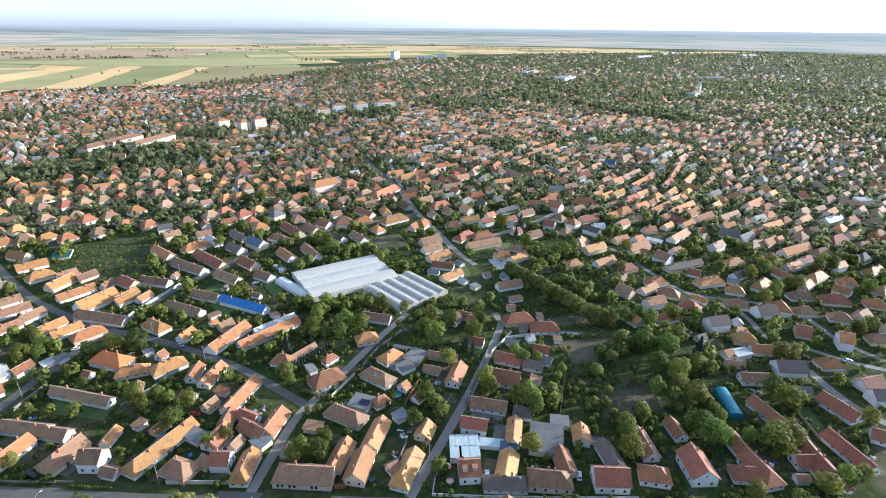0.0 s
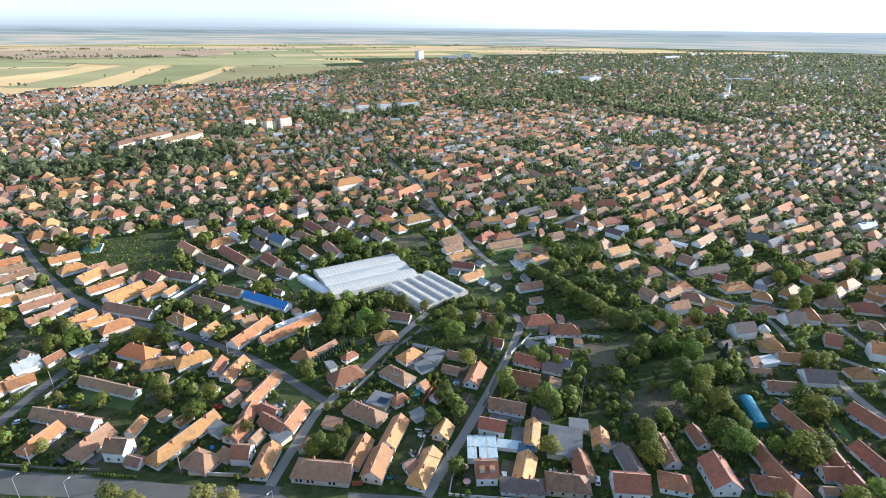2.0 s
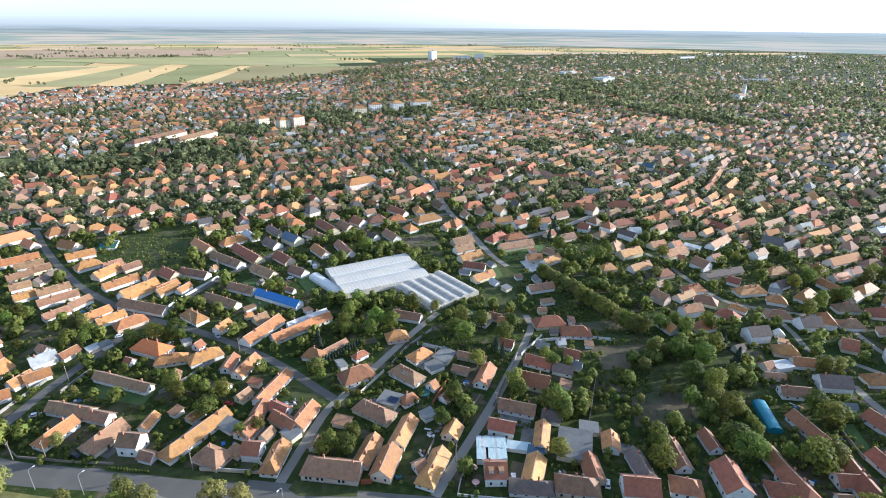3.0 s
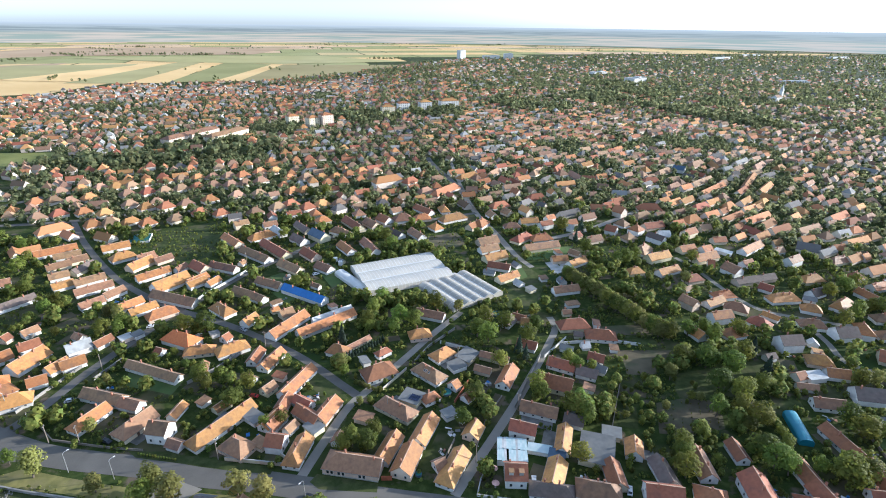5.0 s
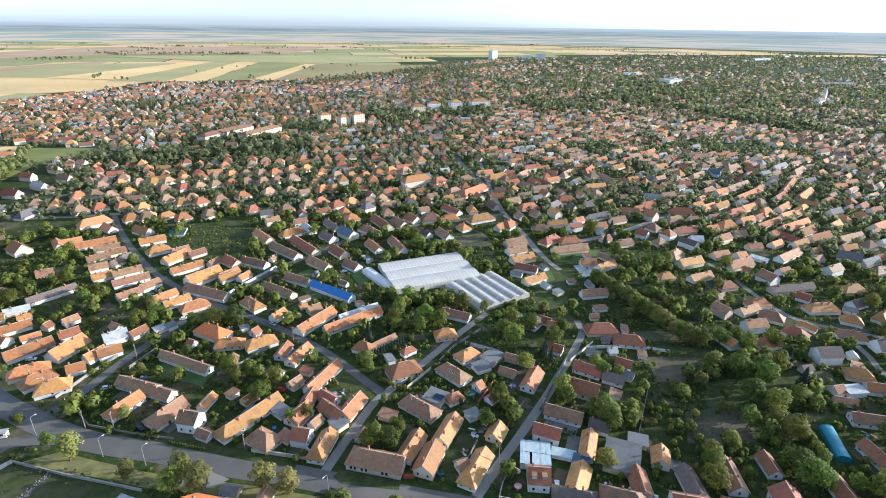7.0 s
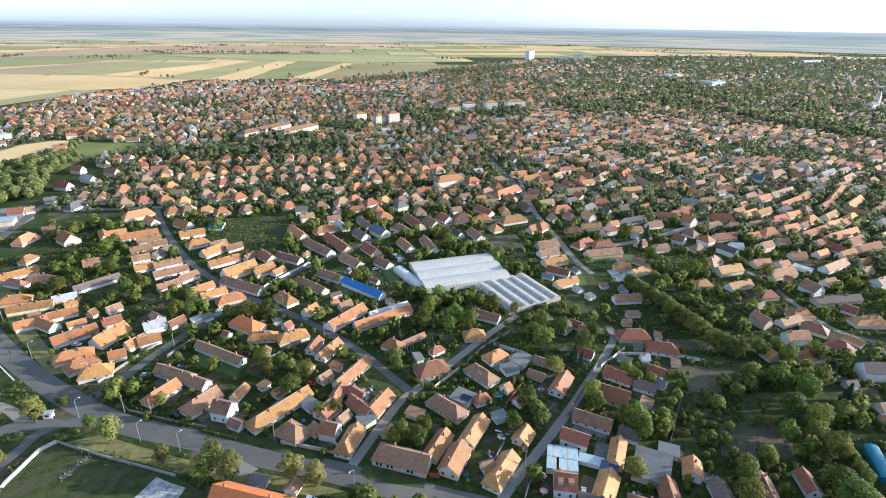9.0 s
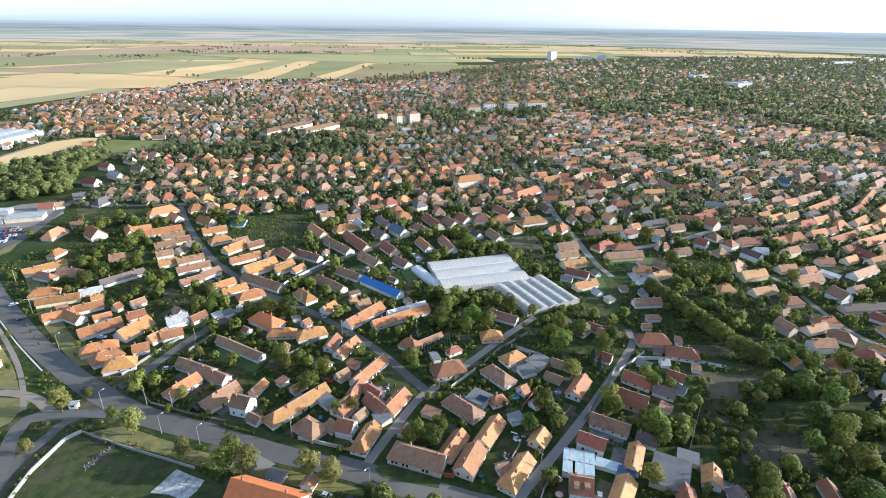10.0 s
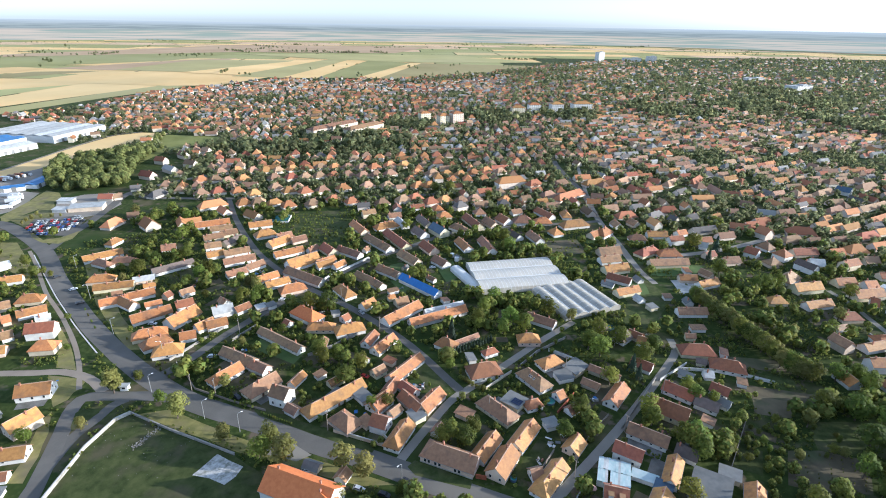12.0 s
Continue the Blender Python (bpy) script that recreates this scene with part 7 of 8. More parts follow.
for region, (angle, near) in enumerate(((30.0, True), (128.0, False))):
    c, s = math.cos(radians(angle)), math.sin(radians(angle))
    row, v = 0, -4600.0
    while v < 4600:
        v += (17.0 if row % 2 else 28.0) * (1 if abs(v) < 1700 else 1.25)
        row += 1
        u = -4600.0
        while u < 4600:
            u += FAR.uniform(12, 17) if region == 0 else FAR.uniform(8.5, 12.5)
            bend = 22 * math.sin(u / 170 + row * 0.05) + 30 * math.sin(u / 410 + 2)
            x, y = u * c - (v + bend) * s, u * s + (v + bend) * c
            r = math.hypot(x, y)
            if r < (470 if x > -0.18 * y else 300) or r > 4200 or y < 84 or not seen_side(x, y):
                continue
            if (x + 0.13 * y < 21 + 35 * noise.noise((x * 0.004, y * 0.004, 2))) != (region == 0) or not in_town(x, y) or in_park(x, y):
                continue
            green = noise.noise((x * 0.006, y * 0.006, 9)) + 0.5 * noise.noise((x * 0.02, y * 0.02, 4))
            if (x > -140 and r > 1000 and FAR.random() < min(0.62, (r - 950) / 700)) or green > 0.42 + (0.0 if r > 1260 else 0.1) or (r > 1400 and FAR.random() < (0.5 if x > 0 else 0.35)) or (r > 2300 and FAR.random() < 0.6):
                continue
            turn = radians(angle + (0 if region == 0 else 0) + FAR.gauss(0, 6) + (90 if FAR.random() < (0.35 if region == 0 else 0.85) else 0))
            hip = FAR.random() < ((0.72 if r < 700 else 0.45) if region == 0 else 0.15)
            L, w = (FAR.uniform(8.5, 11.5), FAR.uniform(7.5, 9.5)) if hip else (FAR.uniform(8, 19), FAR.uniform(5.5, 7.5))
            clash = any(taken(x + i * math.cos(turn) * L / 2 - j * math.sin(turn) * w / 2, y + i * math.sin(turn) * L / 2 + j * math.cos(turn) * w / 2)
                        for i in (-1, -0.5, 0, 0.5, 1) for j in (-1, 0, 1))
            if clash:
                continue
            take_box(x, y, turn, L, w)
            houses_far.append((x, y, turn, L, w, FAR.uniform(2.4, 3.0) if FAR.random() < 0.88 else 5.0, "h" if hip else "g", r))

wall_v, wall_f, roof_v, roof_f, roof_m = [], [], [], [], []
chim_v, chim_f = [], []
for x, y, turn, L, w, h, kind, roof in MASSED + [q[:7] + (FAR.choice("oooobbbbbrrrdww" if q[0] < 0 else "ooobbbbbbrrdw"),) for q in houses_far]:
    if math.hypot(x, y) < 900:
        k = len(chim_v)
        v, f = moved(block(0.55, 0.55, 2.0), x + math.cos(turn) * L * 0.2, y + math.sin(turn) * L * 0.2, h + w / 2 * 0.92 - 1.0, turn)
        chim_v += v
        chim_f += [tuple(i + k for i in q) for q in f]
    for (v, f), (allv, allf) in ((moved(walls_shape(L, w, h, kind, pitch=0.92), x, y, 0, turn), (wall_v, wall_f)), (moved(roof_shape(L, w, h, kind, pitch=0.98 if kind == "h" else 0.92)[:2], x, y, 0, turn), (roof_v, roof_f))):
        k = len(allv)
        if allv is roof_v:
            roof_m += ["obrdw".index(roof)] * len(f)
        allv += v
        allf += [tuple(i + k for i in q) for q in f]
town = tagged(new("far_town"), "dense rows of plastered houses with clay tile roofs", "houses", kind="stuff")
piece("walls", mesh_of("walls", wall_v, wall_f, FAR_WALL), town)
piece("roofs", mesh_of("roofs", roof_v, roof_f, [FAR_ROOF, FAR_BROWN, FAR_RED, FAR_DARK, FAR_GREY], roof_m), town)
piece("chimneys", mesh_of("chimneys", chim_v, chim_f, BRICKWORK), town)


# ---- far trees ----
def far_woods(name, spots, label, sprays=26, leaf=1.0, material=None):
    """Many trees as loose heaps of leaf sprays: spots of x, y, height."""
    P = np.array(spots)
    rng = np.random.default_rng(3)
    n, k = len(P), sprays
    d = rng.normal(size=(n, k, 3))
    d /= np.linalg.norm(d, axis=2, keepdims=True)
    rad = P[:, 2][:, None, None] * np.array([0.40, 0.40, 0.44])
    cen = np.stack([P[:, 0], P[:, 1], P[:, 2] * 0.56], 1)[:, None] + d * rad * rng.uniform(0.6, 1.0, (n, k, 1))
    up = d + rng.normal(size=(n, k, 3)) * 0.4 + np.array([0, 0, 0.3])
    up /= np.linalg.norm(up, axis=2, keepdims=True)
    u = np.cross(up, rng.normal(size=(n, k, 3)))
    u /= np.linalg.norm(u, axis=2, keepdims=True)
    w = np.cross(up, u)
    size = leaf * (P[:, 2][:, None, None] * rng.uniform(0.12, 0.24, (n, k, 1)))
    corners = np.stack([cen - u * size - up * size * 0.4, cen + w * size, cen + u * size - up * size * 0.4, cen - w * size], 2).reshape(-1, 3)
    quads = np.arange(len(corners)).reshape(-1, 4)
    faces = np.concatenate([quads[:, [1, 0, 3]], quads[:, [2, 1, 3]]])
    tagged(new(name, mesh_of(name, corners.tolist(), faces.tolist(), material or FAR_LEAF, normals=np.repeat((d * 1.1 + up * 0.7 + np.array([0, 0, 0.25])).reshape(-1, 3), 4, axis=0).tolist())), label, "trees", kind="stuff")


spots = []
tries = 0
while len(spots) < 15500 and tries < 400000:
    tries += 1
    r = FAR.uniform(430, 1250) if FAR.random() < 0.74 else FAR.uniform(1100, 4500)
    a = radians(FAR.uniform(-66, 46))
    x, y = r * math.sin(a), r * math.cos(a)
    if not in_town(x, y) or (taken(x, y) and r < 2000):
        continue
    spots.append((x, y, FAR.uniform(3.4, 8.2)))
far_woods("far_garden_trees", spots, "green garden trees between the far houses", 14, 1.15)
spots = []
while len(spots) < 7000:
    r, a = FAR.uniform(1000, 4600) if FAR.random() < 0.66 else FAR.uniform(1000, 1900), radians(FAR.uniform(-14, 47))
    x, y = r * math.sin(a), r * math.cos(a)
    if in_town(x, y) and not taken(x, y):
        spots.append((x, y, FAR.uniform(7, 12) * (1 + max(0, r - 1500) / 4500)))
for px, py, reach in PARKS:
    for i in range(int(reach * reach / 55)):
        x, y = px + FAR.uniform(-1.2, 1.2) * reach, py + FAR.uniform(-1.2, 1.2) * reach
        if in_park(x, y) and not taken(x, y):
            spots.append((x, y, FAR.uniform(8, 16)))
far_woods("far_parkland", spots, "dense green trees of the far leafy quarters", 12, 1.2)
spots = []
while len(spots) < 13000:
    r, a = math.sqrt(FAR.uniform(105 ** 2, 430 ** 2)), radians(FAR.uniform(-64, 46))
    x, y = r * math.sin(a), r * math.cos(a)
    if (not taken(x, y) or (taken(x, y) == "open" and r > 330 and FAR.random() < 0.5)) and noise.noise((x * 0.06, y * 0.06, 5)) > -0.15:
        spots.append((x, y, FAR.uniform(0.5, 1.9)))
far_woods("garden_growth", spots, "low green herbs and weeds in the gardens", 6, 1.6, GARDEN_LEAF)
far_woods("garden_trees", [p for p in SCATTER if math.hypot(p[0], p[1]) > 215], "green trees and bushes of the back gardens", 72, 0.70, GARDEN_LEAF)
far_woods("garden_bushes", [p for p in SCATTER if math.hypot(p[0], p[1]) <= 215], "green bushes and small trees of the nearer gardens", 200, 0.46, GARDEN_LEAF)
spots = []
WOOD = [(-545, 338), (-492, 310), (-474, 320), (-460, 342), (-446, 344), (-512, 416), (-550, 486), (-574, 482), (-580, 409), (-570, 368)]
while len(spots) < 125:
    x, y = FAR.uniform(-582, -446), FAR.uniform(310, 486)
    if inside_of(WOOD, x, y) and all(math.hypot(x - a, y - b) > 5.5 for a, b, _ in spots):
        spots.append((x, y, FAR.uniform(10, 18) * (1.1 if x + y < -190 else 0.72 if y > 440 else 0.9)))
for i in range(26):                           # thin line of trees towards the meadow
    u = FAR.random()
    spots.append((-572 - 40 * u + FAR.gauss(0, 4), 480 + 62 * u + FAR.gauss(0, 4), FAR.uniform(5, 9)))
far_woods("wood", spots, "dense green wood of tall trees beside the yard", 360, 0.40, WOOD_LEAF)
spots = []
for i in range(95):
    a, r = radians(FAR.uniform(-70, 50)), FAR.uniform(1500, 4700)
    x, y = r * math.sin(a), r * math.cos(a)
    if in_town(x, y):
        continue
    along = FAR.uniform(0, 3.14)
    for k in range(FAR.randint(3, 34) if r > 2400 else FAR.randint(1, 6)):
        t = FAR.gauss(0, 50 if r < 3000 else 120)
        spots.append((x + t * math.cos(along) + FAR.gauss(0, 9), y + t * math.sin(along) + FAR.gauss(0, 9), FAR.uniform(6, 13)))
for i in range(500):
    x = FAR.uniform(-480, -150)
    spots.append((-600 + i * 0.85 + FAR.gauss(0, 30), 1420 + i * 1.7 + FAR.gauss(0, 70), FAR.uniform(7, 13)))
far_woods("field_copses", spots, "dark copses and tree rows among the fields", 18)

# ---- the open plain: a mosaic of fields out to the woods at the horizon ----
FIELDS = random.Random(4)
mosaic = {"STRAW": [[], []], "OLIVE": [[], []], "SOIL": [[], []]}
c, s = math.cos(radians(24)), math.sin(radians(24))
v = 400.0
while v < 4900:
    deep = FIELDS.uniform(110, 320)
    u = -4900.0
    while u < 4900:
        wide = FIELDS.uniform(220, 900)
        corners = [(uu * c - vv * s, uu * s + vv * c) for uu, vv in ((u + 4, v + 3), (u + wide - 4, v + 3), (u + wide - 4, v + deep - 3), (u + 4, v + deep - 3))]
        u += wide
        mid = (sum(p[0] for p in corners) / 4, sum(p[1] for p in corners) / 4)
        if max(math.hypot(*p) for p in corners) > 4880 or min(p[1] for p in corners) < 100 or min(math.hypot(*p) for p in corners) < 1050 or any(in_town(*p) for p in corners + [mid]):
            continue
        V, Fc = mosaic[FIELDS.choice(("STRAW", "STRAW", "STRAW", "OLIVE", "OLIVE", "SOIL"))]
        Fc.append(tuple(range(len(V), len(V) + 4)))
        V += [(x, y, 0.2) for x, y in corners]
    v += deep
sides = 140                                   # the last fields before the haze
for near, far in ((4560, 4660), (4660, 4770), (4770, 4949)):
    for i in range(sides):
        V, Fc = mosaic[FIELDS.choice(("STRAW", "OLIVE", "OLIVE", "SOIL"))]
        k = len(V)
        V += [(r * math.cos(2 * math.pi * q / sides), r * math.sin(2 * math.pi * q / sides), 0.12) for q in (i, i + 1) for r in (near, far)]
        Fc.append((k, k + 1, k + 3, k + 2))
for key, m, words in (("STRAW", STRAW, "dry straw-yellow stubble fields of the plain"), ("OLIVE", OLIVE, "green crop fields of the plain"), ("SOIL", SOIL, "brown ploughed fields of the plain")):
    tagged(new("far_fields", mesh_of("far_fields", *mosaic[key], m)), words, "fields", kind="stuff")

# ---- the hazy distance ----
def backdrop():
    m = bpy.data.materials.new("distant_woods_in_haze")
    m.use_nodes = True
    n, l = m.node_tree.nodes, m.node_tree.links
    out = n["Principled BSDF"]
    out.inputs["Roughness"].default_value = 1.0
    where = n.new("ShaderNodeTexCoord").outputs["Object"]

    def streaks(scale, low, high):
        """Fields or woods seen edge on: long level streaks of two colours."""
        t, p, q = n.new("ShaderNodeTexNoise"), n.new("ShaderNodeMapping"), n.new("ShaderNodeValToRGB")
        p.inputs["Scale"].default_value = scale
        l.new(where, p.inputs["Vector"])
        l.new(p.outputs["Vector"], t.inputs["Vector"])
        t.inputs["Scale"].default_value, t.inputs["Detail"].default_value = 1.0, 3
        q.color_ramp.elements[0].position, q.color_ramp.elements[0].color = 0.44, (*low, 1)
        q.color_ramp.elements[1].position, q.color_ramp.elements[1].color = 0.56, (*high, 1)
        l.new(t.outputs["Fac"], q.inputs["Fac"])
        return q.outputs["Color"]

    def blend(by, lo, hi, a, b, most=1.0):
        r, mix = n.new("ShaderNodeMapRange"), n.new("ShaderNodeMix")
        r.inputs["From Min"].default_value, r.inputs["From Max"].default_value, r.inputs["To Max"].default_value = lo, hi, most
        mix.data_type = "RGBA"
        l.new(by, r.inputs["Value"])
        l.new(r.outputs["Result"], mix.inputs["Factor"])
        l.new(a, mix.inputs["A"])
        if isinstance(b, tuple):
            mix.inputs["B"].default_value = (*b, 1)
        else:
            l.new(b, mix.inputs["B"])
        return mix.outputs["Result"]

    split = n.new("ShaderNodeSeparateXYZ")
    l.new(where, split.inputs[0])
    # Haze is painted into these colours, and the ring glows with them.
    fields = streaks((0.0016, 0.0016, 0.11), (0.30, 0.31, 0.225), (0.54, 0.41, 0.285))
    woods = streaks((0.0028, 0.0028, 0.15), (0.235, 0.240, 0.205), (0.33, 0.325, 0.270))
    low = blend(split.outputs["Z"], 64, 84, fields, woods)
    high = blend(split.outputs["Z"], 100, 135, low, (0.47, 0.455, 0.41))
    final = blend(split.outputs["X"], 300, 4300, high, (0.44, 0.425, 0.365), 0.6)       # painted paler towards the sun, as the haze is there
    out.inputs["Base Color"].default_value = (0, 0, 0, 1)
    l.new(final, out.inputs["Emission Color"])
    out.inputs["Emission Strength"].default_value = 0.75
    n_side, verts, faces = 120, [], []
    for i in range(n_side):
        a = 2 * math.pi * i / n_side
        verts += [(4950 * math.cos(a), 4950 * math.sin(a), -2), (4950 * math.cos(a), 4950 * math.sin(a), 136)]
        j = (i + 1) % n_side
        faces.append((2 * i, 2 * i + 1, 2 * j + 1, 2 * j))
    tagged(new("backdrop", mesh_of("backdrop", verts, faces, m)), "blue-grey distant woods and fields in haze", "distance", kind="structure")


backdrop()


# ---- vehicles ----
PAINTS = [surface(n, lo, hi, 0.5, 0.3, 3) for n, lo, hi in (("white_car_paint", (0.7, 0.7, 0.7), (0.8, 0.8, 0.8)), ("silver_car_paint", (0.35, 0.36, 0.37), (0.42, 0.43, 0.44)),
                                                           ("dark_car_paint", (0.02, 0.02, 0.025), (0.04, 0.04, 0.05)), ("blue_car_paint", (0.03, 0.07, 0.22), (0.05, 0.10, 0.30)),
                                                           ("red_car_paint", (0.35, 0.02, 0.02), (0.45, 0.04, 0.03)))]
PAINT_WORDS = ["white", "silver", "black", "blue", "red"]


def car_body():
    side = [(-2.1, 0.35), (2.1, 0.35), (2.15, 0.75), (1.15, 0.95), (0.55, 1.42), (-1.2, 1.45), (-1.95, 1.0), (-2.15, 0.8)]
    m = len(side)
    v = [(x, y * (0.82 if z > 1.2 else 1.0), z) for y in (-0.85, 0.85) for x, z in side]
    f = [tuple(range(m)), tuple(reversed(range(m, 2 * m)))] + [((i + 1) % m, i, m + i, m + (i + 1) % m) for i in range(m)]
    return v, f


WHEEL = mesh_of("wheel", *joined(limb((0, -0.11, 0), (0, 0.11, 0), 0.31, 0.31, 14), ([(0.31 * math.cos(i * 0.4488), y, 0.31 * math.sin(i * 0.4488)) for y in (-0.11, 0.11) for i in range(14)],
                                                                                     [tuple(range(14)), tuple(reversed(range(14, 28)))])), RUBBER)
BODIES = [mesh_of("body", *car_body(), p) for p in PAINTS]
GLASS = mesh_of("windscreen", [(1.17, -0.62, 0.98), (1.17, 0.62, 0.98), (0.6, 0.62, 1.41), (0.6, -0.62, 1.41)], [(0, 1, 2, 3)], PANE)
SIDE_GLASS = mesh_of("side_window", [(0.95, -0.80, 1.0), (0.5, -0.725, 1.36), (-1.1, -0.725, 1.38), (-1.6, -0.82, 1.02)], [(0, 1, 2, 3)], PANE)
REAR_GLASS = mesh_of("rear_window", [(-1.25, -0.6, 1.43), (-1.25, 0.6, 1.43), (-1.92, 0.64, 1.04), (-1.92, -0.64, 1.04)], [(0, 1, 2, 3)], PANE)


def car(x, y, turn, paint, where="parked on the street"):
    root = tagged(new("car"), PAINT_WORDS[paint] + " passenger car " + where, "car", "parked cars")
    root.matrix_basis = pose(x, y, 0.07, 0, 0, turn)
    piece("body", BODIES[paint], root)
    piece("windscreen", GLASS, root, pose(0.03, 0, 0.02))
    piece("rear_window", REAR_GLASS, root, pose(-0.03, 0, 0.02))
    piece("side_window", SIDE_GLASS, root, pose(0, -0.03, 0.0))
    piece("side_window", SIDE_GLASS, root, Matrix.Diagonal((1, -1, 1, 1)) @ pose(0, -0.03, 0.0))
    for sx in (-1.3, 1.3):
        for sy in (-0.78, 0.78):
            piece("wheel", WHEEL, root, pose(sx, sy, 0.31))


car(-298.6, 182.9, 70, 0)
car(-279.8, 172.8, 65, 2)
car(-195.0, 135.6, 140, 1)
car(-197.5, 135.9, -40, 2)
car(-63.1, 117.1, 0, 2)
car(-72.2, 116.1, 0, 0)
car(-323.1, 190.6, 70, 2)
car(-129.4, 222.4, -30, 1)
car(-178.3, 218.5, 30, 0)
car(-100.5, 172.4, 0, 4)
car(-165.9, 259.7, 20, 1)
car(-10.4, 169.0, 60, 0)
car(-224.6, 171.1, 20, 0)
car(-174.8, 159.2, 30, 0)
car(37.3, 156.0, 0, 1)
car(-143.5, 139.8, -15, 2)
car(-115.1, 291.6, 40, 0)
car(-58.3, 125.0, 160, 2)
car(-93.0, 116.7, 30, 0)
car(16.5, 142.1, 90, 0)
car(49.1, 142.0, 80, 0)
car(195.1, 235.0, 0, 2)
car(195.6, 215.0, 0, 0)
car(26.6, 155.3, 0, 1)
LOT = [(-424.4, 238.8), (-434.6, 251.9), (-425.0, 263.0), (-411.8, 274.4), (-399.3, 268.2), (-392.7, 249.5), (-391.9, 237.3), (-405.3, 232.9)]
c, s = math.cos(radians(38)), math.sin(radians(38))
for i in range(-14, 15):
    for j in range(-9, 10):
        x, y = -410.6 + i * 2.9 * c - j * 6.0 * s + FAR.gauss(0, 0.25), 252.0 + i * 2.9 * s + j * 6.0 * c + FAR.gauss(0, 0.25)
        if inside_of(LOT, x, y) and FAR.random() < 0.9:
            car(x, y, 128 + FAR.gauss(0, 4), FAR.choice((0, 0, 1, 1, 2, 3, 3, 4)), "in the crowded car park")


# ---- poles and lamps ----
def lamp_post(x, y, turn, h=9.0):
    root = tagged(new("street_lamp"), "grey steel street lamp with a curved arm", "street lamp", "street lamps")
    root.matrix_basis = pose(x, y, 0, 0, 0, turn)
    piece("pole", mesh_of("pole", *limb((0, 0, 0), (0, 0, h - 0.6), 0.13, 0.09, 8), STEEL), root)
    piece("arm", mesh_of("arm", *joined(limb((0, 0, h - 0.7), (0.5, 0, h - 0.15), 0.08, 0.07, 6), limb((0.5, 0, h - 0.15), (1.6, 0, h), 0.07, 0.06, 6)), STEEL), root)
    piece("lamp_head", mesh_of("lamp_head", *moved(block(0.8, 0.32, 0.16, h - 0.08, 0.8), 1.8), WHITE_STEEL), root)


def power_pole(x, y, turn=0.0, h=8.5):
    root = tagged(new("power_pole"), "grey wooden power pole with a crossarm", "power pole", "power poles")
    root.matrix_basis = pose(x, y, 0, 0, 0, turn)
    piece("pole", mesh_of("pole", *limb((0, 0, 0), (0, 0, h), 0.19, 0.13, 8), WOOD_POST), root)
    piece("crossarm", mesh_of("crossarm", *moved(block(0.12, 1.6, 0.12, h - 0.7)), WOOD_POST), root)
    for s in (-0.7, 0, 0.7):
        piece("insulator", mesh_of("insulator", *moved(block(0.1, 0.1, 0.22, h - 0.58), 0, s), WHITE_STEEL), root)


for x, y, turn in ((-146.7, 124.6, 60), (-128.7, 123.9, 60), (-179.9, 129.4, 60), (-59.8, 124.3, 250), (-196.0, 151.2, 230), (-235.2, 156.8, 50), (-280.0, 179.2, 230), (-324.8, 204.4, 50)):
    lamp_post(x, y, turn)
for x, y, turn in ((-177.0, 142.0, 45), (-164.8, 136.5, 20), (-153.2, 137.9, 20), (-97.6, 137.2, 70), (-177.2, 181.3, 30), (-165.6, 300.9, 30), (-210.0, 156.8, 30), (-42.0, 170.8, 50), (-16.8, 210.0, 50), (2.8, 240.8, 50),
                   (25.2, 210.0, 60), (11.2, 179.2, 60), (-4.2, 148.4, 60), (-147.0, 231.0, 120), (-112.0, 210.0, 120), (-191.8, 266.0, 120)):
    power_pole(x, y, turn)


# ---- walls and fences ----
def boundary(points, h, thick, material, label, name="garden_wall"):
    """A wall of straight bays with a coping and posts along a line."""
    root = tagged(new(name), label, name.replace("_", " "), "boundary walls")
    for (ax, ay), (bx, by) in zip(points, points[1:]):
        d, turn = math.hypot(bx - ax, by - ay), math.atan2(by - ay, bx - ax)
        n = max(1, round(d / 6))
        for k in range(n):
            mid = (k + 0.5) / n
            x, y = ax + (bx - ax) * mid, ay + (by - ay) * mid
            piece("bay", mesh_of("bay", *block(d / n - 0.02, thick, h), material), root, pose(x, y, 0, 0, 0, math.degrees(turn)))
            piece("coping", mesh_of("coping", *block(d / n - 0.02, thick + 0.12, 0.1), material if material in (WOOD_POST, FENCE, RED_WOOD) else CONCRETE), root, pose(x, y, h, 0, 0, math.degrees(turn)))


boundary([(-176.3, 116.1), (-178.5, 111.0), (-175.8, 95.7), (-170.7, 83.4), (-166.3, 72.6)], 1.4, 0.4, OLDWALL, "long whitewashed wall round the grass lot")
boundary([(-176.3, 116.1), (-154.6, 114.6), (-122.4, 113.5)], 1.0, 0.4, FENCE, "low grey concrete wall round the grass lot")
boundary([(-27.1, 224.2), (-10.2, 219.3)], 1.8, 0.3, PLASTER, "whitewashed garden wall")
boundary([(32.3, 231.5), (54.4, 238.0), (72.6, 236.3)], 1.5, 0.3, PLASTER, "pale turquoise garden wall")
boundary([(-124.1, 354.8), (-86.9, 382.3), (-63.3, 399.1)], 1.6, 0.3, CREAM, "cream street wall")
boundary([(-86.7, 149.2), (-68.5, 137.4)], 1.5, 0.3, CREAM, "cream street wall")
boundary([(-95.1, 137.2), (-68.5, 137.4)], 1.5, 0.3, CREAM, "cream street wall")
boundary([(-133.1, 176.5), (-126.2, 188.0), (-119.6, 204.6)], 1.6, 0.25, FENCE, "grey concrete garden fence")
boundary([(-159.3, 293.0), (-169.5, 255.6), (-171.2, 242.2)], 1.5, 0.25, PLASTER, "whitewashed street wall")
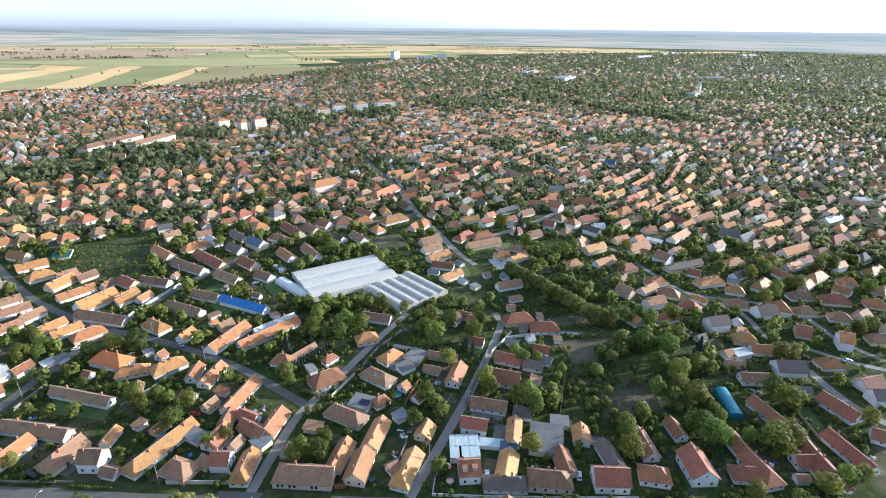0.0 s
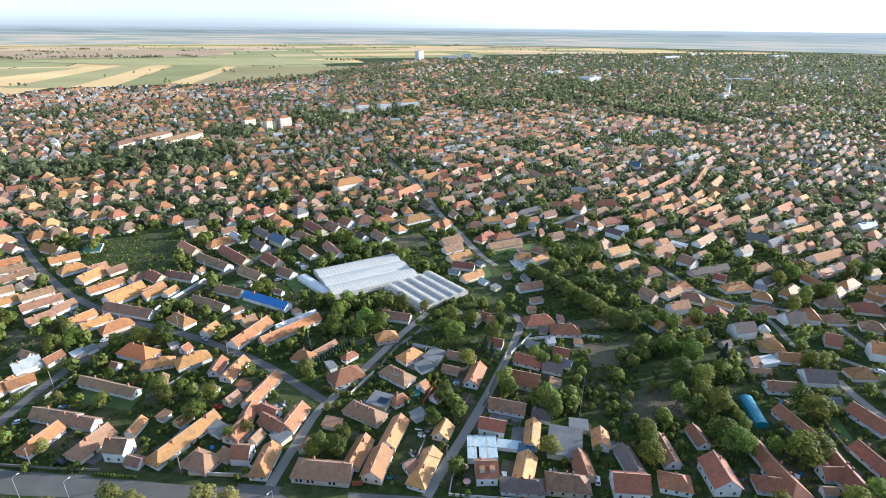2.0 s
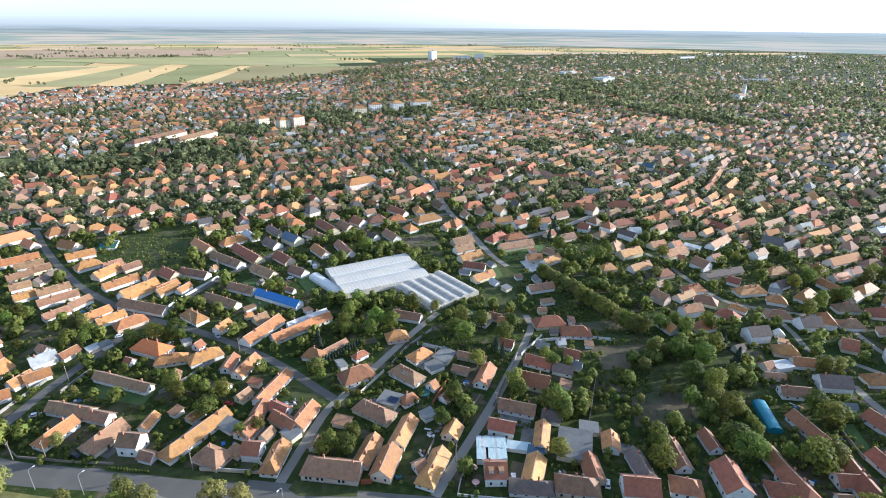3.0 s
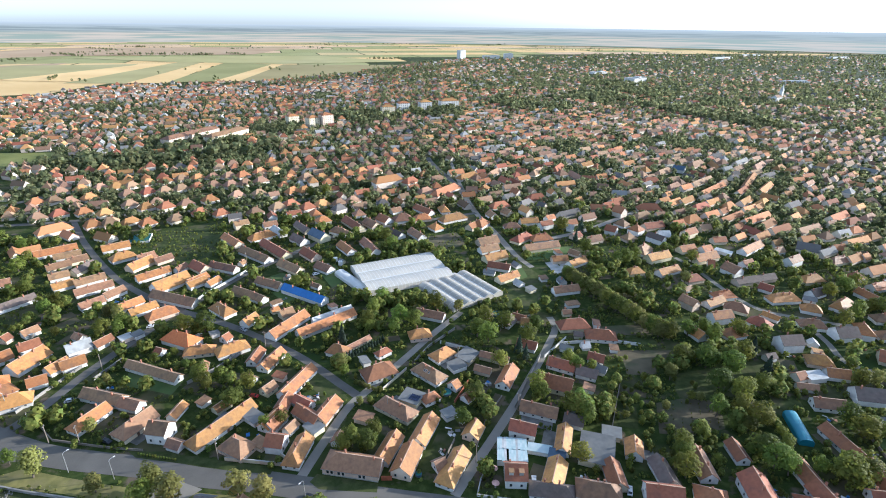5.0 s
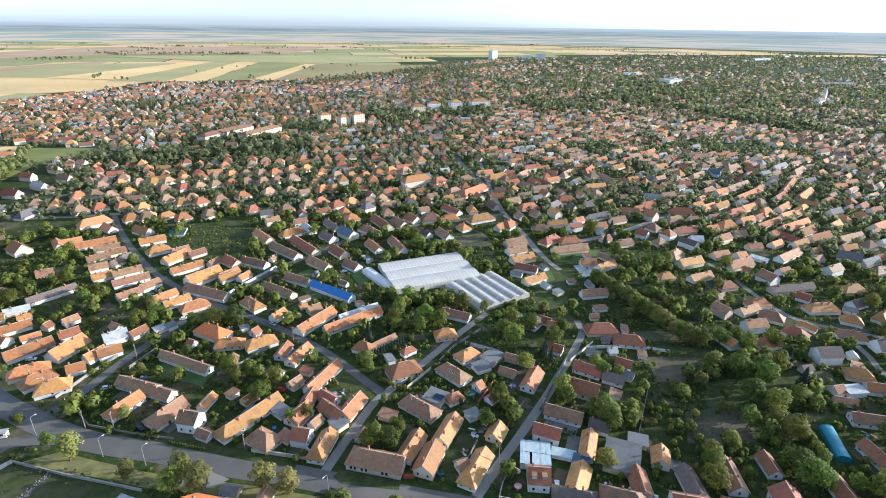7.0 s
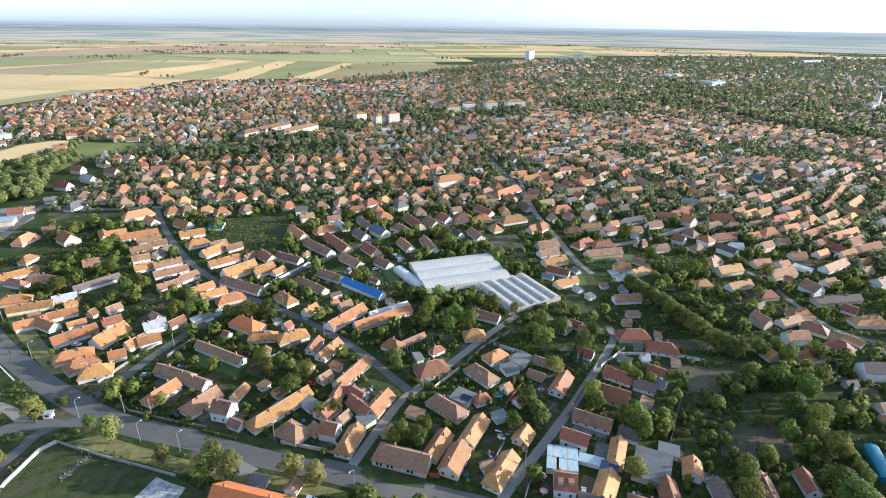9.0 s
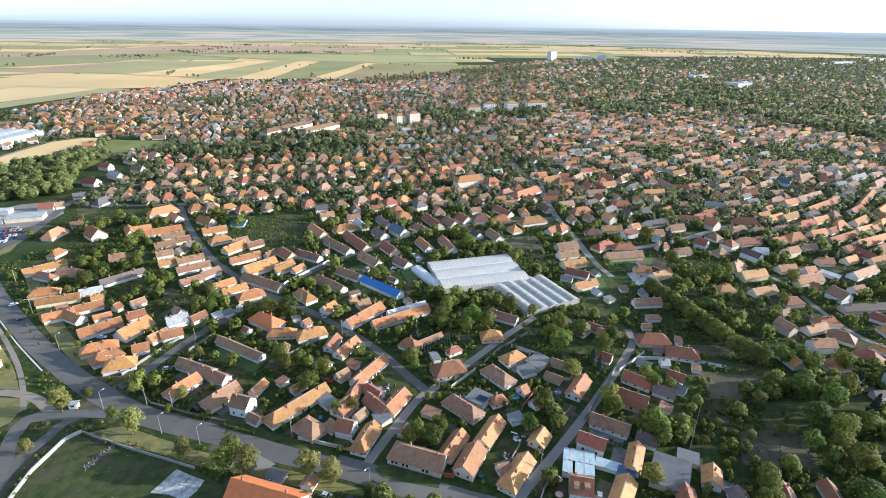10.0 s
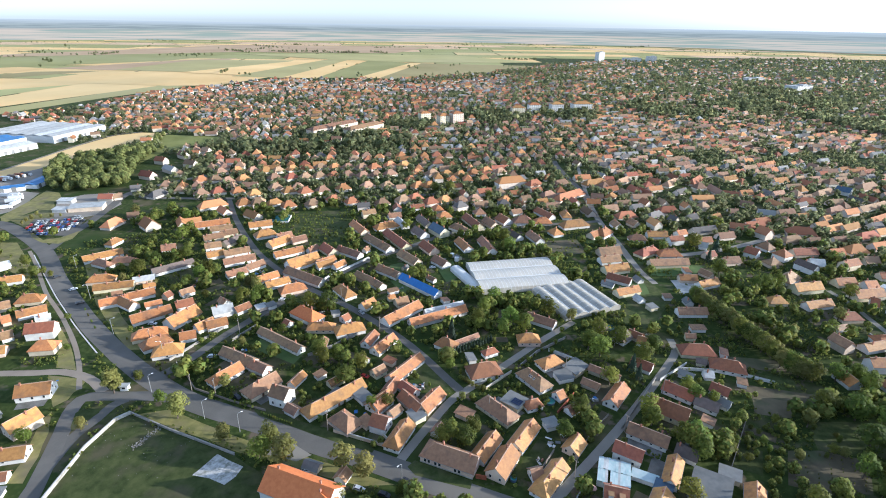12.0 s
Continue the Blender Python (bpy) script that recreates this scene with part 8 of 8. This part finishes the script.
boundary([(-175.5, 173.5), (-173.3, 190.0)], 1.4, 0.25, FENCE, "grey concrete street fence")
boundary([(-190.7, 149.4), (-189.7, 164.0), (-187.4, 183.1)], 1.3, 0.25, FENCE, "grey concrete street fence")
boundary([(-13.0, 158.4), (-15.4, 148.6), (-17.1, 141.9)], 1.4, 0.2, WOOD_POST, "brown wooden garden fence")
boundary([(-15.4, 179.2), (-10.7, 194.6)], 1.7, 0.15, RED_WOOD, "red-brown stained board fence", "board_fence")
boundary([(-36.6, 135.6), (-32.8, 136.2)], 1.9, 0.12, RED_WOOD, "dark red-brown yard gate between two houses", "yard_gate")
boundary([(22.5, 219.8), (15.8, 199.2), (10.0, 180.5)], 1.4, 0.2, FENCE, "grey concrete street fence")
boundary([(-39.7, 200.4), (-47.1, 184.3)], 1.4, 0.2, CREAM, "cream street wall")
boundary([(-21.0, 238.6), (-32.0, 220.6), (-37.0, 206.2)], 1.4, 0.2, FENCE, "grey concrete street fence")
boundary([(-182.4, 147.9), (-164.2, 137.6), (-141.0, 136.9), (-127.2, 137.4)], 0.9, 0.2, WOOD_POST, "brown wooden street fence")
boundary([(-2.8, 133.3), (-2.0, 140.1), (-0.4, 145.3)], 1.0, 0.25, PLASTER, "low whitewashed front wall")
boundary([(-2.8, 133.3), (5.8, 132.9), (17.3, 132.6), (42.1, 132.4), (67.1, 132.7)], 1.0, 0.25, PLASTER, "low whitewashed front wall")
boundary([(36.1, 237.6), (24.3, 219.2)], 1.4, 0.2, PLASTER, "whitewashed garden wall")
boundary([(57.0, 203.7), (48.3, 172.9)], 1.2, 0.15, WOOD_POST, "brown wooden garden fence")
boundary([(4.5, 186.6), (-1.4, 172.2), (-4.4, 156.4)], 1.2, 0.15, WOOD_POST, "brown wooden garden fence")
boundary([(148.1, 181.4), (147.1, 161.4)], 1.2, 0.15, WOOD_POST, "brown wooden garden fence")


# ---- small things ----
def truck(x, y, turn, paint):
    root = tagged(new("truck"), "parked lorry with a long box body", "truck", "parked trucks")
    root.matrix_basis = pose(x, y, 0.03, 0, 0, turn)
    piece("box_body", mesh_of("box_body", *moved(block(8.5, 2.5, 2.7, 1.0), -0.6), paint), root)
    piece("cab", mesh_of("cab", *moved(block(2.2, 2.4, 2.4, 0.6, 0.92), 5.0), WHITE_STEEL), root)
    piece("chassis", mesh_of("chassis", *moved(block(10.8, 1.0, 0.4, 0.6), 0.6), RUBBER), root)
    for sx in (-3.8, -2.6, 4.8):
        for sy in (-1.05, 1.05):
            piece("wheel", WHEEL, root, pose(sx, sy, 0.5) @ Matrix.Diagonal((1.6, 1.6, 1.6, 1)))


for k in range(6):
    truck(-577 + 0.5 * k, 309 + k * 6.0, 12 + FAR.gauss(0, 4), (ROOFS["k"], ROOFS["r"], WHITE_STEEL, ROOFS["d"], ROOFS["r"], ROOFS["k"])[k])
for x, y, turn in ((-512, 288, 30), (-504, 283, 40), (-497, 276, 35), (-488, 272, 120), (-486, 262, 50), (-518, 285, 20)):
    truck(x, y, turn, WHITE_STEEL)


def round_pool(x, y, r, label):
    """A low round tub with a rim and water."""
    root = tagged(new("garden_pool"), label, "pool", "garden pools")
    root.matrix_basis = pose(x, y, 0)
    n = 24
    ring = [(q * math.cos(2 * math.pi * i / n), q * math.sin(2 * math.pi * i / n), z) for q, z in ((r, 0), (r, 0.95), (r - 0.15, 0.95), (r - 0.15, 0.3)) for i in range(n)]
    quads = [(k * n + i, k * n + (i + 1) % n, (k + 1) * n + (i + 1) % n, (k + 1) * n + i) for k in range(3) for i in range(n)]
    piece("tub", mesh_of("tub", ring, quads, ROOFS["n"]), root)
    piece("water", mesh_of("water", [((r - 0.15) * math.cos(2 * math.pi * i / n), (r - 0.15) * math.sin(2 * math.pi * i / n), 0.75) for i in range(n)], [tuple(range(n))], TEAL), root)


round_pool(-24.0, 139.7, 1.2, "round turquoise garden pool on grass")
round_pool(-19.7, 186.2, 2.4, "round turquoise garden pool beside sheds")
round_pool(-0.8, 257.4, 2.6, "round turquoise garden pool behind a house")

def parasol(x, y, r):
    """A garden parasol: eight-sided canopy on a pole with a foot."""
    root = tagged(new("parasol"), "open faded pink parasol on garden grass", "parasol", "garden parasols")
    root.matrix_basis = pose(x, y, 0)
    rim = [(r * math.cos(math.pi * k / 4), r * math.sin(math.pi * k / 4), 2.1) for k in range(8)]
    piece("canopy", mesh_of("canopy", rim + [(0, 0, 2.65)] + [(0, 0, 2.6)], [(k, (k + 1) % 8, 8) for k in range(8)] + [((k + 1) % 8, k, 9) for k in range(8)], PINK), root)
    piece("pole", mesh_of("pole", *limb((0, 0, 0), (0, 0, 2.6), 0.03, 0.03), WOOD_POST), root)
    piece("foot", mesh_of("foot", *block(0.6, 0.6, 0.12), FENCE), root)


parasol(2.5, 144.4, 1.4)
parasol(3.2, 137.9, 1.4)

# clipped conifer hedge and yellow-green bushes
for k in range(14):
    u = k / 13
    tree("conifer", -69.1 + (13.5) * u, 204.2 + (17.2) * u, PICK.uniform(4.0, 4.8), "conifer hedge")
for k in range(7):
    u = k / 6
    tree("pale", -59.8 + (10.1) * u, 187.0 + (-4.5) * u, PICK.uniform(2.2, 3.0), "yellow-green hedge")

# white water tanks beside the greenhouse
for x, y in ((-104.3, 308.7), (-109.3, 313.7)):
    tank = tagged(new("water_tank"), "white round water tank beside the greenhouse", "tank", "water tanks")
    tank.matrix_basis = pose(x, y, 0)
    piece("shell", mesh_of("shell", *joined(limb((0, 0, 0), (0, 0, 2.6), 1.5, 1.5, 20), limb((0, 0, 2.6), (0, 0, 3.1), 1.5, 0.3, 20)), WHITE_STEEL), tank)

# kiosk at the junction
kiosk = tagged(new("kiosk"), "small white kiosk on the traffic island", "kiosk")
kiosk.matrix_basis = pose(-191.7, 126.6, 0, 0, 0, 25)
piece("wall", mesh_of("wall", *block(3.2, 2.2, 2.3), PLASTER), kiosk)
piece("roof", mesh_of("roof", *block(3.9, 2.9, 0.18, 2.3), ROOFS["w"]), kiosk)
piece("window", window_mesh(1.6, 1.0), kiosk, pose(0, -1.12, 1.0))

# rubble and stones on the grass lot
stones = [[], []]
for k in range(300):
    if k < 190:
        u = FAR.random()
        x, y, size = -159.5 + FAR.gauss(0, 0.7), 102.0 + 12.5 * u + FAR.gauss(0, 0.7), FAR.uniform(0.08, 0.34)
    else:
        x, y, size = -160.2 + FAR.gauss(0, 12), 106.6 + FAR.gauss(0, 9), FAR.uniform(0.06, 0.2)
    v, f = moved(block(size * FAR.uniform(0.8, 1.8), size, size * FAR.uniform(0.4, 0.9), 0.0, FAR.uniform(0.5, 0.9)), x, y, 0.02, FAR.uniform(0, 6.3))
    n0 = len(stones[0])
    stones[0] += v
    stones[1] += [tuple(i + n0 for i in q) for q in f]
tagged(new("rubble", mesh_of("rubble", *stones, FENCE)), "line of broken concrete rubble on the grass lot", "rubble", kind="stuff")
